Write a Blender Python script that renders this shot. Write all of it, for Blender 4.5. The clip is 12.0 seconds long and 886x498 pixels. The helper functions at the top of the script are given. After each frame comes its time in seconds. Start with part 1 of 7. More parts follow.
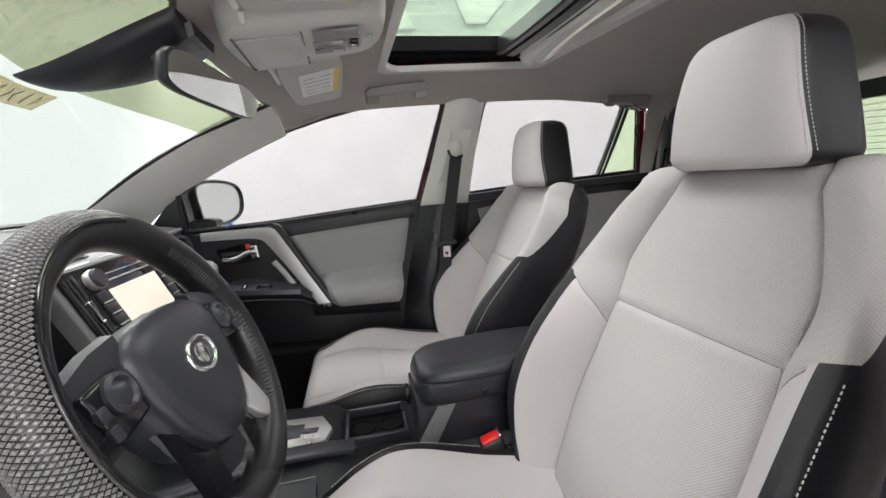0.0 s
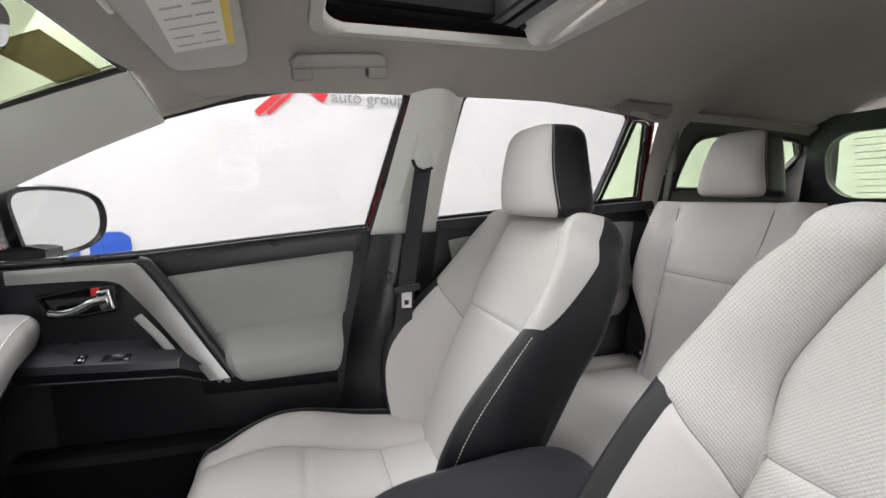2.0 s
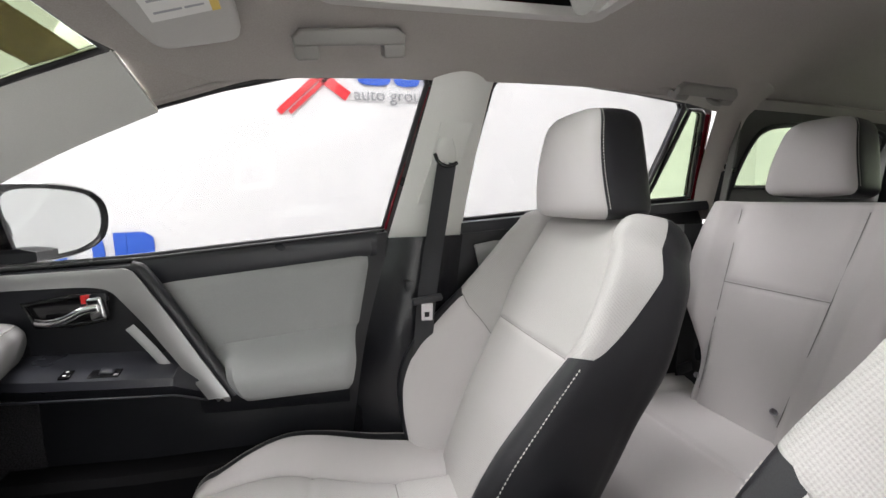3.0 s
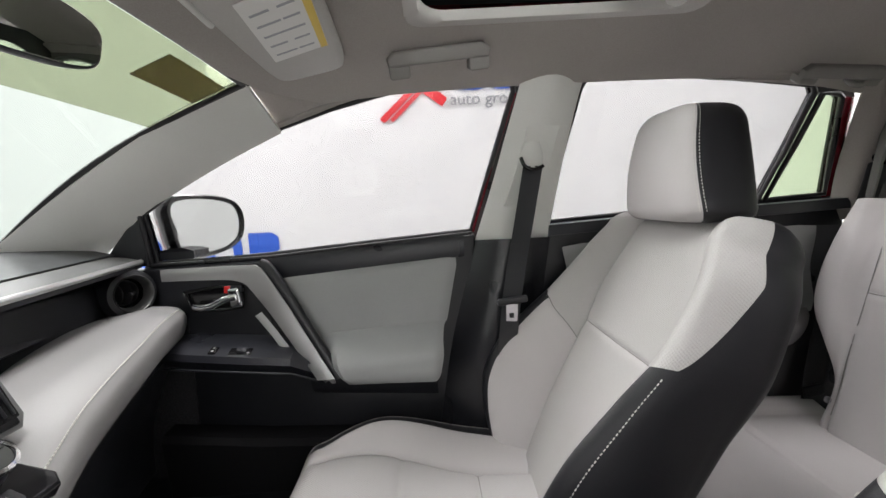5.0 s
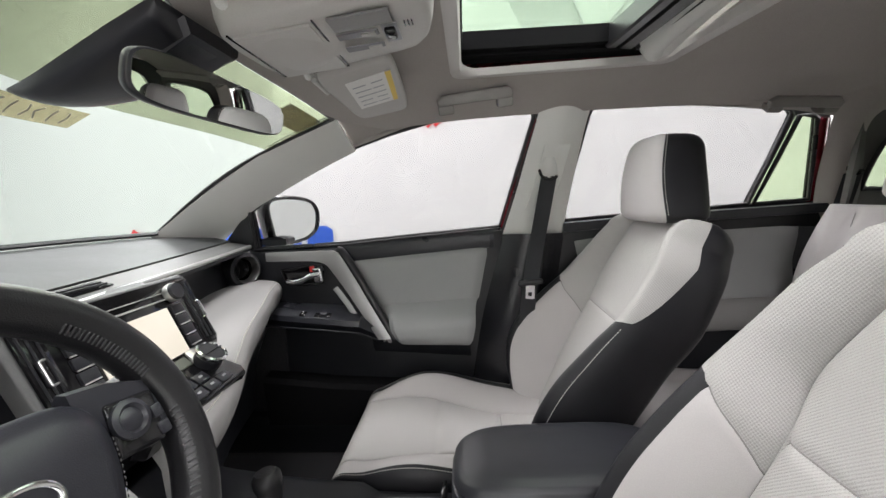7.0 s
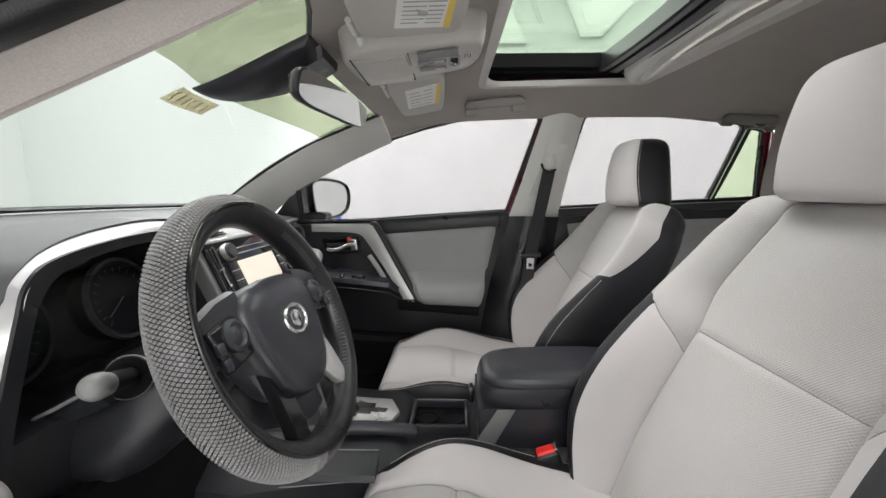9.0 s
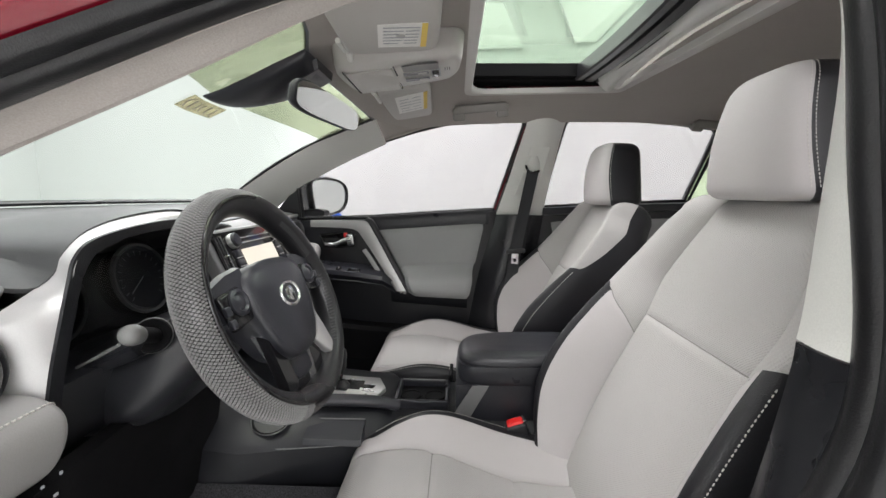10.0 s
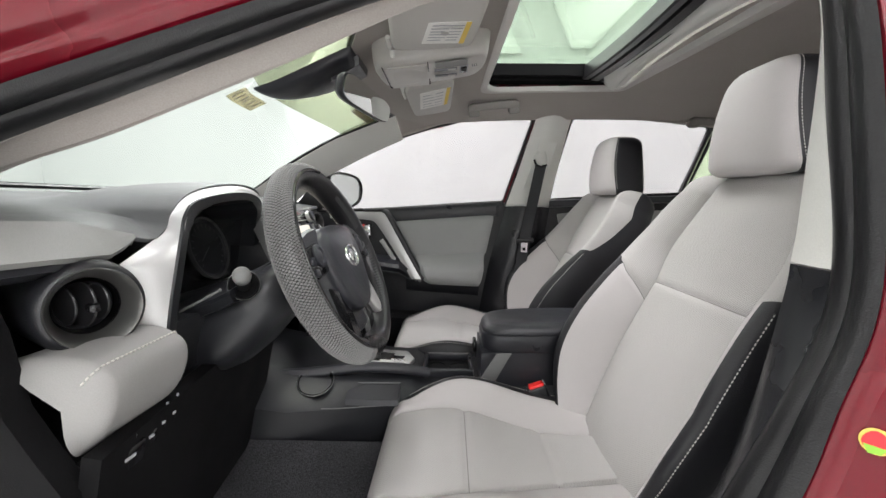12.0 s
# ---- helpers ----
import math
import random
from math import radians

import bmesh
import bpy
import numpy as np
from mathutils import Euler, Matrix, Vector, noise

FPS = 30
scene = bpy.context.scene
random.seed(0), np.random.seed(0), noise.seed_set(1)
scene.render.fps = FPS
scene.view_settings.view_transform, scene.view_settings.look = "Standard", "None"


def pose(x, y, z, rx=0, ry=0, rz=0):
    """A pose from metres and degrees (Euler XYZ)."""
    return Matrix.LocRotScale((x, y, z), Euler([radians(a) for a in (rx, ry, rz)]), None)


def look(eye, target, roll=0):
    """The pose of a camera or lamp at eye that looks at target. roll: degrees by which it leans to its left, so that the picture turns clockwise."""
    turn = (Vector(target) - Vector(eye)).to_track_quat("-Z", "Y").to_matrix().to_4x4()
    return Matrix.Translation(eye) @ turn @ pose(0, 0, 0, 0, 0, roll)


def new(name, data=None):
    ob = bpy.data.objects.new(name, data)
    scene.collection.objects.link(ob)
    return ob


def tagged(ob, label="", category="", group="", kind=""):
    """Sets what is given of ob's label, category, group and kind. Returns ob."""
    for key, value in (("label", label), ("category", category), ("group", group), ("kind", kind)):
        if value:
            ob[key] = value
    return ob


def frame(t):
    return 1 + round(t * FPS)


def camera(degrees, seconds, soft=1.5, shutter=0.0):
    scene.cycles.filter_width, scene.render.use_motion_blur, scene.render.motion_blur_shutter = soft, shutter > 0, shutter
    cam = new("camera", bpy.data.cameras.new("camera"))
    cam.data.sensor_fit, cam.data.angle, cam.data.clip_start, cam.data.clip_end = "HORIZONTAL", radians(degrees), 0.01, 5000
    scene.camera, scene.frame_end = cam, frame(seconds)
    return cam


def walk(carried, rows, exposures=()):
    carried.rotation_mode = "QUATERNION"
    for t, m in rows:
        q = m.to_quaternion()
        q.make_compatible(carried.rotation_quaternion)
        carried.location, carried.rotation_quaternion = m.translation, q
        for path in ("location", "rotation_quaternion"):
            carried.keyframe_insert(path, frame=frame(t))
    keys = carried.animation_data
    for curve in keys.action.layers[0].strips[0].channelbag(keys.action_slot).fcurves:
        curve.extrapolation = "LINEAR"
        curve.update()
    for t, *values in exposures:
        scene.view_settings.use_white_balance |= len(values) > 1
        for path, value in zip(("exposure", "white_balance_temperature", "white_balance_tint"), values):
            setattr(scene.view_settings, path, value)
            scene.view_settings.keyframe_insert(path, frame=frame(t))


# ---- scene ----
cam = camera(94.1, 12.0)
PATH = [
    (0, (0.019, 0.006, 1.138), (0.41, 1.94, 0.811), -4.0),
    (0.5, (0.075, 0.115, 1.15), (0.534, 2.036, 0.835), -3.5),
    (1, (0.092, 0.227, 1.155), (0.649, 2.125, 0.861), -2.7),
    (1.5, (0.076, 0.35, 1.153), (0.706, 2.227, 0.872), -1.9),
    (2, (0.079, 0.445, 1.152), (0.725, 2.32, 0.892), -1.5),
    (2.5, (0.101, 0.518, 1.153), (0.712, 2.406, 0.9), -1.4),
    (3, (0.119, 0.568, 1.146), (0.652, 2.48, 0.894), -1.5),
    (5, (0.14, 0.529, 1.155), (0.211, 2.514, 0.918), -2.6),
    (5.5, (0.121, 0.469, 1.163), (0.139, 2.456, 0.937), -2.8),
    (6, (0.103, 0.408, 1.172), (0.072, 2.395, 0.947), -2.7),
    (6.5, (0.123, 0.328, 1.182), (0.044, 2.312, 0.948), -2.5),
    (7, (0.144, 0.245, 1.176), (0.03, 2.226, 0.925), -2.2),
    (9, (0.05, -0.047, 1.135), (-0.007, 1.934, 0.87), 0.1),
    (9.5, (0.074, -0.102, 1.133), (0.011, 1.88, 0.869), 0.4),
    (10, (0.103, -0.151, 1.128), (0.034, 1.83, 0.866), 0.6),
    (10.5, (0.089, -0.194, 1.12), (0.021, 1.788, 0.865), 0.6),
    (11, (0.059, -0.226, 1.105), (0.004, 1.758, 0.859), 0.7),
    (11.5, (0.034, -0.247, 1.087), (-0.01, 1.738, 0.85), 0.6),
    (12, (0.015, -0.26, 1.069), (-0.015, 1.726, 0.838), 0.6),
]
walk(cam, [(t, look(eye, target, roll)) for t, eye, target, roll in PATH],
     [(0.0, 0.74), (1.2, 0.77), (3.0, 1.00), (5.0, 0.75), (7.0, 0.72), (9.5, 0.68), (12.0, 0.74)])

# ---------------------------------------------------------------- light
CY = 0.85            # the car's centre line
PANEL = 44.0         # watts of one ceiling panel
world = bpy.data.worlds.new("booth_air")
scene.world = world
world.use_nodes = True
world.node_tree.nodes["Background"].inputs[0].default_value = (0.9, 0.95, 1.0, 1)
world.node_tree.nodes["Background"].inputs[1].default_value = 0.05


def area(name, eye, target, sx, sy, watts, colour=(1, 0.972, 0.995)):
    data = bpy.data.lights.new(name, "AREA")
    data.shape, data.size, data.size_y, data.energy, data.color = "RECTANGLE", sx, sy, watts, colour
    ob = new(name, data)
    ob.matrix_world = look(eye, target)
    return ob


for cx in (-2.6, -0.3, 1.9):
    for cy in (-1.55, 0.75, 2.6):
        area("booth_panel_and_fill_lamp", (cx, cy, 3.285), (cx, cy, 0), 1.0, 1.2 if cy < 2 else 0.8, PANEL * {-1.55: 0.12, 0.75: 1.2, 2.6: 0.66}[cy] * (0.8 if cx < -2 else 1.0))

# four unseen fill lamps added at the booth's sides to brighten the cabin
area("booth_panel_and_fill_lamp", (-3.75, 0.9, 1.9), (1.0, 1.0, 0.9), 2.4, 1.4, 13.0)
area("booth_panel_and_fill_lamp", (-1.4, 3.5, 2.45), (1.1, 1.2, 0.85), 1.8, 0.6, 46.0)
area("booth_panel_and_fill_lamp", (4.05, 0.9, 1.9), (1.5, 1.0, 0.9), 2.4, 1.4, 19.0)
area("booth_panel_and_fill_lamp", (0.8, -3.05, 2.4), (0.45, 0.9, 0.8), 2.6, 1.5, 60.0)

# ---------------------------------------------------------------- materials


def material(name, colour, rough=0.5, metal=0.0, grain=0.0, grain_size=400.0, stain=0.06, stain_size=6.0, bump=0.0, coat=0.0, spec=0.5, weave=None, weave_depth=0.0):
    """A surface with uneven colour at two scales, fine relief and, if asked for, a woven relief."""
    m = bpy.data.materials.new(name)
    m.use_nodes = True
    nt = m.node_tree
    b = nt.nodes["Principled BSDF"]
    b.inputs["Base Color"].default_value = (*colour, 1)
    b.inputs["Roughness"].default_value = rough
    b.inputs["Metallic"].default_value = metal
    b.inputs["Coat Weight"].default_value = coat
    b.inputs["Coat Roughness"].default_value = 0.05
    b.inputs["Specular IOR Level"].default_value = spec
    geo = nt.nodes.new("ShaderNodeTexCoord")
    where = geo.outputs["Object"]
    big = nt.nodes.new("ShaderNodeTexNoise")
    big.inputs["Scale"].default_value, big.inputs["Detail"].default_value = stain_size, 4
    fine = nt.nodes.new("ShaderNodeTexNoise")
    fine.inputs["Scale"].default_value, fine.inputs["Detail"].default_value = grain_size, 2
    nt.links.new(where, big.inputs["Vector"])
    nt.links.new(where, fine.inputs["Vector"])

    def ramp(src, spread):
        r = nt.nodes.new("ShaderNodeMapRange")
        r.inputs["From Min"].default_value, r.inputs["From Max"].default_value = 0.25, 0.75
        r.inputs["To Min"].default_value, r.inputs["To Max"].default_value = 1 - spread, 1 + spread
        nt.links.new(src, r.inputs["Value"])
        return r.outputs["Result"]

    mul = nt.nodes.new("ShaderNodeMath")
    mul.operation = "MULTIPLY"
    nt.links.new(ramp(big.outputs["Fac"], stain), mul.inputs[0])
    nt.links.new(ramp(fine.outputs["Fac"], grain), mul.inputs[1])
    tint = nt.nodes.new("ShaderNodeVectorMath")
    tint.operation = "SCALE"
    tint.inputs[0].default_value = colour
    nt.links.new(mul.outputs[0], tint.inputs["Scale"])
    nt.links.new(tint.outputs[0], b.inputs["Base Color"])
    rr = nt.nodes.new("ShaderNodeMath")
    rr.operation = "MULTIPLY"
    rr.inputs[1].default_value = rough
    nt.links.new(ramp(big.outputs["Fac"], 0.15), rr.inputs[0])
    nt.links.new(rr.outputs[0], b.inputs["Roughness"])
    height = fine.outputs["Fac"]
    if weave:
        sep = nt.nodes.new("ShaderNodeSeparateXYZ")
        nt.links.new(where, sep.inputs[0])

        def wave(axis, period):
            k = nt.nodes.new("ShaderNodeMath")
            k.operation = "MULTIPLY"
            k.inputs[1].default_value = 2 * math.pi / period
            if axis == 3:          # along the skin of a rounded side: x less y
                run = nt.nodes.new("ShaderNodeMath")
                run.operation = "SUBTRACT"
                nt.links.new(sep.outputs[0], run.inputs[0])
                nt.links.new(sep.outputs[1], run.inputs[1])
                nt.links.new(run.outputs[0], k.inputs[0])
            else:
                nt.links.new(sep.outputs[axis], k.inputs[0])
            w = nt.nodes.new("ShaderNodeMath")
            w.operation = "SINE"
            nt.links.new(k.outputs[0], w.inputs[0])
            return w.outputs[0]

        both = nt.nodes.new("ShaderNodeMath")
        both.operation = "MULTIPLY"
        nt.links.new(wave(weave[0][0], weave[0][1]), both.inputs[0])
        nt.links.new(wave(weave[1][0], weave[1][1]), both.inputs[1])
        half = nt.nodes.new("ShaderNodeMath")
        half.operation = "MULTIPLY_ADD"
        half.inputs[1].default_value = 0.5
        nt.links.new(both.outputs[0], half.inputs[0])
        nt.links.new(fine.outputs["Fac"], half.inputs[2])
        height = half.outputs[0]
        dark = nt.nodes.new("ShaderNodeMath")
        dark.operation = "MULTIPLY_ADD"
        dark.inputs[1].default_value, dark.inputs[2].default_value = weave_depth, 1.0
        nt.links.new(both.outputs[0], dark.inputs[0])
        again = nt.nodes.new("ShaderNodeVectorMath")
        again.operation = "SCALE"
        nt.links.new(tint.outputs[0], again.inputs[0])
        nt.links.new(dark.outputs[0], again.inputs["Scale"])
        nt.links.new(again.outputs[0], b.inputs["Base Color"])
    if bump:
        bp = nt.nodes.new("ShaderNodeBump")
        bp.inputs["Strength"].default_value, bp.inputs["Distance"].default_value = bump, 0.001
        nt.links.new(height, bp.inputs["Height"])
        nt.links.new(bp.outputs[0], b.inputs["Normal"])
    return m


def glass(name, tint, gloss=0.05):
    """A thin pane: it lets tinted light straight through and reflects a little."""
    m = bpy.data.materials.new(name)
    m.use_nodes = True
    nt = m.node_tree
    nt.nodes.remove(nt.nodes["Principled BSDF"])
    out = nt.nodes["Material Output"]
    clear, shine, mix, edge, power, scale = (nt.nodes.new(k) for k in ("ShaderNodeBsdfTransparent", "ShaderNodeBsdfGlossy", "ShaderNodeMixShader", "ShaderNodeLayerWeight", "ShaderNodeMath", "ShaderNodeMath"))
    clear.inputs[0].default_value = (*tint, 1)
    shine.inputs["Roughness"].default_value = 0.02
    power.operation, scale.operation = "POWER", "MULTIPLY_ADD"
    power.inputs[1].default_value = 5.0
    scale.inputs[1].default_value, scale.inputs[2].default_value = 0.6, gloss * 0.6
    nt.links.new(edge.outputs["Facing"], power.inputs[0])
    nt.links.new(power.outputs[0], scale.inputs[0])
    nt.links.new(scale.outputs[0], mix.inputs[0])
    nt.links.new(clear.outputs[0], mix.inputs[1])
    nt.links.new(shine.outputs[0], mix.inputs[2])
    nt.links.new(mix.outputs[0], out.inputs[0])
    return m


def glow(name, colour, strength):
    m = bpy.data.materials.new(name)
    m.use_nodes = True
    b = m.node_tree.nodes["Principled BSDF"]
    b.inputs["Base Color"].default_value = (*[0.5 * c for c in colour], 1)
    b.inputs["Roughness"].default_value = 0.25
    b.inputs["Emission Color"].default_value = (*colour, 1)
    b.inputs["Emission Strength"].default_value = strength
    return m


M_SEAT = material("pale_seat_fabric", (0.478, 0.458, 0.453), 0.85, grain=0.05, grain_size=900, stain=0.035, bump=0.25, spec=0.2)
M_MESH = material("pale_woven_fabric", (0.425, 0.413, 0.40), 0.85, grain=0.06, grain_size=900, stain=0.04, bump=0.7, spec=0.2,
                  weave=((1, 0.0046), (2, 0.0046)), weave_depth=0.022)
M_MESHSIDE = material("pale_woven_shoulder_fabric", (0.425, 0.413, 0.40), 0.85, grain=0.06, grain_size=900, stain=0.04, bump=0.6, spec=0.2,
                      weave=((3, 0.0060), (2, 0.0050)), weave_depth=0.022)
# same weave, coloured lighter to make up for weak light on the cushions
M_MESHFLAT = material("lightened_woven_cushion_fabric", (0.465, 0.452, 0.442), 0.85, grain=0.06, grain_size=900, stain=0.04, bump=0.6, spec=0.2,
                      weave=((1, 0.0052), (0, 0.0058)), weave_depth=0.03)
M_BLACKSEAT = material("black_leatherette", (0.013, 0.013, 0.0155), 0.42, spec=0.42, grain=0.15, grain_size=700, stain=0.15, bump=0.4)
M_STITCH = material("pale_thread", (0.55, 0.53, 0.5), 0.8, grain=0.1)
M_BLACK = material("black_grained_plastic", (0.012, 0.0128, 0.0152), 0.36, spec=0.5, grain=0.2, grain_size=600, stain=0.15, bump=0.35)
M_BLACKSOFT = material("black_soft_plastic", (0.019, 0.020, 0.0245), 0.30, spec=0.5, grain=0.12, grain_size=800, stain=0.04, bump=0.25)
M_GREY = material("grey_padded_vinyl", (0.315, 0.322, 0.317), 0.5, grain=0.06, grain_size=700, stain=0.05, bump=0.3)
M_PAD = material("pale_padded_vinyl", (0.25, 0.245, 0.24), 0.55, grain=0.05, grain_size=700, stain=0.04, bump=0.3)
M_HEAD = material("headliner_fabric", (0.40, 0.372, 0.345), 0.95, grain=0.09, grain_size=500, stain=0.04, bump=0.4, spec=0.1)
M_TRIM = material("pale_pillar_plastic", (0.66, 0.66, 0.625), 0.5, grain=0.05, grain_size=600, stain=0.04, bump=0.25)
M_CONSOLE = material("pale_overhead_plastic", (0.52, 0.505, 0.48), 0.45, grain=0.04, grain_size=600, stain=0.03, bump=0.2)
M_SILVER = material("brushed_silver_plastic", (0.66, 0.66, 0.65), 0.30, metal=0.75, grain=0.05, grain_size=900, stain=0.06)
M_SURROUND = material("painted_silver_plastic", (0.60, 0.60, 0.597), 0.36, metal=0.45, grain=0.05, grain_size=900, stain=0.05)
M_BAR = material("satin_silver_door_bar", (0.44, 0.44, 0.435), 0.36, metal=0.85, grain=0.05, grain_size=900, stain=0.06)
M_CHROME = material("chrome", (0.75, 0.75, 0.76), 0.12, metal=1.0, grain=0.02, stain=0.03)
M_RED = material("red_car_paint", (0.135, 0.0016, 0.009), 0.28, metal=0.35, grain=0.1, grain_size=1500, stain=0.03, coat=0.8, spec=0.15)
M_MATTE = material("matt_black_plastic", (0.0045, 0.0045, 0.005), 0.75, spec=0.12, grain=0.2, grain_size=600, stain=0.15, bump=0.3)
M_ARM = material("black_arm_rest_vinyl", (0.025, 0.026, 0.031), 0.36, spec=0.5, grain=0.12, grain_size=700, stain=0.12, bump=0.3)
M_PILLAR = material("smooth_black_pillar_plastic", (0.014, 0.0145, 0.017), 0.26, stain=0.03, spec=0.5)
M_HANDLE = material("grey_handle_plastic", (0.20, 0.19, 0.178), 0.45, grain=0.05, grain_size=600, stain=0.04, bump=0.25)
M_VISOR = material("pale_grey_visor_vinyl", (0.46, 0.445, 0.42), 0.6, grain=0.06, grain_size=600, stain=0.04, bump=0.3)
# grey of the thin tubes that stand in for shade in the seams
M_SEAMSHADE = material("seam_shade_grey", (0.24, 0.23, 0.222), 0.9, grain=0.05)
M_DARKTHREAD = material("dark_grey_thread", (0.04, 0.04, 0.042), 0.6, grain=0.1)
M_RUBBER = material("black_rubber_seal", (0.012, 0.012, 0.013), 0.30, grain=0.1, grain_size=500, stain=0.2, bump=0.2)
M_SEAL = material("grey_black_door_seal", (0.008, 0.008, 0.009), 0.36, spec=0.4, grain=0.15, grain_size=500, stain=0.2, stain_size=12, bump=0.3)
M_GLOSS = material("gloss_black_plastic", (0.008, 0.008, 0.009), 0.12, grain=0.0, stain=0.1)
M_CARPET = material("dark_carpet", (0.026, 0.026, 0.028), 0.98, grain=0.6, grain_size=350, stain=0.2, bump=1.0, spec=0.1)
M_CARGO = material("charcoal_cargo_trim", (0.085, 0.083, 0.078), 0.7, grain=0.12, grain_size=500, stain=0.06, bump=0.3)
M_WEB = material("dark_belt_webbing", (0.03, 0.031, 0.034), 0.8, grain=0.2, grain_size=900, stain=0.1, bump=0.4)
M_LEATHER = material("black_stitched_leather", (0.012, 0.012, 0.013), 0.30, spec=0.4, grain=0.15, grain_size=700, stain=0.2, bump=0.3)
M_COVER = material("grey_black_wheel_cover", (0.17, 0.17, 0.168), 0.30, grain=0.1, grain_size=700, stain=0.1)
M_REDPL = material("red_button_plastic", (0.75, 0.02, 0.02), 0.35, stain=0.04)
M_WALL = material("white_booth_wall", (0.80, 0.81, 0.80), 0.8, grain=0.01, stain=0.015, stain_size=1.2)
M_CEIL = material("booth_ceiling_cloth", (0.66, 0.69, 0.64), 0.9, grain=0.02, stain=0.05, stain_size=1.0)
M_FLOOR = material("pale_booth_floor", (0.76, 0.76, 0.75), 0.5, grain=0.05, stain=0.08, stain_size=1.5)
M_BLUE = material("blue_sign_paint", (0.03, 0.12, 0.62), 0.5, stain=0.03)
M_SIGNRED = material("red_sign_paint", (0.75, 0.03, 0.04), 0.5, stain=0.03)
M_SIGNGREY = material("grey_sign_paint", (0.36, 0.37, 0.39), 0.5, stain=0.03)
M_PAPER = material("paper_label", (0.78, 0.77, 0.74), 0.7, stain=0.03)
M_YELLOW = material("yellow_label_edge", (0.75, 0.55, 0.12), 0.7, stain=0.03)
M_INK = material("grey_label_ink", (0.25, 0.25, 0.26), 0.8)
M_GREENST = material("green_sticker", (0.25, 0.5, 0.05), 0.5)
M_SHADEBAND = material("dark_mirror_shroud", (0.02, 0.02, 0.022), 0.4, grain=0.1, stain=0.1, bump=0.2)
M_MIRROR = material("mirror_silver", (0.86, 0.88, 0.87), 0.01, metal=1.0, stain=0.0)
# the beige face tone comes from a weak emission
M_SCREEN = glow("beige_glow_screen", (0.80, 0.73, 0.62), 0.5)
M_LCD = material("dim_lcd", (0.10, 0.11, 0.09), 0.25, stain=0.03)
G_SIDE = glass("side_glass", (0.585, 0.58, 0.583))
G_SCREEN = glass("windscreen_glass", (0.38, 0.414, 0.393))
G_BAND = glass("windscreen_shade_band", (0.50, 0.53, 0.38), 0.0)
G_PRIV = glass("green_privacy_glass", (0.58, 0.63, 0.53))
G_ROOF = glass("green_roof_glass", (0.53, 0.60, 0.53))
G_CLEAR = glass("clear_cluster_lens", (0.55, 0.56, 0.57), 0.03)

# ---------------------------------------------------------------- mesh makers
V = Vector


def smooth(bm, angle=35):
    for f in bm.faces:
        f.smooth = True
    for e in bm.edges:
        if len(e.link_faces) == 2 and e.calc_face_angle(0) > radians(angle):
            e.smooth = False
    return bm


def grid(fn, nu, nv, close_u=False, close_v=False):
    """A sheet of quads from fn(u, v), u and v from 0 to 1."""
    bm = bmesh.new()
    cu, cv = (nu if close_u else nu + 1), (nv if close_v else nv + 1)
    vs = [[bm.verts.new(fn(i / nu, j / nv)) for j in range(cv)] for i in range(cu)]
    for i in range(nu):
        for j in range(nv):
            bm.faces.new((vs[i][j], vs[(i + 1) % cu][j], vs[(i + 1) % cu][(j + 1) % cv], vs[i][(j + 1) % cv]))
    return bm


def finish(bm, angle=35):
    bmesh.ops.remove_doubles(bm, verts=bm.verts, dist=1e-5)
    bmesh.ops.recalc_face_normals(bm, faces=bm.faces)
    return smooth(bm, angle)


def thick(bm, t):
    """Gives a sheet the thickness t against its normals."""
    bmesh.ops.recalc_face_normals(bm, faces=bm.faces)
    bm.normal_update()
    front, rim = list(bm.faces), [e for e in bm.edges if len(e.link_faces) == 1]
    back = {v: bm.verts.new(v.co - v.normal * t) for v in list(bm.verts)}
    for f in front:
        bm.faces.new([back[v] for v in reversed(f.verts)])
    for e in rim:
        p, q = e.verts
        bm.faces.new((p, q, back[q], back[p]))
    bmesh.ops.recalc_face_normals(bm, faces=bm.faces)
    return smooth(bm)


def loft(loops, caps=True, angle=35):
    bm = bmesh.new()
    rows = [[bm.verts.new(p) for p in loop] for loop in loops]
    n = len(rows[0])
    for a, b in zip(rows, rows[1:]):
        for i in range(n):
            bm.faces.new((a[i], a[(i + 1) % n], b[(i + 1) % n], b[i]))
    if caps:
        bm.faces.new(rows[0])
        bm.faces.new(rows[-1])
    return finish(bm, angle)


def rbox(sx, sy, sz, r=0.005, seg=3, m=None):
    bm = bmesh.new()
    bmesh.ops.create_cube(bm, size=1, matrix=Matrix.Diagonal((sx, sy, sz, 1)))
    bmesh.ops.bevel(bm, geom=list(bm.edges), offset=min(r, 0.49 * min(sx, sy, sz)), segments=seg, profile=0.5, affect="EDGES")
    if m is not None:
        bm.transform(m)
    return finish(bm)


def at(bm, m):
    bm.transform(m)
    return bm


def join(*bms):
    out = bmesh.new()
    for b in bms:
        me = bpy.data.meshes.new("tmp")
        b.to_mesh(me)
        out.from_mesh(me)
        bpy.data.meshes.remove(me)
        b.free()
    return out


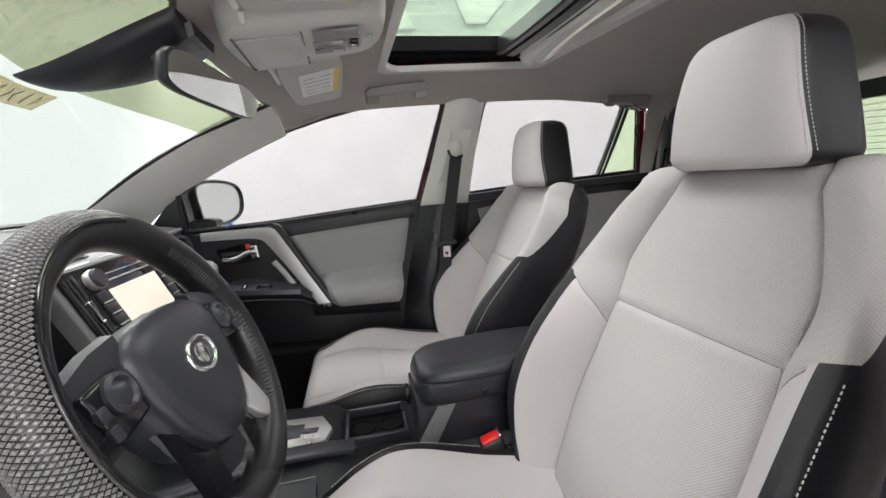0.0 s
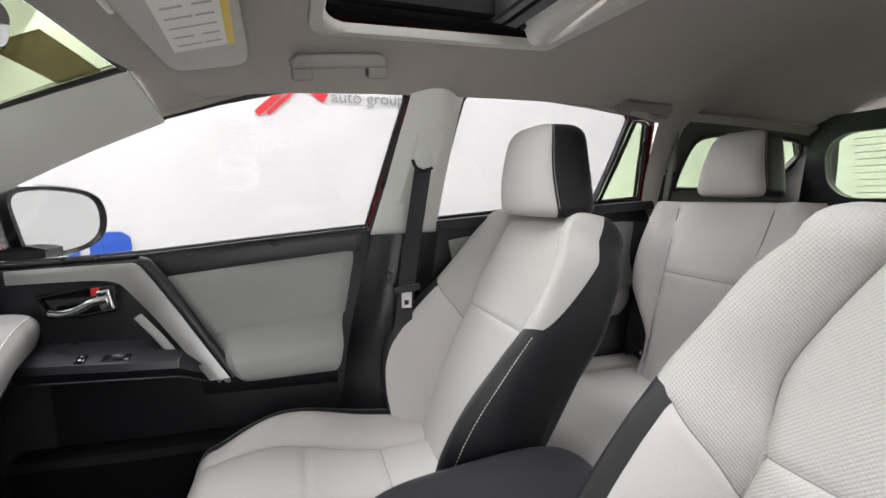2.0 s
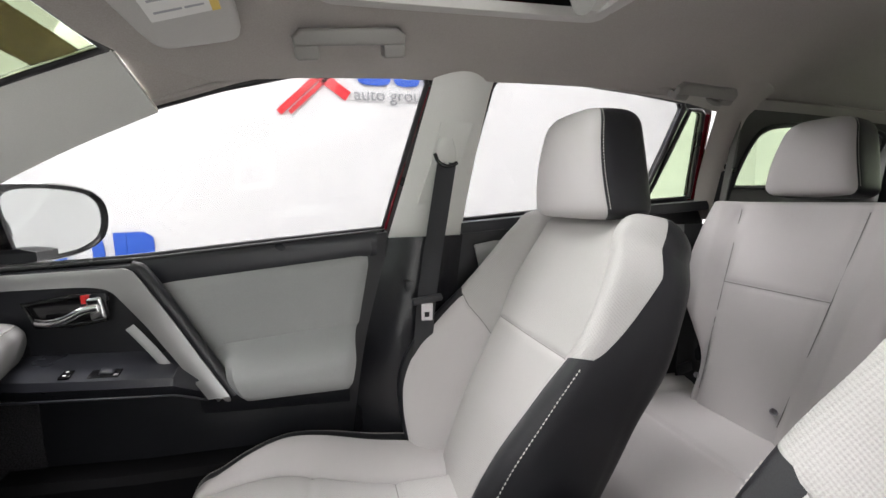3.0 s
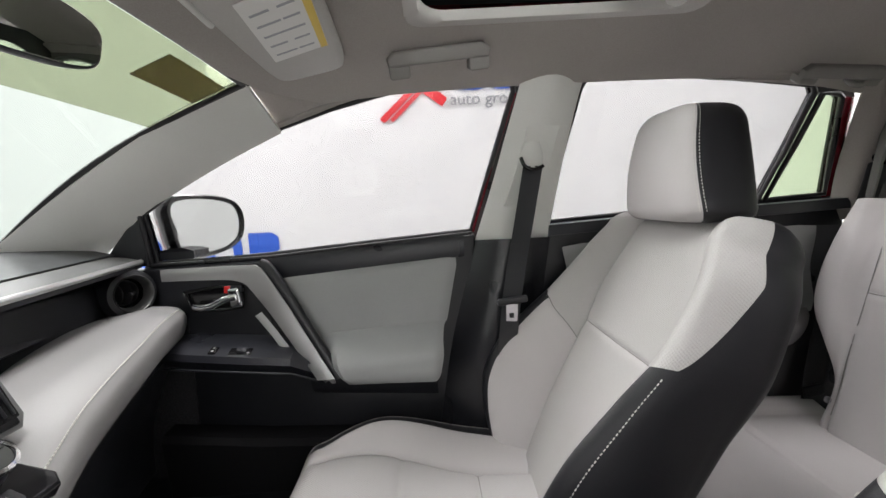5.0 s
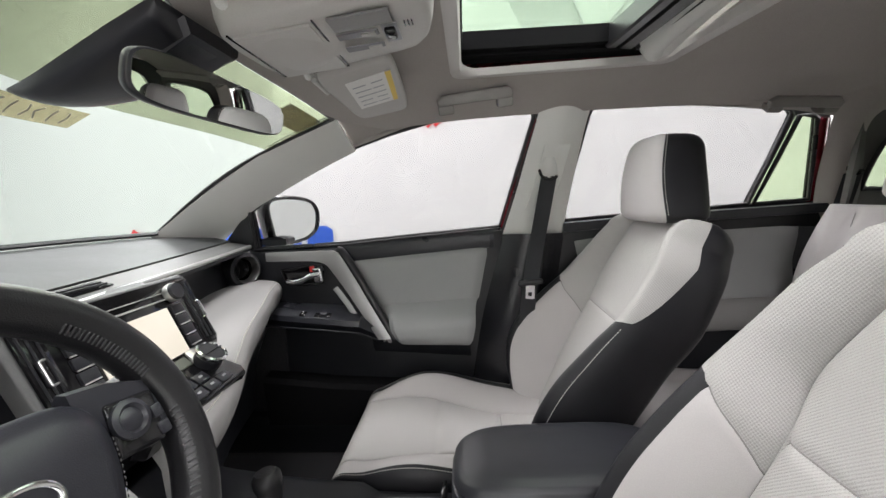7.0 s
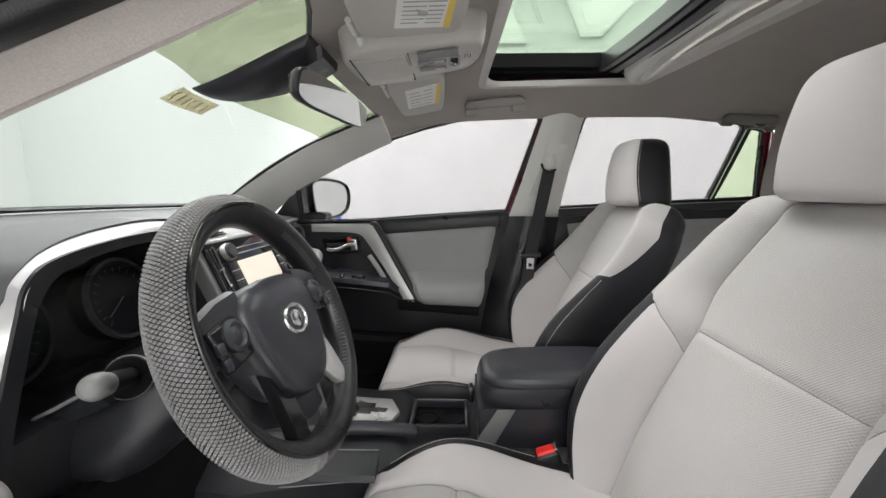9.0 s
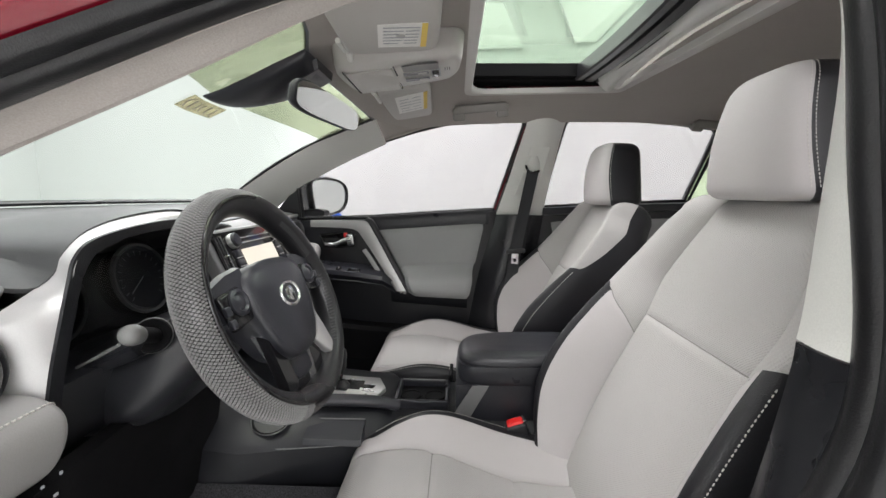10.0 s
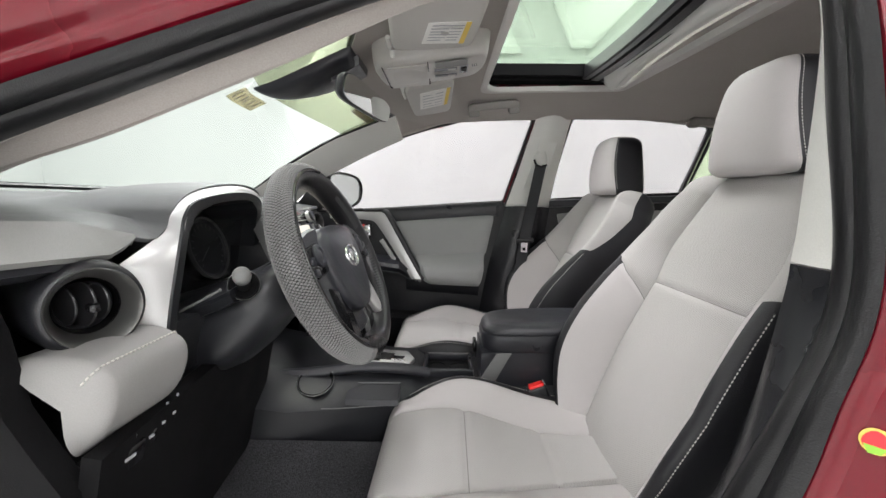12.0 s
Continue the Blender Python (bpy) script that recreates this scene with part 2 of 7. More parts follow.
def spline(pts, n, closed=False):
    """n points, or n + 1 on an open line, along a smooth line through pts."""
    pts = [V(p) for p in pts]
    k = len(pts)
    out = []
    total = k if closed else k - 1
    for i in range(n if closed else n + 1):
        f = i / n * total
        j = min(int(f), total - 1)
        t = f - j
        p = [pts[(j + d) % k] if closed else pts[max(0, min(k - 1, j + d))] for d in (-1, 0, 1, 2)]
        out.append(0.5 * (2 * p[1] + (p[2] - p[0]) * t + (2 * p[0] - 5 * p[1] + 4 * p[2] - p[3]) * t * t + (3 * p[1] - p[0] - 3 * p[2] + p[3]) * t ** 3))
    return out


def tube(pts, ra, rb=None, sides=10, closed=False, up=(0, 0, 1)):
    """A round or flat bar along pts: ra across, rb along up."""
    rb = rb or ra
    pts = [V(p) for p in pts]
    loops = []
    k = len(pts)
    for i, p in enumerate(pts):
        a = pts[(i + 1) % k] if closed or i < k - 1 else p
        b = pts[i - 1] if closed or i > 0 else p
        d = (a - b).normalized()
        s = d.cross(V(up)).normalized()
        w = s.cross(d)
        loops.append([p + s * (ra * math.cos(2 * math.pi * j / sides)) + w * (rb * math.sin(2 * math.pi * j / sides)) for j in range(sides)])
    if closed:
        loops.append(loops[0])
    return loft(loops, caps=not closed, angle=50)


def prism(poly, m, depth, r=0.003, seg=2):
    """A flat polygon (a, b) in the plane of m, drawn out by depth along m's z, with rounded edges."""
    bm = bmesh.new()
    lo = [bm.verts.new((a, b, 0)) for a, b in poly]
    hi = [bm.verts.new((a, b, depth)) for a, b in poly]
    n = len(poly)
    bm.faces.new(lo)
    top = bm.faces.new(hi)
    for i in range(n):
        bm.faces.new((lo[i], lo[(i + 1) % n], hi[(i + 1) % n], hi[i]))
    bmesh.ops.recalc_face_normals(bm, faces=bm.faces)
    if r:
        bmesh.ops.bevel(bm, geom=list(top.edges), offset=r, segments=seg, profile=0.5, affect="EDGES")
    bm.transform(m)
    return finish(bm)


def disc(r, depth, m, n=32, bev=0.002):
    return prism([(r * math.cos(2 * math.pi * i / n), r * math.sin(2 * math.pi * i / n)) for i in range(n)], m, depth, bev)


def lathe(profile, m, n=40):
    """A turned shape: profile of (radius, height) about m's z."""
    bm = grid(lambda u, v: V((0, 0, 0)), 1, 1)
    bm.clear()
    rows = [[bm.verts.new((r * math.cos(2 * math.pi * i / n), r * math.sin(2 * math.pi * i / n), h)) for i in range(n)] for r, h in profile]
    for a, b in zip(rows, rows[1:]):
        for i in range(n):
            bm.faces.new((a[i], a[(i + 1) % n], b[(i + 1) % n], b[i]))
    bm.transform(m)
    return finish(bm, 40)


def frame_axes(o, x, y):
    """A pose with its origin at o, its x along x and its y about along y."""
    x = V(x).normalized()
    z = x.cross(V(y)).normalized()
    y = z.cross(x)
    m = Matrix((x, y, z)).transposed().to_4x4()
    m.translation = V(o)
    return m


def sheet(poly3, t, holes=()):
    """A plate from an outline in space, with holes, drawn out by the vector t."""
    loops = [[V(p) for p in poly3]] + [[V(p) for p in h] for h in holes]
    from mathutils.geometry import tessellate_polygon
    tris = tessellate_polygon(loops)
    flat = [p for l in loops for p in l]
    bm = bmesh.new()
    lo = [bm.verts.new(p) for p in flat]
    hi = [bm.verts.new(p + V(t)) for p in flat]
    for a, b, c in tris:
        bm.faces.new((lo[a], lo[b], lo[c]))
        bm.faces.new((hi[c], hi[b], hi[a]))
    k = 0
    for l in loops:
        n = len(l)
        for i in range(n):
            bm.faces.new((lo[k + i], lo[k + (i + 1) % n], hi[k + (i + 1) % n], hi[k + i]))
        k += n
    return finish(bm, 30)


def flip(bm):
    """The matching shape on the driver's side, squeezed and shifted to fit the camera's view."""
    bm.transform(Matrix(((1, 0, 0, 0.13), (0, -0.85, 0, 1.591), (0, 0, 1, -0.035), (0, 0, 0, 1))))
    bmesh.ops.reverse_faces(bm, faces=bm.faces)
    return bm


def thing(name, base, label, category, group="", kind=""):
    ob = new(name)
    ob.empty_display_size = 0.05
    ob.location = base
    return tagged(ob, label, category, group, kind)


def part(name, bm, mat, parent=None, label=""):
    """One mesh object, under a thing or a part."""
    me = bpy.data.meshes.new(name)
    bm.to_mesh(me)
    bm.free()
    me.materials.append(mat)
    ob = new(name, me)
    if parent is not None:
        ob.parent = parent
        if parent.type == "EMPTY":
            ob.location = -parent.location
    return tagged(ob, label)


def structure(name, bm, mat, label="", category=""):
    ob = part(name, bm, mat)
    return tagged(ob, label, category, kind="structure")

# ---------------------------------------------------------------- the photo booth
WALL_Y, GROUND = 3.70, -0.07


def booth():
    x0, x1, y0, y1, top = -3.9, 4.2, -3.2, WALL_Y, 3.3
    structure("floor", rbox(x1 - x0 + 0.4, y1 - y0 + 0.4, 0.1, 0.002, 1, pose((x0 + x1) / 2, (y0 + y1) / 2, GROUND - 0.05)), M_FLOOR, "pale grey painted booth floor", "floor")

    def wall(name, a, b, inward):
        prof = [(0.25 * max(0.0, 1 - h / 0.3) ** 2, GROUND + h) for h in (0.0, 0.03, 0.07, 0.12, 0.17, 0.22, 0.3, top - GROUND)] + [(-0.1, top), (-0.1, GROUND)]
        bm = loft([[V((ex + inward[0] * d, ey + inward[1] * d, z)) for d, z in prof] for ex, ey in (a, b)], angle=40)
        structure(name, bm, M_WALL, "plain white coved booth wall", "wall")

    wall("wall_passenger_side", (x0, y1), (x1, y1), (0, -1))
    wall("wall_driver_side", (x0, y0), (x1, y0), (0, 1))
    wall("wall_front", (x0, y0), (x0, y1), (1, 0))
    wall("wall_rear", (x1, y0), (x1, y1), (-1, 0))
    structure("ceiling", sheet([(x0, y0, top), (x1, y0, top), (x1, y1, top), (x0, y1, top)], (0, 0, 0.08)), M_CEIL, "greenish white cloth booth ceiling", "ceiling")


booth()

# ---------------------------------------------------------------- car body
SLOPE = 0.42


def ys(z, base=1.635):
    return base - SLOPE * max(0.0, z - 1.07)


def on_side(pts, base=1.635, n=None):
    return [V((x, ys(z, base), z)) for x, z in pts]


FRONT_WIN = [(-0.575, 1.022), (-0.373, 1.026), (-0.276, 1.031), (0.0, 1.052), (0.257, 1.069), (0.307, 1.24), (0.352, 1.395), (0.345, 1.420), (0.31, 1.432),
             (0.184, 1.424), (0.042, 1.397), (-0.07, 1.372), (-0.188, 1.338), (-0.338, 1.276), (-0.478, 1.208), (-0.575, 1.152)]
REAR_WIN = [(0.462, 1.082), (0.75, 1.098), (1.06, 1.114), (1.085, 1.25), (1.103, 1.375), (1.09, 1.391), (0.93, 1.408), (0.783, 1.419), (0.56, 1.431), (0.53, 1.425), (0.516, 1.40)]
QUARTER = [(1.08, 1.116), (1.246, 1.124), (1.21, 1.25), (1.178, 1.362), (1.165, 1.37), (1.125, 1.372), (1.105, 1.25)]


def headliner_z(x, y):
    zc = 1.455 + 0.052 * (1 - math.exp(-(x + 0.21) / 0.25)) - 0.022 * max(0.0, x - 0.7) ** 2 - 0.006
    near = max(0.0, min(1.0, (0.86 - y) / 0.54))
    d = min(abs(y - 0.86) / (0.63 if y > 0.86 else 0.54), 1.05)
    return zc - 0.092 * d ** 3.2 - 0.03 * near


def header_x(y):
    """The front edge of the headliner, bowed forward in the middle."""
    near = max(0.0, min(1.0, (0.86 - y) / 0.5))
    bay = max(0.0, (y - 0.72) * (1.40 - y)) / 0.1156
    return -0.212 - 0.02 * (1 - ((y - 0.86) / 0.54) ** 2) - 0.032 * bay + 0.11 * near + 1.4 * max(0.0, y - 1.40)


SUN_X0, SUN_X1, SUN_Y0, SUN_Y1 = 0.135, 0.635, 0.44, 1.285


def roof():
    ys_ = [0.30, 0.34, 0.39, SUN_Y0, 0.5, 0.6, 0.7, 0.86, 1.0, 1.1, 1.2, SUN_Y1, 1.35, 1.42, 1.49]
    xs = [0.0, 0.08, SUN_X0, 0.3, 0.45, 0.6, SUN_X1, 0.85, 1.0, 1.2, 1.4, 1.6, 1.8, 2.0, 2.2]

    def roofed(zoff, edge):
        bm = bmesh.new()
        rows = []
        for y in ys_:
            hx = header_x(y)
            row = []
            for k in range(5):
                x = hx + (0.0 - hx) * k / 5
                row.append(bm.verts.new((x, y, headliner_z(x, y) + zoff)))
            row += [bm.verts.new((x, y, headliner_z(x, y) + zoff)) for x in xs]
            rows.append(row)
        allx = [-1] * 5 + xs
        for i in range(len(ys_) - 1):
            for j in range(len(allx) - 1):
                if ys_[i] >= SUN_Y0 and ys_[i + 1] <= SUN_Y1 and allx[j] >= SUN_X0 and allx[j + 1] <= SUN_X1:
                    continue
                bm.faces.new((rows[i][j], rows[i][j + 1], rows[i + 1][j + 1], rows[i + 1][j]))
        bmesh.ops.recalc_face_normals(bm, faces=bm.faces)
        return bm

    bm = roofed(0.0, 0)
    bmesh.ops.solidify(bm, geom=list(bm.faces), thickness=-0.012)
    structure("ceiling_headliner", finish(bm, 40), M_HEAD, "grey fabric headliner of the car roof", "headliner")
    bm = roofed(0.055, 0)
    bmesh.ops.solidify(bm, geom=list(bm.faces), thickness=-0.004)
    structure("roof_skin", finish(bm, 40), M_RED, "dark red painted car roof", "roof")


roof()


def between(a, b, n, bulge=0.0, inward=(0, -1, 0.3), rows=8, t=0.012):
    """A bent strip of trim between two lines."""
    a, b = spline(a, n), spline(b, n)
    w = V(inward).normalized()

    def fn(u, v):
        i = round(u * n)
        return a[i].lerp(b[i], v) + w * (bulge * math.sin(math.pi * v))

    bm = grid(fn, n, rows)
    return thick(bm, t)


def roofline(x, y0=1.49):
    return V((x, y0, headliner_z(x, y0)))


WS_EDGE = [(-0.209, 1.400, 1.412), (-0.381, 1.428, 1.352), (-0.542, 1.455, 1.273), (-0.691, 1.48, 1.192), (-0.862, 1.505, 1.085)]


def sides():
    arch = on_side([(0.345, 1.414), (0.31, 1.427), (0.184, 1.419), (0.042, 1.392), (-0.07, 1.367), (-0.188, 1.334)])
    for mirrored in (False, True):
        fl = flip if mirrored else (lambda b: b)
        tag = "driver" if mirrored else "passenger"
        a = on_side([(-0.188, 1.334), (-0.338, 1.272), (-0.478, 1.207), (-0.575, 1.158), (-0.70, 1.06)])
        if not mirrored:
            structure(f"trim_a_pillar_{tag}", fl(between(a, WS_EDGE, 24, 0.018)), M_TRIM, "pale grey windscreen pillar trim", "pillar trim")
        top = [roofline(0.345), roofline(0.29), roofline(0.17), roofline(0.04), V((-0.085, 1.485, headliner_z(-0.085, 1.485))), V((-0.209, 1.400, 1.412))]
        if not mirrored:
            structure(f"trim_cant_rail_{tag}", fl(between(arch, [p + V((0, 0.004, 0.012)) for p in top[:-1]] + top[-1:], 20, 0.0)), M_HEAD, "grey fabric roof rail over the front window", "roof trim")
        if not mirrored:
            structure("trim_welt_front", tube(spline([p + V((0, -0.012, 0.010)) for p in arch], 40), 0.0055, sides=8), M_HEAD, "grey fabric welt along the front window", "roof trim")
            structure("trim_welt_rear", tube(spline([p + V((0, -0.03, 0.006)) for p in on_side([(0.54, 1.432), (0.783, 1.422), (0.93, 1.411), (1.10, 1.393), (1.17, 1.38)], 1.655)], 30), 0.0055, sides=8), M_HEAD, "grey fabric welt along the rear window", "roof trim")
        rtop = on_side([(0.30, 1.432), (0.45, 1.434), (0.56, 1.434), (0.783, 1.422), (0.93, 1.411), (1.10, 1.393), (1.25, 1.37), (1.6, 1.36), (2.1, 1.33)], 1.655)
        top = [roofline(x) for x in (0.30, 0.45, 0.56, 0.783, 0.93, 1.10, 1.25, 1.6, 2.1)]
        if not mirrored:
            structure(f"trim_rear_rail_{tag}", fl(between(rtop, top, 24, 0.006)), M_HEAD, "grey fabric roof rail over the rear window", "roof trim")
        # centre pillar
        lo = [V((0.262, 1.620, 1.025)), V((0.305, 1.595, 1.16)), V((0.338, 1.545, 1.29)), V((0.368, 1.495, 1.41)), V((0.362, 1.478, 1.44))]
        hi = [V((0.450, 1.626, 1.025)), V((0.47, 1.60, 1.16)), V((0.488, 1.56, 1.29)), V((0.507, 1.515, 1.41)), V((0.525, 1.482, 1.44))]
        if not mirrored:
            structure(f"trim_b_pillar_{tag}", fl(between(lo, hi, 20, 0.03, (0, -1, 0.2))), M_TRIM, "pale grey plastic centre pillar trim", "pillar trim")
        lo = [V((0.10, 1.60, 0.30)), V((0.155, 1.60, 0.54)), V((0.20, 1.602, 0.80)), V((0.266, 1.606, 1.045))]
        hi = [V((0.40, 1.60, 0.30)), V((0.40, 1.60, 0.54)), V((0.42, 1.605, 0.80)), V((0.455, 1.612, 1.045))]
        if not mirrored:
            structure(f"trim_b_pillar_lower_{tag}", fl(between(lo, hi, 20, 0.045, (0, -1, 0.1))), M_PILLAR, "black plastic lower centre pillar trim", "pillar trim")
        # rear pillar and the body behind the rear door
        lo = [V((1.275, 1.655, 1.05)), V((1.245, 1.61, 1.19)), V((1.215, 1.545, 1.33)), V((1.195, 1.50, 1.40)), V((1.17, 1.46, 1.44))]
        hi = [V((1.35, 1.62, 1.05)), V((1.315, 1.585, 1.19)), V((1.305, 1.54, 1.33)), V((1.32, 1.50, 1.39)), V((1.34, 1.46, 1.43))]
        # darker headliner tone instead of pale plastic, standing in for the pillar's shade
        structure(f"trim_c_pillar_{tag}", fl(between(lo, hi, 16, 0.03)), M_HEAD, "grey plastic rear pillar trim darkened in its colour", "pillar trim")
        hole = on_side([(1.36, 1.165), (1.40, 1.150), (1.65, 1.155), (1.90, 1.20), (1.95, 1.27), (1.90, 1.318), (1.66, 1.335), (1.44, 1.330), (1.37, 1.295)], 1.63)
        outer = on_side([(1.27, 0.5), (2.3, 0.5), (2.25, 1.2), (2.1, 1.38), (1.27, 1.40)], 1.63)
        outer = [V((p.x, min(p.y, 1.63), p.z)) for p in outer]
        structure(f"trim_cargo_side_{tag}", fl(sheet(outer, (0, 0.02, 0), [hole])), M_CARGO, "charcoal cargo side trim with a rounded window", "side trim")
        structure(f"window_cargo_{tag}", fl(sheet([p + V((0, 0.015, 0)) for p in hole], (0, 0.004, 0))), G_PRIV, "green tinted cargo side window", "window").visible_shadow = False
        ring = spline(hole, 60, True)
        part("window_seal", fl(tube(ring, 0.008, closed=True, sides=8)), M_RUBBER, bpy.data.objects[f"window_cargo_{tag}"])
        def arch_trim(u, v):
            z = 0.28 + 0.76 * v
            lean_ = 0.16 * v ** 1.5
            return V((1.0 + lean_ + 0.34 * u, 1.645 - 0.125 * math.sin(min(1.0, u * 1.25) * math.pi / 2) + 0.03 * math.exp(-((v - 0.55) / 0.12) ** 2) * (1 - u), z))

        structure(f"trim_wheel_arch_{tag}", fl(thick(grid(arch_trim, 24, 24), 0.008)), M_BLACKSOFT, "glossy black plastic wheel arch trim behind the door", "side trim")
        # sill and floor side
        if not mirrored:
            structure(f"door_sill_{tag}", fl(rbox(2.0, 0.12, 0.22, 0.02, 3, pose(0.1, 1.63, 0.34))), M_BLACK, "black plastic door sill", "door sill")


sides()


def driver_opening():
    """The open driver's doorway: pillar trim, rubber seal and red body round it."""
    low = [(-0.66, 0.285, 1.08), (-0.575, 0.28, 1.112), (-0.436, 0.28, 1.155), (-0.308, 0.28, 1.203), (-0.169, 0.28, 1.258), (-0.027, 0.28, 1.316), (0.10, 0.285, 1.352), (0.25, 0.285, 1.372), (0.36, 0.27, 1.378), (0.41, 0.25, 1.36)]
    rin = [(-0.62, 0.24, 1.105), (-0.527, 0.24, 1.142), (-0.385, 0.24, 1.192), (-0.234, 0.24, 1.246), (-0.088, 0.24, 1.297), (0.05, 0.24, 1.335), (0.2, 0.24, 1.36), (0.30, 0.23, 1.365), (0.37, 0.215, 1.355), (0.395, 0.21, 1.33)]
    out = [(-0.60, 0.20, 1.145), (-0.478, 0.20, 1.188), (-0.381, 0.20, 1.218), (-0.287, 0.20, 1.247), (-0.182, 0.20, 1.279), (-0.05, 0.20, 1.318), (0.12, 0.20, 1.35), (0.25, 0.19, 1.362), (0.345, 0.17, 1.348), (0.372, 0.15, 1.32)]
    red = [(-0.62, 0.14, 1.20), (-0.47, 0.15, 1.25), (-0.36, 0.155, 1.285), (-0.26, 0.16, 1.315), (-0.16, 0.165, 1.345), (-0.03, 0.17, 1.385), (0.14, 0.175, 1.42), (0.28, 0.165, 1.43), (0.40, 0.145, 1.42), (0.45, 0.12, 1.39)]
    inn = [(-0.70, 0.36, 1.10), (-0.60, 0.36, 1.145), (-0.46, 0.355, 1.19), (-0.34, 0.345, 1.245), (-0.20, 0.335, 1.31), (-0.06, 0.31, 1.355), (0.10, 0.30, 1.375), (0.25, 0.30, 1.385), (0.36, 0.30, 1.387), (0.50, 0.30, 1.386)]
    # darker tone than the passenger pillar's trim, its shade put into the colour
    structure("trim_a_pillar_driver", between(low, rin, 40, 0.006, (0, -0.3, 1), 4, 0.008), M_HEAD, "grey roof rail trim round the driver doorway", "pillar trim")
    structure("trim_roof_rail_driver", between(inn, low, 40, 0.004, (0, 0.5, -1), 4, 0.008), M_HEAD, "grey fabric roof rail over the driver", "roof trim")
    a, b = spline(rin, 48), spline(out, 48)

    def lips(u, v):
        i = round(u * 48)
        wave = 0.010 * abs(math.sin(v * math.pi * 2)) + 0.004
        return a[i].lerp(b[i], v) + V((0, -0.6, -0.5)) * wave

    structure("doorway_seal_top", thick(grid(lips, 48, 24), 0.006), M_SEAL, "black double rubber door seal", "door seal")
    c = spline(red, 48)

    def skin(u, v):
        i = round(u * 48)
        return b[i].lerp(c[i], v) + V((0, -0.5, 0.2)) * (0.022 * math.sin(math.pi * v) - 0.012 * math.exp(-((v - 0.32) / 0.08) ** 2))

    structure("red_roof_side", thick(grid(skin, 48, 24), 0.006), M_RED, "glossy dark red roof side and pillar", "car body")
    top = [V((x, y, headliner_z(max(x, -0.2), 0.34) + 0.06)) for x, y, z in [(p[0] + 0.03, 0.30, 0) for p in red]]
    structure("red_roof_edge", between(red, top, 40, 0.01, (0, -0.5, 1), 6, 0.005), M_RED, "glossy dark red roof edge", "car body")
    # centre pillar on the driver's side
    tin = [(0.41, 0.25, 1.36), (0.424, 0.21, 1.285), (0.420, 0.21, 1.169), (0.416, 0.21, 1.046), (0.412, 0.21, 1.004)]
    tin2 = [(0.412, 0.21, 1.002), (0.409, 0.21, 0.968), (0.388, 0.21, 0.845), (0.352, 0.21, 0.722), (0.27, 0.21, 0.52), (0.2, 0.21, 0.40)]
    tr = [(0.395, 0.21, 1.33), (0.373, 0.16, 1.262), (0.389, 0.16, 1.159), (0.408, 0.16, 1.050), (0.411, 0.16, 1.004)]
    tr2 = [(0.411, 0.16, 1.002), (0.406, 0.16, 0.944), (0.373, 0.16, 0.857), (0.329, 0.16, 0.759), (0.25, 0.16, 0.58), (0.16, 0.16, 0.40)]
    bk, bk2 = [V((p[0] + 0.09, 0.25, p[2])) for p in tin], [V((p[0] + 0.09, 0.25, p[2])) for p in tin2]
    structure("trim_b_pillar_driver", between(tin, tr, 24, 0.004, (-1, 0, 0), 4, 0.008), M_TRIM, "pale plastic driver side centre pillar edge", "pillar trim")
    structure("trim_b_pillar_inner_driver", between(bk, tin, 24, 0.004, (-1, 1, 0), 4, 0.008), M_TRIM, "pale plastic driver side centre pillar trim", "pillar trim")
    structure("trim_b_pillar_lower_driver", between(tin2, tr2, 24, 0.004, (-1, 0, 0), 4, 0.008), M_PILLAR, "black plastic lower pillar edge beside the driver", "pillar trim")
    structure("trim_b_pillar_foot_driver", between(bk2, tin2, 24, 0.004, (-1, 1, 0), 4, 0.008), M_PILLAR, "black plastic lower pillar trim beside the driver", "pillar trim")
    ri = [(0.395, 0.21, 1.33), (0.373, 0.16, 1.262), (0.389, 0.16, 1.159), (0.411, 0.16, 1.026), (0.406, 0.16, 0.944), (0.373, 0.16, 0.857), (0.329, 0.16, 0.759), (0.25, 0.16, 0.58), (0.16, 0.16, 0.40)]
    ro = [(0.372, 0.15, 1.32), (0.371, 0.115, 1.244), (0.388, 0.11, 1.15), (0.402, 0.107, 1.03), (0.399, 0.106, 0.956), (0.376, 0.106, 0.878), (0.351, 0.106, 0.79), (0.28, 0.106, 0.60), (0.18, 0.106, 0.40)]
    a2, b2 = spline(ri, 48), spline(ro, 48)

    def lips2(u, v):
        i = round(u * 48)
        return a2[i].lerp(b2[i], v) + V((-0.9, -0.2, 0)) * (0.008 * abs(math.sin(v * math.pi * 2)) + 0.002)

    structure("doorway_seal_rear", thick(grid(lips2, 48, 24), 0.006), M_SEAL, "black double rubber door seal", "door seal")
    edge = [(p[0] + 0.012, 0.092, p[2]) for p in ro]
    side = [(p[0] + 0.11, 0.02, p[2] - 0.01) for p in ro]
    low_side = [p for p in side if p[2] < 1.05]
    far = [(1.35, 0.0, p[2]) for p in low_side]
    m = between(ro, edge, 32, 0.002, (-1, -1, 0), 3, 0.004)
    structure("red_pillar_flange", m, M_RED, "glossy dark red door pillar flange", "car body")
    structure("red_rear_door_skin", join(between(edge, side, 32, 0.012, (-1, -1, 0), 10, 0.004), between(low_side, far, 32, 0.01, (0, -1, 0), 10, 0.004)), M_RED, "glossy dark red rear door skin", "car body")
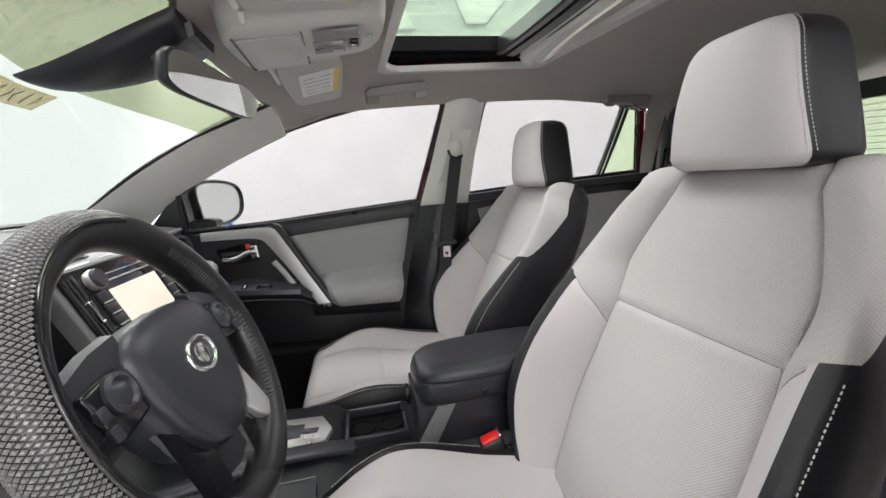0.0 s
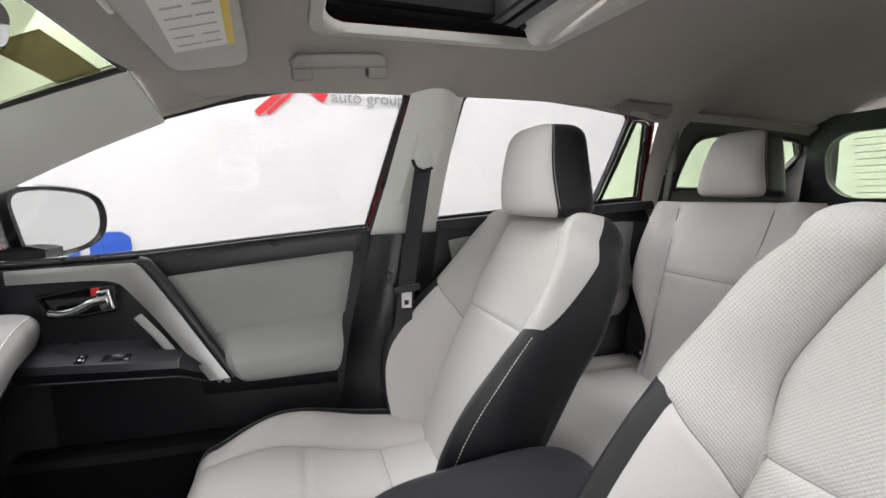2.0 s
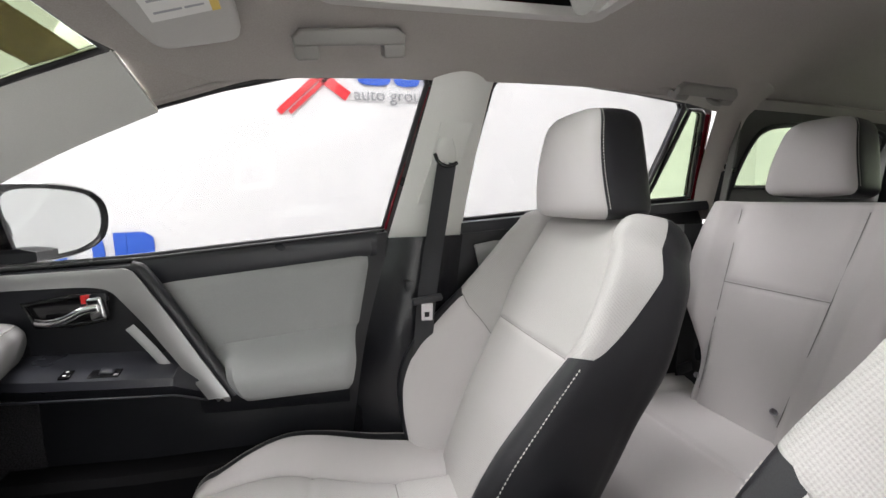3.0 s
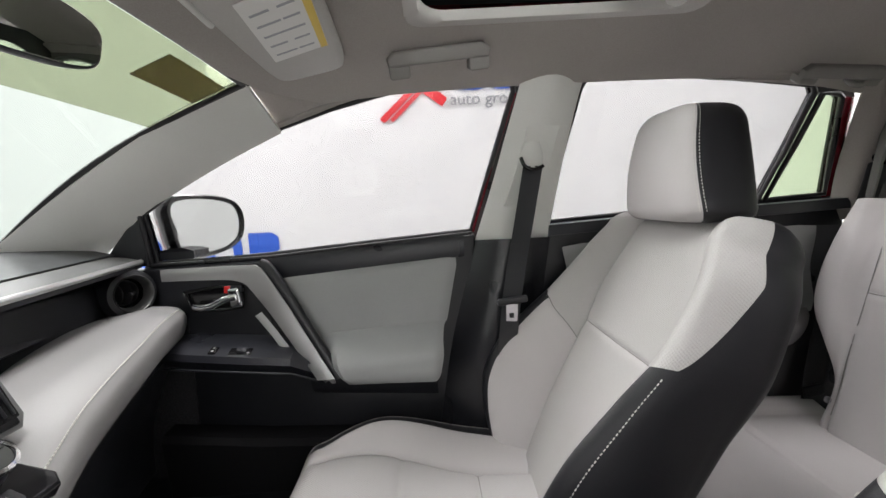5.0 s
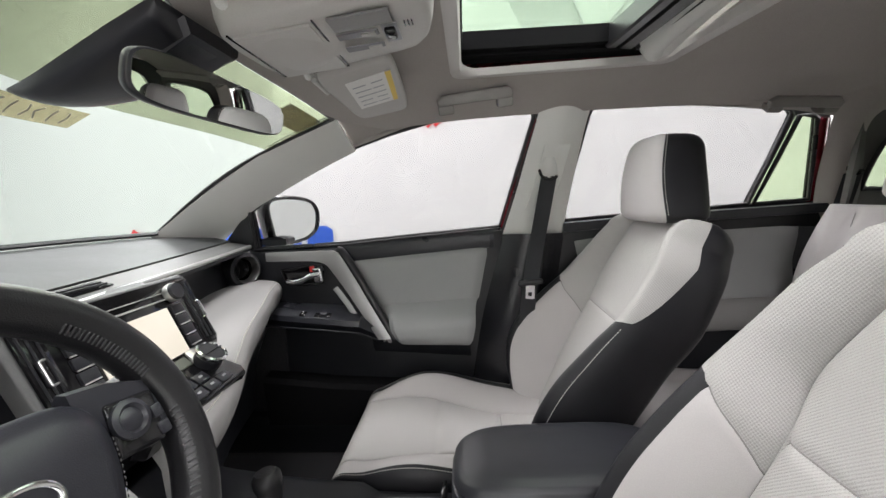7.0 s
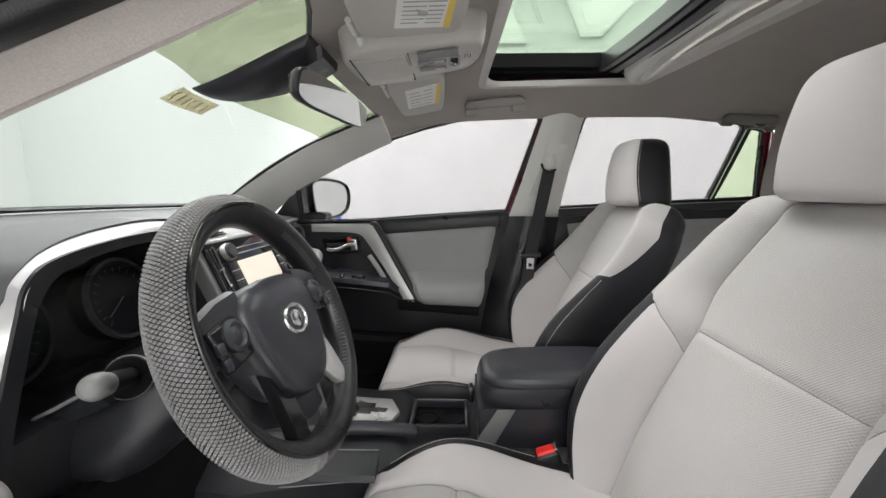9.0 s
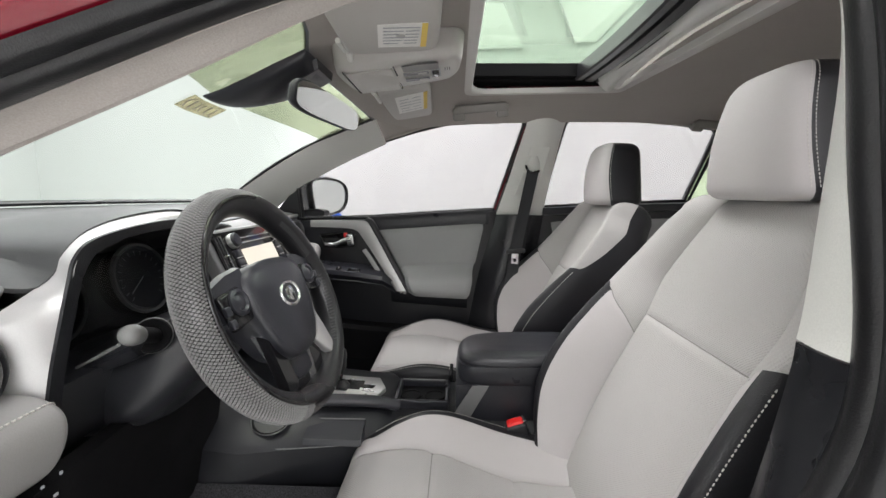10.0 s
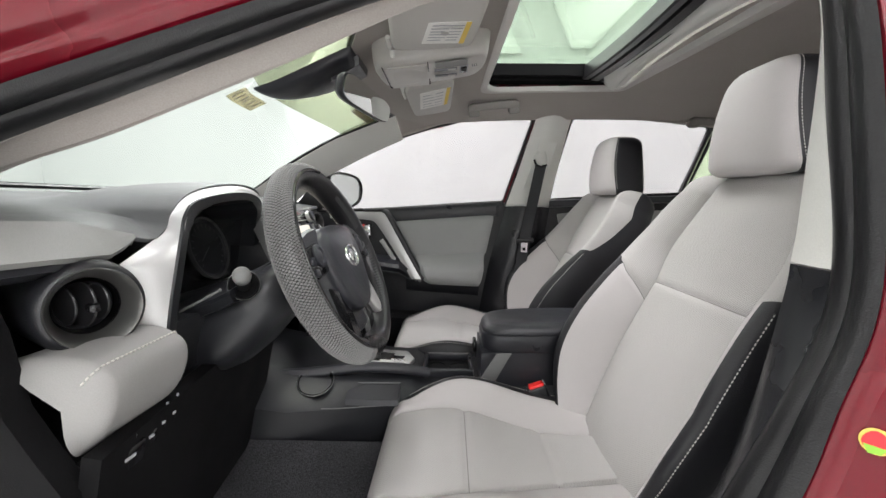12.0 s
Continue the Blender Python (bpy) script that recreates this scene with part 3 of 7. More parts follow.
    pane_ = structure("window_driver_rear", sheet([(0.50, 0.035, 1.03), (1.30, 0.035, 1.08), (1.25, 0.15, 1.36), (0.52, 0.15, 1.40)], (0, -0.004, 0)), G_SIDE, "clear glass of the closed rear driver side door", "window")
    pane_.visible_shadow = False
    st = thing("fruit_sticker", (0.387, 0.081, 0.866), "small red and green fruit shaped sticker on red paint", "sticker")
    sn = V((-0.78, -0.59, 0.207)).normalized()
    sx = V((0.604, -0.797, 0.0)).normalized()
    m = frame_axes(V((0.3870, 0.0813, 0.8662)) + sn * 0.0012, sx, sn.cross(sx))
    part("backing", disc(0.0112, 0.001, m, 20, 0), M_YELLOW, st)
    part("fruit", prism([(0.009 * math.cos(t) * (1 - 0.2 * math.sin(t)), 0.009 * math.sin(t)) for t in [2 * math.pi * k / 20 for k in range(20)]], m @ pose(0, 0, 0.001), 0.0006, 0), M_SIGNRED, st)
    part("leaf", prism([(-0.008, -0.004), (0.008, -0.004), (0.004, -0.010), (-0.004, -0.011)], m @ pose(0, 0, 0.0016), 0.0005, 0), M_GREENST, st)


driver_opening()


def pane(name, outline, base, mat, label, seal_r=0.007, red=None):
    w = tagged(part(name, sheet(on_side(outline, base + 0.012), (0, 0.004, 0.002)), mat), label, "window", kind="structure")
    w.visible_shadow = False
    part("window_seal", tube(on_side(outline, base), seal_r, closed=True, sides=8, up=(0, 1, 0.4)), M_RUBBER, w)
    return w


def rounded(pts, n=72):
    return [(p.x, p.y) for p in spline([(a, b, 0) for a, b in pts], n, True)]


pane("window_1", FRONT_WIN, 1.64, G_SIDE, "clear glass of the closed front passenger door")
pane("window_2", REAR_WIN, 1.665, G_SIDE, "clear glass of the closed rear passenger door")
pane("window_3", QUARTER, 1.665, G_PRIV, "green tinted fixed quarter glass of the rear door")

def grown(pts, d):
    cx, cz = sum(p[0] for p in pts) / len(pts), sum(p[1] for p in pts) / len(pts)
    out = []
    for x, z in pts:
        w = V((x - cx, z - cz))
        k = 1 + d / max(0.08, w.length)
        out.append((cx + w.x * k, cz + w.y * k))
    return out


def gap_sheet(name, outer, holes, base, label):
    """A black sheet round a door's panes, added to keep light out of the slits."""
    w = structure(name, sheet(on_side(outer, base), (0, 0.006, 0.002), [on_side(h, base) for h in holes]), M_RUBBER, label, "door frame")
    return w


gap_sheet("gap_sheet_front", grown(FRONT_WIN, 0.05), [FRONT_WIN], 1.656, "black sheet closing gaps round the front door glass")
gap_sheet("gap_sheet_rear", [(0.42, 1.04), (0.75, 1.06), (1.30, 1.07), (1.29, 1.15), (1.23, 1.36), (1.20, 1.41), (0.93, 1.45), (0.56, 1.47), (0.49, 1.46), (0.47, 1.40)], [REAR_WIN, QUARTER], 1.682, "black sheet closing gaps round the rear door glass")

# windscreen: a bowed pane between the pillars
def windscreen():
    def fn(u, v):
        y = 0.40 + (1.40 - 0.40) * u
        top = V((header_x(y), y, headliner_z(header_x(y), y) + 0.008))
        s = 2 * u - 1
        low = V((-1.02 + 0.16 * s * s, 0.94 + 0.57 * s if s > 0 else 0.94 + 0.66 * s, 1.075))
        return top.lerp(low, v) + V((-0.02, 0, 0.03)) * math.sin(math.pi * v)

    bm = grid(fn, 20, 12)
    w = structure("window_windscreen", finish(bm), G_SCREEN, "pale green tinted windscreen", "windscreen")
    w.visible_shadow = False
    band = part("shade_band", finish(grid(lambda u, v: fn(0.01 + 0.98 * u, 0.01 + 0.28 * v) + V((0.002, 0, -0.004)), 20, 6)), G_BAND, w, "olive green shade band")
    band.visible_shadow = False
    edge = [fn(i / 20, 0) for i in range(21)]
    right = [fn(1, i / 12) for i in range(13)]
    left = [fn(0, i / 12) for i in range(13)]
    trim_edge = spline(WS_EDGE, 12)
    part("edge_band", thick(grid(lambda u, v: right[round(u * 12)].lerp(trim_edge[round(u * 12)] + V((0, 0.01, 0.004)), v), 12, 2), 0.003), M_RUBBER, w, "black printed glass edge")
    part("window_seal", tube(left[::-1] + edge[1:-1] + right, 0.011, 0.006, 8), M_RUBBER, w)
    part("lower_edge", tube([fn(i / 20, 0.97) + V((0.004, 0, 0.006)) for i in range(21)], 0.016, 0.007, 8), M_RUBBER, w, "black lower glass edge")


windscreen()

# sunroof: pane, dark surround, pale opening edge and the part-open shade
def sunroof():
    def rim(inset, z, r=0.045, n=10):
        pts = []
        for cx, cy, a0 in ((SUN_X1 - inset - r, SUN_Y1 - inset - r, 0), (SUN_X0 + inset + r, SUN_Y1 - inset - r, 90), (SUN_X0 + inset + r, SUN_Y0 + inset + r, 180), (SUN_X1 - inset - r, SUN_Y0 + inset + r, 270)):
            for k in range(n + 1):
                a = radians(a0 + 90 * k / n)
                pts.append((cx + r * math.cos(a), cy + r * math.sin(a)))
        return [V((x, y, headliner_z(x, y) + z)) for x, y in pts]

    roof_ob = thing("sunroof", (0.45, 0.86, 1.5), "closed green glass sunroof in a black frame", "sunroof")
    outer, lip, up = rim(-0.006, -0.004), rim(0.006, -0.005), rim(0.010, 0.010)
    bm = bmesh.new()
    rows = [[bm.verts.new(p) for p in loop] for loop in (rim(-0.017, 0.0005, 0.03), outer, lip, rim(0.009, 0.003), up)]
    for a, b in zip(rows, rows[1:]):
        for i in range(len(a)):
            bm.faces.new((a[i], a[(i + 1) % len(a)], b[(i + 1) % len(a)], b[i]))
    part("opening_edge", finish(bm, 60), M_CONSOLE, roof_ob, "pale grey moulded edge")
    zt = 1.555
    def rail(name, pts, a, b, along_x=True):
        ends = [[V((e, p, z)) if along_x else V((p, e, z)) for p, z in pts] for e in (a, b)]
        part(name, loft(ends, angle=25), M_MATTE, roof_ob)

    rail("side_rail", [(1.235, 1.545), (1.235, 1.506), (1.2444, 1.503), (1.2455, 1.509), (1.2532, 1.506), (1.2543, 1.498), (1.2653, 1.494), (1.2664, 1.5), (1.2752, 1.494), (1.284, 1.488), (1.284, 1.545)], 0.137, 0.60)
    rail("side_rail", [(0.53, 1.545), (0.53, 1.506), (0.50, 1.502), (0.498, 1.508), (0.47, 1.498), (0.442, 1.488), (0.442, 1.545)], 0.137, 0.60)
    rail("front_rail", [(0.139, 1.545), (0.139, 1.500), (0.147, 1.502), (0.150, 1.545)], 0.50, 1.225, False)
    g = part("pane", rbox(0.66, 0.86, 0.005, 0.002, 1, pose(0.44, 0.86, zt)), G_ROOF, roof_ob, "green tinted glass pane")
    g.visible_shadow = False

    def bow(y):
        return 0.034 * (1 - ((y - 0.86) / 0.42) ** 2)

    ysb = [0.45 + 0.80 * k / 24 for k in range(25)]
    prof = [(0.4678, 1.545), (0.4678, 1.506), (0.4732, 1.502), (0.4906, 1.502), (0.4929, 1.51), (0.4982, 1.51), (0.5005, 1.5), (0.5248, 1.497), (0.5279, 1.506), (0.5332, 1.506), (0.5362, 1.494), (0.556, 1.494), (0.556, 1.545)]
    part("rear_bar", loft([[V((x + bow(y), y, z - 0.006 * ((y - 0.86) / 0.4) ** 2)) for x, z in prof] for y in ysb], angle=30), M_RUBBER, roof_ob)

    def blind(u, v):
        y = SUN_Y0 + 0.018 + (SUN_Y1 - SUN_Y0 - 0.040) * v
        x0 = 0.541 + bow(y) - 0.005 + 0.03 * max(0.0, 1 - min(v, 1 - v) / 0.05) ** 2
        x = x0 + (SUN_X1 - 0.016 - x0) * u
        return V((x, y, headliner_z(x, y) + 0.004 - 0.010 * math.sin(math.pi * min(1.0, u * 1.5)) + (0.014 * (1 - u * 8) ** 2 if u < 0.125 else 0)))

    part("shade", thick(grid(blind, 24, 40), 0.006), M_TRIM, roof_ob, "pale plastic edge of the pulled back shade")


sunroof()

def lerp4(v, vals):
    k = min(2, int(v * 3))
    return vals[k] + (vals[k + 1] - vals[k]) * (v * 3 - k)


# floor pan and closing panels
structure("car_floor", rbox(3.3, 1.5, 0.04, 0.005, 2, pose(0.45, 0.85, 0.28)), M_CARPET, "dark charcoal carpet floor of the car", "carpet")
structure("carpet_tunnel", thick(grid(lambda u, v: V((-0.95 + 1.25 * u, lerp4(v, (0.648, 0.612, 0.555, 0.40)), lerp4(v, (0.505, 0.45, 0.37, 0.305)))), 20, 24), 0.01), M_CARPET, "dark grey carpet rising against the console", "carpet")
structure("kick_panel", rbox(0.55, 0.03, 0.62, 0.01, 2, pose(-0.76, 1.600, 0.56)), M_CARPET, "black footwell side panel", "kick panel")
structure("firewall", rbox(0.04, 1.5, 0.72, 0.01, 2, pose(-1.0, 0.85, 0.62, 0, 12, 0)), M_CARPET, "black footwell front panel", "firewall")
def tailgate():
    def edge(x_low, x_top, y0, y1, z0, z1, r):
        pts = []
        for cy, cz, a0 in ((y1 - r, z1 - r, 0), (y0 + r, z1 - r, 90), (y0 + r, z0 + r, 180), (y1 - r, z0 + r, 270)):
            for k in range(9):
                a = radians(a0 + 90 * k / 8)
                y, z = cy + r * math.cos(a), cz + r * math.sin(a)
                pts.append(V((x_low + (x_top - x_low) * (z - z0) / (z1 - z0), y, z)))
        return pts

    outer = [(2.02, 0.12, 0.3), (2.02, 1.58, 0.3), (2.02, 1.58, 1.05), (1.93, 1.50, 1.40), (1.93, 0.25, 1.40), (2.02, 0.12, 1.05)]
    structure("tailgate", sheet(outer, (0.04, 0, 0), [edge(2.0, 1.945, 0.22, 1.47, 1.10, 1.335, 0.09)]), M_BLACK, "black trimmed tailgate round the rear window", "tailgate")
    g = structure("window_tailgate", sheet([p + V((0.02, 0, 0)) for p in edge(2.0, 1.945, 0.22, 1.47, 1.10, 1.335, 0.09)], (0.004, 0, 0)), G_PRIV, "green tinted rear window with heater lines", "window")
    g.visible_shadow = False
    for k in range(9):
        x, z = 2.018 - 0.006 * k, 1.12 + 0.024 * k
        part("heater_line", tube([(x, 0.30, z), (x, 1.39, z)], 0.0012, sides=4), M_INK, g)


tailgate()

# ---------------------------------------------------------------- seats
def surface_parts(fn, nu, nv, classify, close_u=True):
    """One closed skin cut into several meshes by classify(u, v), with shared borders."""
    co = [[fn(i / nu, j / nv) for j in range(nv + 1)] for i in range(nu + (0 if close_u else 1))]
    bms, made = {}, {}
    for i in range(nu):
        for j in range(nv):
            key = classify((i + 0.5) / nu, (j + 0.5) / nv)
            bm = bms.setdefault(key, bmesh.new())
            q = []
            for a, b in ((i, j), ((i + 1) % len(co), j), ((i + 1) % len(co), j + 1), (i, j + 1)):
                if (key, a, b) not in made:
                    made[key, a, b] = bm.verts.new(co[a][b])
                q.append(made[key, a, b])
            bm.faces.new(q)
    for bm in bms.values():
        bmesh.ops.remove_doubles(bm, verts=bm.verts, dist=1e-5)
        for f in bm.faces:
            f.smooth = True
    return bms


def lerp_table(table, v):
    """A smooth line through the table's (place, value) pairs."""
    n = len(table)
    v = max(table[0][0], min(table[-1][0], v))
    for i in range(n - 1):
        (a, x), (b, y) = table[i], table[i + 1]
        if v <= b:
            h = b - a
            m0 = (y - table[i - 1][1]) / (b - table[i - 1][0]) if i > 0 else (y - x) / h
            m1 = (table[i + 2][1] - x) / (table[i + 2][0] - a) if i < n - 2 else (y - x) / h
            t = (v - a) / h
            return (2 * t ** 3 - 3 * t * t + 1) * x + (t ** 3 - 2 * t * t + t) * h * m0 + (3 * t * t - 2 * t ** 3) * y + (t ** 3 - t * t) * h * m1
    return table[-1][1]


def stitches(line, up, step=0.0065, length=0.0042, r=0.0008):
    """A row of thread stitches along a line."""
    out, acc, k = [], 0.0, 0
    for a, b in zip(line, line[1:]):
        d = (b - a).length
        while acc < d:
            p = a.lerp(b, acc / d)
            dirn = (b - a).normalized()
            m = frame_axes(p + V(up) * 0.0008, dirn, (0.3, 0.9, 0.2))
            out.append(rbox(length, r * 2.2, r * 2, r * 0.8, 1, m))
            acc += step
        acc -= d
    return join(*out)


BACK_O, RECLINE, BACK_L = V((0.335, 0, 0.545)), radians(24.5), 0.604
BU = V((math.sin(RECLINE), 0, math.cos(RECLINE)))
BN = V((-math.cos(RECLINE), 0, math.sin(RECLINE)))
W_TAB = [(0, 0.215), (0.08, 0.245), (0.2, 0.270), (0.42, 0.277), (0.60, 0.270), (0.71, 0.262), (0.82, 0.249), (0.93, 0.236), (1.0, 0.215)]
B_TAB = [(0, 0.070), (0.10, 0.105), (0.22, 0.130), (0.38, 0.128), (0.55, 0.100), (0.69, 0.070), (0.85, 0.046), (1.0, 0.030)]
T_TAB = [(0, 0.03), (0.3, 0.04), (0.55, 0.062), (0.75, 0.098), (1.0, 0.105)]
C_TAB = [(0, 0.140), (0.1, 0.156), (0.3, 0.172), (0.55, 0.167), (0.63, 0.163), (0.76, 0.170), (0.87, 0.152), (1.0, 0.122)]
SEAM_V = 59 / 94


def back_section(v, puff=1.0, near=1.0):
    """Closed outline across the backrest at height v: lateral, forward."""
    w, b, t, c = [lerp_table(tab, v) for tab in (W_TAB, B_TAB, T_TAB, C_TAB)]
    b *= puff
    w -= 0.06 * (1 - puff) * max(0.0, 1 - v / 0.6)
    f = w * lerp_table([(0, 1.0), (0.66, 1.0), (0.8, 0.97), (0.92, 0.94), (1.0, 0.90)], v)
    half = [(0, 0.002), (0.47 * c, 0.0), (0.87 * c, -0.002), (c, -0.008)]
    half += [(c + (f - c) * k, b * q) for k, q in ((0.18, 0.25), (0.45, 0.76), (0.70, 1.0), (0.88, 0.94), (0.97, 0.55))]
    half += [((f + w) / 2, b * 0.1 - 0.012), (w, -0.42 * t), (0.985 * w, -t * 0.75), (0.88 * w, -t * 0.97), (0.5 * w, -t - 0.012), (0, -t - 0.018)]
    low = 1 - (1 - near) * max(0.0, min(1.0, (0.66 - v) / 0.3))
    return half + [(-q, n * low if n > 0 else n) for q, n in half[-2:0:-1]]


def shoulder_dip(a, v):
    """The lower seam of the shoulder cover falls towards the middle panel."""
    if a < 2.9 or a > 8:
        return v
    d = -0.150 + 0.125 * (a - 3) / 3 if a < 6 else -0.025 * (1 - (a - 6) / 2)
    return v + d * max(0.0, 1 - abs(v - 65 / 94) / 0.25)


NB = 28          # control points round a section
FINE_B = 168


def back_warp(u, v):
    """Slides the border between pale and black cover rearwards above the bolster's top corner."""
    a = min(u, 1 - u) * NB
    if v < 0.688:
        lim = 7.5
    else:
        lim = 7.5 + 2.0 * min(1.0, (v - 0.688) / 0.24) ** 0.75
    if 6 < a <= 7.5:
        a = 6 + (a - 6) / 1.5 * (lim - 6)
    elif 7.5 < a < 10.5:
        a = lim + (a - 7.5) / 3.0 * (10.5 - lim)
    return a if u <= 0.5 else NB - a


def back_point(yc, puff=1.0, near=1.0):
    def fn(u, v):
        vv = v / 0.94 if v < 0.94 else 1.0
        row = vv
        vv = shoulder_dip(min(u, 1 - u) * NB, vv)
        pts = back_section(vv, puff, near)
        f = back_warp(u, row)
        j = int(f) % NB
        t = f - int(f)
        p = [pts[(j + d) % NB] for d in (-1, 0, 1, 2)]
        cat = [0.5 * (2 * p[1][c] + (p[2][c] - p[0][c]) * t + (2 * p[0][c] - 5 * p[1][c] + 4 * p[2][c] - p[3][c]) * t * t + (3 * p[1][c] - p[0][c] - 3 * p[2][c] + p[3][c]) * t ** 3) for c in (0, 1)]
        s, n = cat
        h = vv * BACK_L
        n -= 0.006 * math.exp(-((min(f, NB - f) - 3.0) / 0.16) ** 2)
        if v > 0.94:
            k = (v - 0.94) / 0.06
            c = math.cos(k * math.pi / 2)
            mid = -0.045
            s, n = s * (0.80 + 0.2 * c) if k < 1 else 0, mid + (n - mid) * c
            h += 0.056 * math.sin(k * math.pi / 2)
        if abs(u - 0.5) > 0.30:
            d = abs(vv - SEAM_V) * BACK_L
            if abs(s) < lerp_table(C_TAB, vv):
                n -= 0.0045 * math.exp(-(d / 0.006) ** 2)
            elif min(f, NB - f) < 6.2:
                n -= 0.004 * math.exp(-((row - 65 / 94) * BACK_L / 0.006) ** 2)
        return BACK_O + V((0, yc, 0)) + BU * h + BN * n + V((0, s, 0))

    return fn


def back_class(u, v):
    a = min(u, 1 - u) * NB
    vv = min(v / 0.94, 1)
    if a < 3:
        return "upper_panel" if vv > SEAM_V else "lower_panel"
    if vv > 65 / 94:
        return "shoulder" if a < 7.5 else "shell"
    if a < (5.5 if u < 0.5 else 6):
        return "bolster" if u < 0.5 else "bolster_2"
    return "shell"


CUSH = dict(x1=0.40, x0=-0.135)


def cush_section(v):
    """Across the cushion: lateral, up; v from the back to the front."""
    w = lerp_table([(0, 0.225), (0.3, 0.25), (0.7, 0.262), (0.9, 0.25), (1, 0.225)], v)
    b = lerp_table([(0, -0.004), (0.35, 0.026), (0.7, 0.042), (1, 0.004)], v)
    c = lerp_table([(0, 0.30), (0.383, 0.37), (0.709, 0.557), (1, 0.64)], v)
    half = [(0, 0.0), (0.5 * c, 0.0), (0.9 * c, -0.001), (c, -0.005), (c + (0.87 - c) * 0.27, b * 0.35), (c + (0.87 - c) * 0.68, b * 0.9), (0.87, b), (0.95, b * 0.7), (0.99, b * 0.1 - 0.012), (1.0, -0.04), (0.99, -0.08), (0.97, -0.13), (0.8, -0.15), (0.4, -0.15), (0, -0.15)]
    pts = [(s * w, n) for s, n in half]
    return pts + [(-s, n) for s, n in pts[-2:0:-1]]


def cush_point(yc, ahead=0.0):
    def fn(u, v):
        vv = min(v / 0.86, 1.0)
        pts = cush_section(vv)
        f = u * NB
        j = int(f) % NB
        t = f - int(f)
        p = [pts[(j + d) % NB] for d in (-1, 0, 1, 2)]
        s, n = [0.5 * (2 * p[1][c] + (p[2][c] - p[0][c]) * t + (2 * p[0][c] - 5 * p[1][c] + 4 * p[2][c] - p[3][c]) * t * t + (3 * p[1][c] - p[0][c] - 3 * p[2][c] + p[3][c]) * t ** 3) for c in (0, 1)]
        n -= 0.008 * math.exp(-((min(f, NB - f) - 3.0) / 0.2) ** 2)
        x = CUSH["x1"] + (CUSH["x0"] - ahead + 0.05 - CUSH["x1"]) * vv
        z = lerp_table([(0, 0.555), (0.35, 0.552), (0.75, 0.575), (1, 0.565)], vv)
        if v > 0.86:
            k = (v - 0.86) / 0.14
            c = math.cos(k * math.pi / 2)
            x -= 0.055 * math.sin(k * math.pi / 2)
            mid = -0.09
            n = mid + (n - mid) * c
            s = s * (0.9 + 0.1 * c)
        if min(f, NB - f) < 3.0:
            for sx in (0.055, 0.225):
                n -= 0.007 * math.exp(-((x - sx) / 0.006) ** 2)
        return V((x, yc + s, z + n))

    return fn


def cush_class(u, v, side=6.4, nose=0.945):
    a = min(u, 1 - u) * NB
    if v > nose:
        return "skirt"
    if a < 3:
        return "seat_panel"
    if a < (5.5 if u < 0.5 else side):
        return "bolster" if u < 0.5 else "bolster_2"
    return "skirt"


def headrest_parts(c, w, h, d, lean, parent, seam=0.62, names=("headrest_face", "headrest_side")):
    """A rounded head restraint with a pale face and black sides; c is the middle of its foot."""
    up, nf = V((math.sin(lean), 0, math.cos(lean))), V((-math.cos(lean), 0, math.sin(lean)))

    def fn(u, v):
        a = 2 * math.pi * u
        ca, sa = math.cos(a), math.sin(a)
        e = 0.45
        s = abs(sa) ** e * (1 if sa > 0 else -1)
        n = abs(ca) ** 0.6 * (1 if ca > 0 else -1)
        if v < 0.1:
            k = v / 0.1
            sc = 0.72 + 0.28 * math.sin(k * math.pi / 2) if v > 0 else 0.0
            z = 0.022 * (1 - math.cos(k * math.pi / 2))
        else:
            k = (v - 0.1) / 0.9
            z = 0.022 + (h - 0.022) * math.sin(k * math.pi / 2) ** 0.9
            sc = 1 if k < 0.55 else max(0.0, math.cos((k - 0.55) / 0.45 * math.pi / 2)) ** 0.42
        taper = 1 - 0.33 * (z / h) ** 1.3
        bow = 0.012 * math.sin(math.pi * min(1, z / h))
        return c + up * z + V((0, s * w / 2 * taper * sc, 0)) + nf * (n * d / 2 * (sc if v > 0.1 else min(1, sc)) * (1 - 0.15 * z / h) + (bow if n > 0 else 0))


    def cls(u, v):
        du = min(u, 1 - u)
        return names[0] if du < 0.177 else names[1]

    for key, bm in surface_parts(fn, 96, 40, cls).items():
        part(key, bm, M_SEAT if key == names[0] else M_BLACKSEAT, parent)
    for side in (1, -1):
        for du, r in ((0.166, 0.00055), (0.192, 0.0006)):
            line = [fn(du if side > 0 else 1 - du, v / 60) for v in range(6, 54)]
            part("headrest_stitching", stitches(line, (-0.7, 0.5 * side, 0), 0.0055, 0.0038, r), M_STITCH, parent, "pale contrast stitching")


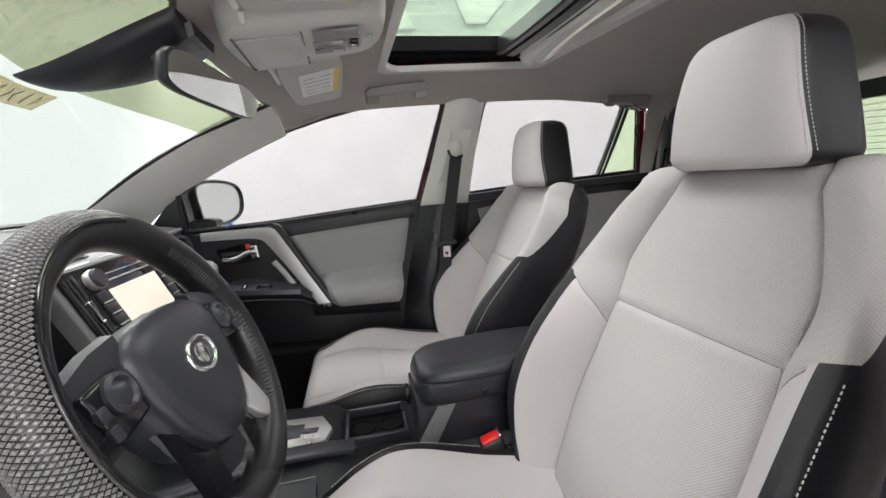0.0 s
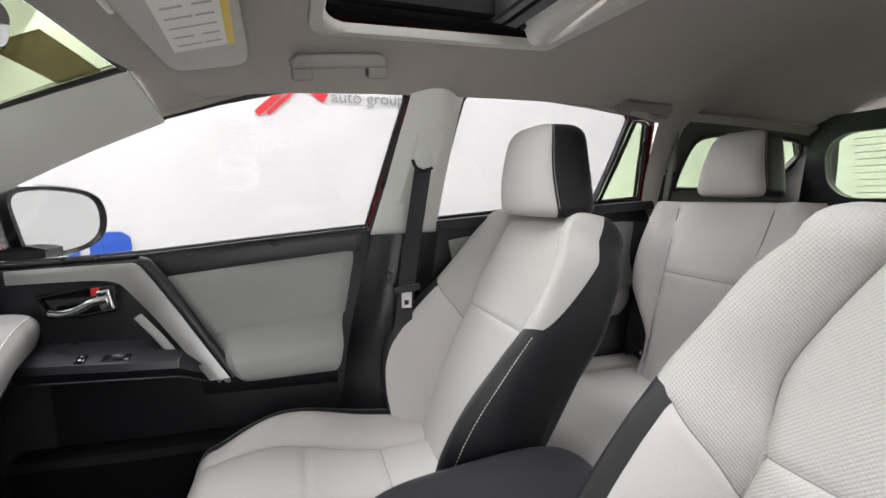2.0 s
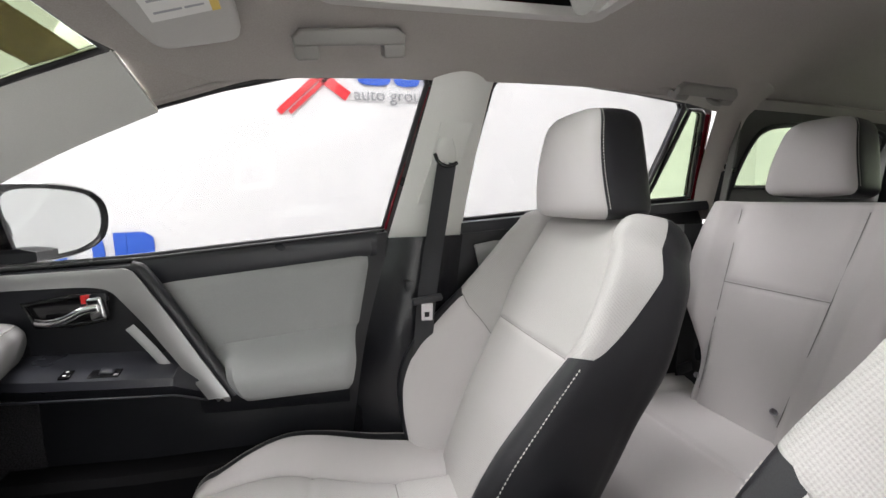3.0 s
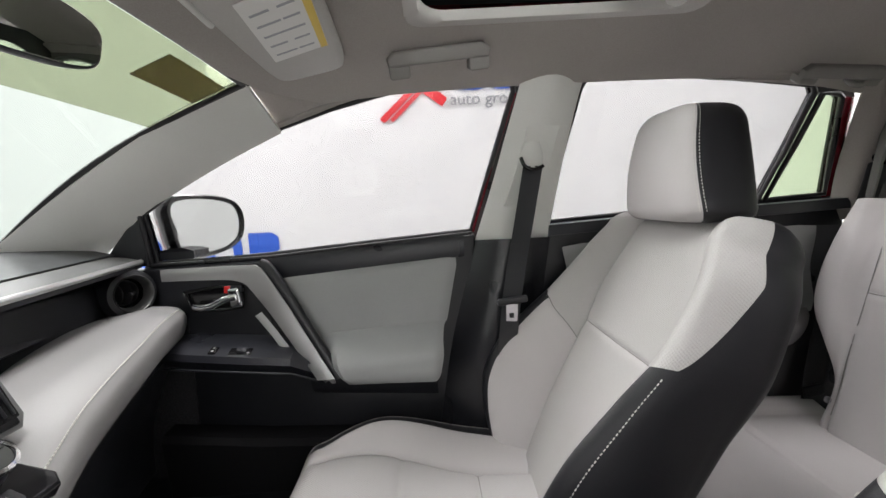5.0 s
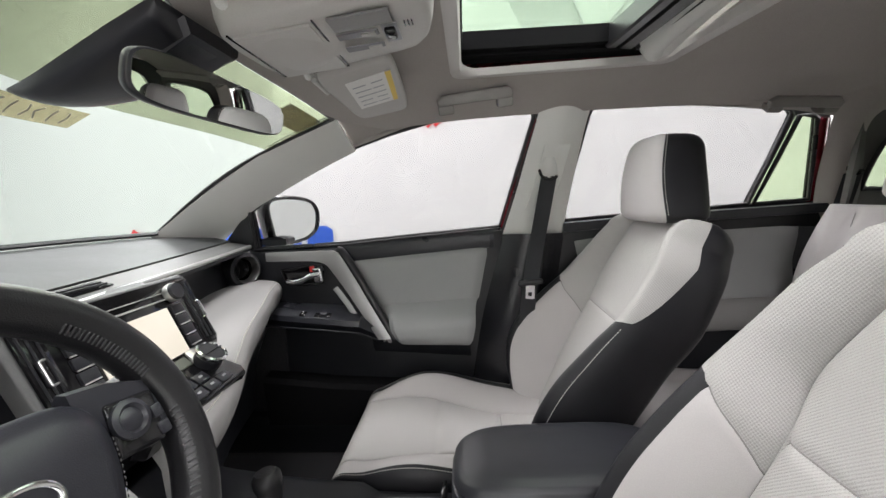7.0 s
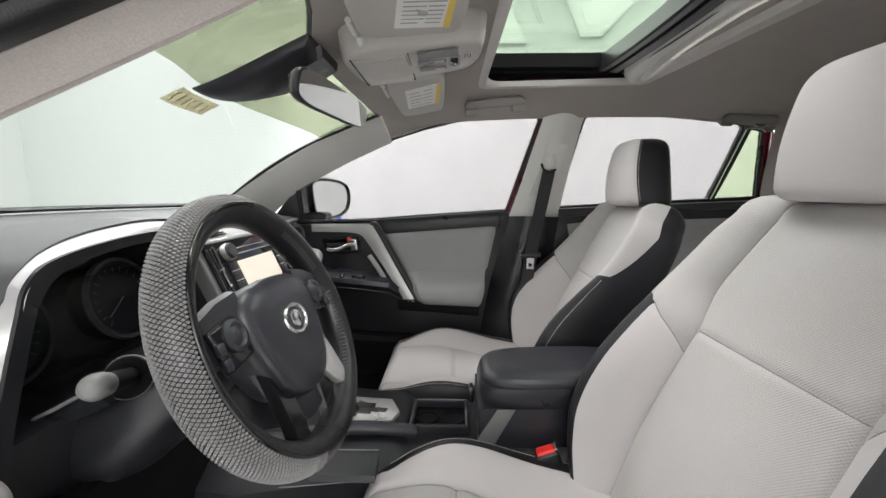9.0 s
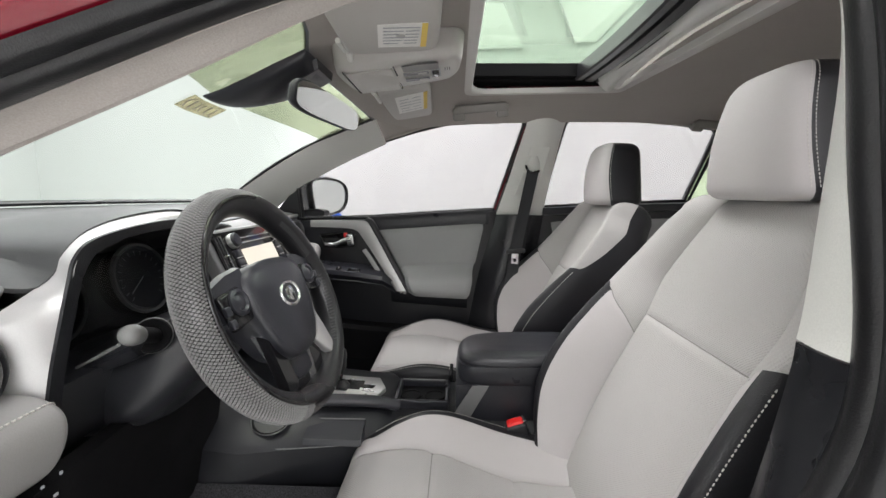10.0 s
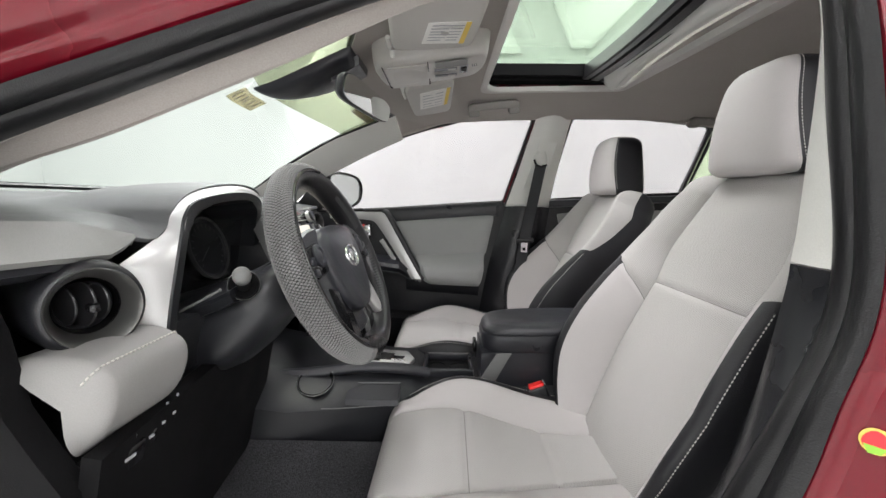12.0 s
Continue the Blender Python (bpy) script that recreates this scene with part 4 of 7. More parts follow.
def front_seat(yc, label, drop=0.0):
    seat = thing("bucket_seat", (0.15, yc, 0.30), label, "car seat", "front seats")
    raw, cp = back_point(yc, 1.03 if drop else 0.76, 1.0 if drop else 0.70), cush_point(yc, 0.058 if drop else 0.0)

    def bp(u, v):
        return raw(u, v) - V((0, 0, drop * min(1.0, v * 1.5)))

    mats = {"upper_panel": M_MESH, "lower_panel": M_MESH, "shoulder": M_MESHSIDE, "bolster": M_SEAT, "bolster_2": M_SEAT, "shell": M_BLACKSEAT, "seat_panel": M_MESHFLAT, "skirt": M_BLACKSEAT}
    names = {"upper_panel": "backrest_upper_panel", "lower_panel": "backrest_lower_panel", "shoulder": "backrest_shoulder", "bolster": "backrest_bolster", "bolster_2": "backrest_bolster", "shell": "backrest_shell"}
    for key, bm in surface_parts(bp, FINE_B, 100, back_class).items():
        part(names[key], bm, mats[key], seat)
    names = {"seat_panel": "cushion_panel", "bolster": "cushion_bolster", "bolster_2": "cushion_bolster", "skirt": "cushion_skirt"}
    for key, bm in surface_parts(cp, FINE_B, 72, lambda u, v: cush_class(u, v, *((6.4, 0.925) if drop else (6.4, 0.945)))).items():
        part(names[key], bm, mats[key], seat)
    for u0 in (7.3 / NB, 1 - 7.3 / NB):
        part("back_stitching", stitches([bp(u0, v / 80 * 0.94) for v in range(4, 54)], BN), M_STITCH, seat, "pale contrast stitching")
        part("cushion_stitching", stitches([cp(6.7 / NB if u0 < 0.5 else 1 - 6.7 / NB, v / 60) for v in range(10, 58)], (0, 0, 1)), M_STITCH, seat, "pale contrast stitching")
    # lays a grey tube in the groove in place of the seam's shade
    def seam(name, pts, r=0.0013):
        part(name, tube(pts, r, sides=6), M_SEAMSHADE, seat)

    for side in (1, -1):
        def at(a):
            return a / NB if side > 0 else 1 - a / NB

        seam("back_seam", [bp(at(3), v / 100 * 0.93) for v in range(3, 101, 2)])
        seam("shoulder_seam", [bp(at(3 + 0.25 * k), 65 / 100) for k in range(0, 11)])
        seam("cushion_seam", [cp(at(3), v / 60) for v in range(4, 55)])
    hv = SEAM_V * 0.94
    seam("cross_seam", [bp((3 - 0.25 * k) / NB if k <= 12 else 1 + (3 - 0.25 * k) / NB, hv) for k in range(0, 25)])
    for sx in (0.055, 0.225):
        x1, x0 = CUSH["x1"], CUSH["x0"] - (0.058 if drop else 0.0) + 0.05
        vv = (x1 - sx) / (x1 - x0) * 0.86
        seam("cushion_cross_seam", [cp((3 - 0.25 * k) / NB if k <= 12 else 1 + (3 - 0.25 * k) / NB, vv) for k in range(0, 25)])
    foot = BACK_O + V((0, yc, -drop)) + BU * (BACK_L + 0.042) + BN * (-0.026)
    headrest_parts(foot, 0.25, 0.205, 0.138, radians(1), seat)
    for s in (-0.055, 0.055):
        part("headrest_post", tube([foot + V((0, s, -0.05)), foot + V((0.01, s, 0.03))], 0.006), M_CHROME, seat)
    part("base_rail", join(rbox(0.46, 0.05, 0.05, 0.008, 2, pose(0.12, yc - 0.18, 0.325)), rbox(0.46, 0.05, 0.05, 0.008, 2, pose(0.12, yc + 0.18, 0.325)), rbox(0.40, 0.36, 0.10, 0.02, 2, pose(0.13, yc, 0.38))), M_BLACK, seat)
    return seat


DRIVER_Y, PASS_Y = 0.542, 1.29
front_seat(DRIVER_Y, "pale fabric driver seat with black sides, stitched headrest")
front_seat(PASS_Y, "pale fabric front passenger seat with black sides", 0.026)


def rear_seat():
    seat = thing("rear_bench", (0.9, 0.85, 0.30), "pale fabric rear bench seat with headrests", "car seat")
    o, lean, L = V((1.085, 0, 0.57)), radians(19), 0.55
    up, nf = V((math.sin(lean), 0, math.cos(lean))), V((-math.cos(lean), 0, math.sin(lean)))

    def squab(yc, inner, outer, name, seams=True):
        """One backrest: inner and outer are tables of its reach to each side by height."""
        def reach(k, side):
            return lerp_table(outer if side > 0 else inner, k)

        def seam_at(k):
            return 0.098 + 0.042 * k

        def surf(lat, k, n=1.0, sc=1.0):
            d = 0.058 * n * sc
            if n > 0 and seams:
                e = abs(lat) - seam_at(k)
                d += 0.020 * max(0.0, min(1.0, e / 0.05)) * sc - 0.006 * math.exp(-(e / 0.006) ** 2)
                if e < 0:
                    d -= 0.006 * math.exp(-((k - 0.60) * L / 0.006) ** 2)
            return V((0, yc + lat, 0)) + o + up * (L * k + 0.02 * (1 - sc)) + nf * d

        def fn(u, v):
            a = 2 * math.pi * u
            s = abs(math.sin(a)) ** 0.3 * (1 if math.sin(a) > 0 else -1)
            n = abs(math.cos(a)) ** 0.6 * (1 if math.cos(a) > 0 else -1)
            k = min(v / 0.9, 1)
            sc = 1 if v < 0.9 else max(0, math.cos((v - 0.9) / 0.1 * math.pi / 2)) ** 0.6
            return surf(s * reach(k, s) * (1 if v < 0.9 else 0.94 + 0.06 * sc), k, n, sc)

        b = part(name, finish(grid(fn, 128, 80, True), 80), M_SEAT, seat)
        if not seams:
            return

        def front(lat, k):
            s = min(0.999, abs(lat) / reach(k, lat))
            return surf(lat, k, math.sqrt(1 - s ** (2 / 0.3)) ** 0.6) + nf * 0.0035

        # the bench's grooves get the same grey tubes instead of shade
        for side in (1, -1):
            part("backrest_seam", tube([front(side * seam_at(k / 30), k / 30) for k in range(2, 30)], 0.0011, sides=6), M_SEAMSHADE, b)
            m = frame_axes(front(side * (0.118 if side > 0 else 0.09), 0.12), (0, 1, 0), up)
            part("strap_button", lathe([(0.0, 0.004), (0.005, 0.004), (0.0075, 0.001), (0.008, -0.003)], m, 16), M_INK, b)
        part("backrest_seam", tube([front(seam_at(0.6) * (1 - k / 12), 0.60) for k in range(25)], 0.0011, sides=6), M_SEAMSHADE, b)

    squab(1.292, [(0, 0.20), (1, 0.225)], [(0, 0.125), (0.2, 0.130), (0.32, 0.165), (0.48, 0.235), (0.65, 0.258), (0.85, 0.252), (1, 0.235)], "backrest")
    squab(0.60, [(0, 0.42), (1, 0.43)], [(0, 0.47), (1, 0.46)], "backrest", False)

    def cushion(yc, hw, raised):
        def cu(u, v):
            a = 2 * math.pi * u
            s = abs(math.sin(a)) ** 0.3 * (1 if math.sin(a) > 0 else -1)
            n = abs(math.cos(a)) ** 0.6 * (1 if math.cos(a) > 0 else -1)
            sc = 1 if v < 0.85 else max(0, math.cos((v - 0.85) / 0.15 * math.pi / 2)) ** 0.7
            x = 1.12 - 0.56 * v
            z = 0.515 + 0.025 * v + 0.07 * n * sc
            if n > 0 and raised:
                lat = s * hw
                z += 0.016 * max(0.0, min(1.0, (lat - 0.165) / 0.05)) - 0.006 * math.exp(-((lat - 0.165) / 0.006) ** 2)
                if lat < 0.165:
                    z -= 0.006 * math.exp(-((v - 0.46) / 0.012) ** 2)
            return V((x, yc + s * hw, z))

        part("cushion", finish(grid(cu, 128, 64, True), 80), M_SEAT, seat)

    cushion(1.30, 0.275, True)
    cushion(0.59, 0.425, False)
    for y in (1.296, 0.47):
        foot = o + V((0, y, 0)) + up * (L + 0.032)
        headrest_parts(foot, 0.212, 0.185, 0.12, radians(8), seat)
        for s in (-0.074, 0.074):
            part("headrest_post", tube([foot + V((0, s, -0.05)), foot + V((0, s, 0.03))], 0.007), M_CHROME, seat)
            part("post_guide", lathe([(0.0, 0.0), (0.017, 0.0), (0.017, 0.008), (0.009, 0.012), (0.0, 0.012)], Matrix.Translation(foot + V((0, s, -0.022))), 16), M_BLACK, seat)


rear_seat()

# ---------------------------------------------------------------- front passenger door
def xz(pts, y):
    return [V((x, y, z)) for x, z in pts]


SIDEWAYS = Matrix(((1, 0, 0, 0), (0, 0, -1, 0), (0, 1, 0, 0), (0, 0, 0, 1)))      # plane (a, b) to (x, z), drawn out towards the cabin


def plate(poly, y, depth, r=0.004):
    """A door panel: outline in (x, z), its back at y, standing out by depth into the cabin."""
    return prism(poly, Matrix.Translation((0, y, 0)) @ SIDEWAYS, depth, r, 3)


def soft(poly, y0, fn, n=28, m=22, t=0.02):
    """A padded panel over four corners (x, z) and a depth fn(u, v) into the cabin."""
    a, b, c, d = [V((x, 0, z)) for x, z in poly]

    def at_uv(u, v):
        p = a.lerp(b, u).lerp(d.lerp(c, u), v)
        e = min(u, 1 - u, v, 1 - v)
        edge = 0.006 * (1 - min(1, e / 0.03)) ** 2
        return V((p.x, y0 - fn(u, v) + edge, p.z))

    return thick(grid(at_uv, n, m), t)


def passenger_door():
    door = thing("front_door", (-0.17, 1.62, 0.30), "closed front passenger door with black and grey trim", "car door")
    shell = [(-0.66, 0.36), (0.16, 0.36), (0.19, 0.60), (0.255, 0.985), (0.262, 1.062), (0.0, 1.04), (-0.276, 1.018), (-0.40, 1.014), (-0.66, 1.01)]
    part("inner_panel", plate(shell, 1.645, 0.055), M_BLACK, door, "black grained plastic inner panel")
    part("upper_strip", loft([[V((x, y0, z0 + dz)) for y0, dz in ((1.60, 0.002), (1.578, 0.004), (1.572, -0.012), (1.582, -0.052), (1.60, -0.056))]
                              for x, y0_, z0 in [(-0.285, 0, 1.022), (-0.1, 0, 1.036), (0.05, 0, 1.047), (0.232, 0, 1.06)]], angle=60), M_BLACKSOFT, door)

    def pad(u, v):
        # hollow above, swelling to the arm rest at the foot
        w = 0.27 + 0.05 * u
        k = max(0.0, min(1.0, (w + 0.13 - v) / 0.26))
        k = k * k * (3 - 2 * k)
        return 0.010 + 0.085 * k * (1 - 0.15 * u) * min(1.0, 0.45 + u / 0.2) - 0.018 * max(0.0, 1 - v / 0.08) ** 2

    part("padded_insert", soft([(-0.088, 0.724), (0.140, 0.712), (0.205, 1.003), (-0.236, 0.968)], 1.605, pad, 36, 40), M_GREY, door, "grey padded vinyl insert swelling to an arm rest")
    outer = spline(xz([(-0.505, 1.017), (-0.40, 1.018), (-0.310, 1.018), (-0.278, 1.015), (-0.257, 0.993), (-0.187, 0.865), (-0.114, 0.740), (-0.107, 0.728)], 1.545), 40)
    inner = spline(xz([(-0.505, 0.991), (-0.40, 0.989), (-0.345, 0.986), (-0.312, 0.976), (-0.290, 0.950), (-0.232, 0.862), (-0.157, 0.746), (-0.147, 0.728)], 1.545), 40)
    for line in (outer, inner):
        for p in line:
            p.y -= 0.030 * max(0.0, min(1.0, (0.90 - p.z) / 0.2))
    bm = grid(lambda u, v: outer[round(u * 40)].lerp(inner[round(u * 40)], v) + V((0, -0.0012 * math.sin(math.pi * v), 0)), 40, 6)
    part("silver_trim", thick(bm, 0.012), M_BAR, door, "bent satin silver trim bar")
    # black bar put along the trim in place of the shade beside it
    edge = [p + V((0.008, 0.004, 0)) for p in outer[16:39]]
    part("trim_shadow_edge", tube(edge, 0.013, 0.016, 10), M_BLACK, door)
    part("arm_underside", loft([[V((x, y, z0 + dz)) for y, dz in ((1.60, 0.004), (1.545, 0.003), (1.540, -0.004), (1.550, -0.030), (1.570, -0.058), (1.60, -0.066))]
                                for x, z0 in ((-0.175, 0.728), (-0.10, 0.722), (0.02, 0.714), (0.148, 0.704))], angle=35), M_BLACK, door)
    # handle
    rec = [(-0.478, 0.952), (-0.38, 0.964), (-0.336, 0.961), (-0.34, 0.908), (-0.40, 0.902), (-0.46, 0.905)]
    part("handle_recess", join(plate(rec, 1.59, 0.012, 0.003), tube([V((x, 1.573, z)) for x, z in rec], 0.005, closed=True, sides=8, up=(0, 1, 0))), M_GLOSS, door)
    h = part("door_handle", tube(spline([(-0.455, 1.566, 0.916), (-0.43, 1.556, 0.914), (-0.40, 1.553, 0.920), (-0.372, 1.553, 0.934), (-0.345, 1.556, 0.938)], 14), 0.006, 0.009, 10, up=(0, 0, 1)), M_CHROME, door, "chrome pull handle")
    part("handle_pivot", rbox(0.03, 0.02, 0.05, 0.006, 3, pose(-0.349, 1.566, 0.935, 0, -8, 0)), M_CHROME, h)
    part("lock_flag", rbox(0.016, 0.008, 0.018, 0.002, 2, pose(-0.369, 1.568, 0.955)), M_REDPL, door, "red lock indicator")
    part("lock_knob", rbox(0.03, 0.014, 0.018, 0.003, 2, pose(-0.345, 1.567, 0.957)), M_BLACKSOFT, door)
    # pull pocket and switch ledge
    part("grip_insert", loft([[V((x - 0.012 + dx, 1.530 - dy, z + dz)) for dx, dy, dz in ((-0.008, 0, -0.005), (0.0, 0.005, 0.0), (0.008, 0, 0.005), (0.0, -0.01, 0))]
                              for x, z in ((-0.271, 0.898), (-0.258, 0.880), (-0.235, 0.845), (-0.212, 0.806), (-0.199, 0.785))], angle=60), M_GREY, door, "grey padded pull grip")
    ledge = loft([[V(p) for p in ((x, 1.60, zt + 0.004), (x, 1.52, zt), (x, y1, zt - 0.012), (x, y1 - 0.004, zt - 0.028), (x, y1 + 0.02, zt - 0.055), (x, 1.60, zt - 0.06))]
                  for x, zt, y1 in ((-0.60, 0.842, 1.52), (-0.44, 0.834, 1.482), (-0.30, 0.823, 1.472), (-0.20, 0.808, 1.486), (-0.15, 0.765, 1.53))], angle=25)
    part("switch_ledge", ledge, M_BLACKSOFT, door)
    part("ledge_edge", tube([(-0.60, 1.518, 0.786), (-0.44, 1.479, 0.785), (-0.30, 1.469, 0.776), (-0.20, 1.483, 0.760), (-0.152, 1.525, 0.722)], 0.0025), M_BLACKSOFT, door)
    tilt = pose(-0.381, 1.495, 0.824, 14, 3, 0)
    sw = part("lock_switch", rbox(0.018, 0.026, 0.006, 0.002, 2, tilt), M_GLOSS, door)
    part("switch_mark", join(rbox(0.005, 0.003, 0.0008, 0.0003, 1, tilt @ pose(0, 0.006, 0.0034)), rbox(0.005, 0.003, 0.0008, 0.0003, 1, tilt @ pose(0, -0.006, 0.0034))), M_PAPER, sw)
    tilt = pose(-0.318, 1.495, 0.818, 14, 4, 0)
    part("window_switch_plate", rbox(0.052, 0.026, 0.004, 0.002, 2, tilt), M_GLOSS, door)
    part("window_switch", rbox(0.024, 0.018, 0.010, 0.004, 3, tilt @ pose(0.004, 0, 0.004, 0, 8, 0)), M_BLACKSOFT, door)
    part("pocket", loft([[V((x, 1.60, z0)), V((x, 1.535, z0 - 0.004)), V((x, 1.525, z0 - 0.02)), V((x, 1.54, 0.42)), V((x, 1.60, 0.40))] for x, z0 in ((-0.55, 0.60), (-0.3, 0.575), (0.0, 0.56), (0.09, 0.55))], angle=30), M_MATTE, door)
    # mirror corner, and the red frame edge beside the pillar
    part("mirror_sail", prism([(-0.70, 1.02), (-0.578, 1.02), (-0.578, 1.158), (-0.60, 1.14)], Matrix.Translation((0, 1.63, 0)) @ SIDEWAYS, 0.03, 0.003), M_BLACK, door)
    part("sail_bar", tube([(-0.577, 1.615, 1.02), (-0.577, 1.592, 1.157)], 0.006), M_RUBBER, door)
    part("frame_edge", tube([V((0.262, 1.628, 1.068)), V((0.31, 1.567, 1.24)), V((0.357, 1.503, 1.392))], 0.003, 0.004, 8), M_RED, door, "dark red painted frame edge")
    part("sill_seal", tube([V((-0.575, 1.61, 1.019)), V((-0.276, 1.61, 1.026)), V((0.0, 1.61, 1.047)), V((0.256, 1.61, 1.064))], 0.006), M_RUBBER, door)


passenger_door()


def rear_door():
    door = thing("rear_door", (0.8, 1.64, 0.30), "closed rear passenger door with black and pale trim", "car door")
    part("inner_panel", plate([(0.40, 0.36), (1.20, 0.36), (1.29, 0.80), (1.29, 1.10), (1.0, 1.102), (0.46, 1.072)], 1.675, 0.05), M_BLACK, door, "black plastic inner panel")
    part("sill_strip", loft([[V((x, 1.63, z)), V((x, 1.60, z - 0.002)), V((x, 1.598, z - 0.03)), V((x, 1.63, z - 0.034))] for x, z in ((0.46, 1.078), (0.8, 1.096), (1.28, 1.114))], angle=40), M_BLACKSOFT, door)
    part("padded_insert", soft([(0.55, 0.79), (1.16, 0.82), (1.19, 1.035), (0.50, 1.012)], 1.628, lambda u, v: 0.012 + 0.03 * math.exp(-((v - 0.05) / 0.3) ** 2)), M_GREY, door, "grey padded vinyl insert")
    part("arm_rest", soft([(0.55, 0.72), (1.10, 0.74), (1.14, 0.81), (0.54, 0.79)], 1.615, lambda u, v: 0.03 + 0.025 * math.sin(math.pi * (0.2 + 0.6 * v))), M_PAD, door, "pale padded arm rest")
    part("divider_bar", tube([V((1.067, 1.66, 1.113)), V((1.112, 1.55, 1.375))], 0.011, 0.008, 8), M_RUBBER, door, "black window divider bar")
    part("frame_edge", between([V((1.25, 1.655, 1.12)), V((1.215, 1.60, 1.25)), V((1.182, 1.55, 1.362))], [V((1.272, 1.655, 1.12)), V((1.236, 1.60, 1.25)), V((1.202, 1.55, 1.362))], 8, 0.006), M_RED, door, "dark red painted frame edge")


rear_door()


def seat_belt():
    belt = thing("front_seat_belt", (0.34, 1.52, 0.36), "dark grey seat belt hanging from the centre pillar", "seat belt")
    part("height_track", loft([[V((x + dx, y - dy, z)) for dx, dy in ((-0.038, 0), (-0.036, 0.006), (0.04, 0.006), (0.042, 0))] for x, y, z in ((0.372, 1.572, 1.13), (0.40, 1.545, 1.22), (0.42, 1.508, 1.315))], angle=30), M_TRIM, belt, "pale plastic height adjuster")
    a = part("anchor", loft([[V((0.397 + s * math.cos(t), 1.525 + 0.012 * math.sin(t) + k * 0.012, 1.235 + z)) for t in [2 * math.pi * i / 14 for i in range(14)]] for s, z, k in ((0.022, -0.02, 0), (0.028, 0.0, 0), (0.026, 0.02, -0.4), (0.016, 0.045, -1.2))], angle=50), M_TRIM, belt, "pale plastic belt guide")
    part("guide_slot", tube(spline([(0.368, 1.51, 1.245), (0.376, 1.505, 1.225), (0.397, 1.503, 1.216), (0.42, 1.505, 1.224)], 12), 0.0045), M_GLOSS, a)
    top = [V((0.397, 1.512, 1.225)), V((0.375, 1.518, 1.10)), V((0.352, 1.516, 0.98)), V((0.333, 1.512, 0.86)), V((0.32, 1.535, 0.66)), V((0.315, 1.545, 0.42))]
    bm = grid(lambda u, v: spline(top, 30)[round(u * 30)] + V(((v - 0.5) * 0.047, 0.003 * math.sin(v * math.pi), 0)), 30, 4)
    part("webbing", thick(bm, 0.0014), M_WEB, belt, "dark grey woven webbing")
    part("tongue_grip", rbox(0.074, 0.014, 0.017, 0.005, 3, pose(0.337, 1.500, 0.905, 0, -6, 0)), M_BLACK, belt)
    part("tongue", sheet(xz([(0.322, 0.897), (0.35, 0.895), (0.348, 0.853), (0.321, 0.855)], 1.499), (0, 0.003, 0), [xz([(0.329, 0.875), (0.341, 0.874), (0.340, 0.862), (0.329, 0.863)], 1.499)]), M_CHROME, belt, "bright steel belt tongue")
    part("lower_recess", rbox(0.055, 0.02, 0.30, 0.01, 3, pose(0.335, 1.562, 0.80, 0, -7, 0)), M_BLACK, belt)


seat_belt()


def rear_belt():
    belt = thing("rear_seat_belt", (1.30, 1.575, 0.9), "black seat belt hanging from the rear pillar", "seat belt")
    part("guide", loft([[V((1.303 + s * math.cos(t), 1.568 + 0.014 * math.sin(t), 1.225 + z)) for t in [2 * math.pi * i / 12 for i in range(12)]] for s, z in ((0.020, -0.03), (0.022, 0.0), (0.016, 0.03), (0.008, 0.055))], angle=50), M_TRIM, belt, "pale plastic belt guide")
    part("guide_slot", tube(spline([(1.278, 1.553, 1.225), (1.285, 1.549, 1.205), (1.303, 1.547, 1.198), (1.325, 1.552, 1.206)], 12), 0.005), M_GLOSS, belt)
    line = spline([(1.300, 1.552, 1.21), (1.275, 1.556, 1.10), (1.225, 1.556, 0.95), (1.165, 1.535, 0.80), (1.125, 1.515, 0.68), (1.11, 1.505, 0.60)], 30)
    bm = grid(lambda u, v: line[round(u * 30)] + V(((v - 0.5) * 0.044, (v - 0.5) * -0.012, 0)), 30, 3)
    part("webbing", thick(bm, 0.002), M_WEB, belt)
    part("tongue", rbox(0.05, 0.012, 0.03, 0.004, 2, pose(1.11, 1.50, 0.625, 0, -12, 0)), M_BLACK, belt)


rear_belt()


def grab_handle(foot_a, foot_b, top_a, name="grab_handle", label="grey plastic grab handle under the roof edge"):
    """A flat bracket of two feet and a bar, lying along the roof edge."""
    h = thing(name, foot_a, label, "grab handle", "grab handles")
    a, b, t = V(foot_a), V(foot_b), V(top_a)
    m = frame_axes(a, b - a, t - a)
    L, H = (b - a).length, (t - a).length
    sgn = 1 if m.col[2].z < 0 else -1
    out = m.col[2].to_3d() * sgn

    def bar_part(nm, poly, lift, depth, r):
        base = m.copy()
        base.translation = a + out * lift
        bm = prism(poly, base if sgn > 0 else base @ Matrix.Diagonal((1, 1, -1, 1)), depth, r, 3)
        part(nm, bm, M_HANDLE, h)

    bar_part("bar", [(-0.018, H - 0.028), (L + 0.018, H - 0.028), (L + 0.020, H - 0.012), (L + 0.006, H), (-0.006, H), (-0.020, H - 0.012)], 0.018, 0.014, 0.006)
    for x0 in (-0.018, L - 0.022):
        bar_part("foot", [(x0, 0.004), (x0 + 0.004, 0.0), (x0 + 0.036, 0.0), (x0 + 0.040, 0.004), (x0 + 0.040, H - 0.026), (x0, H - 0.026)], 0.002, 0.028, 0.004)
    return h


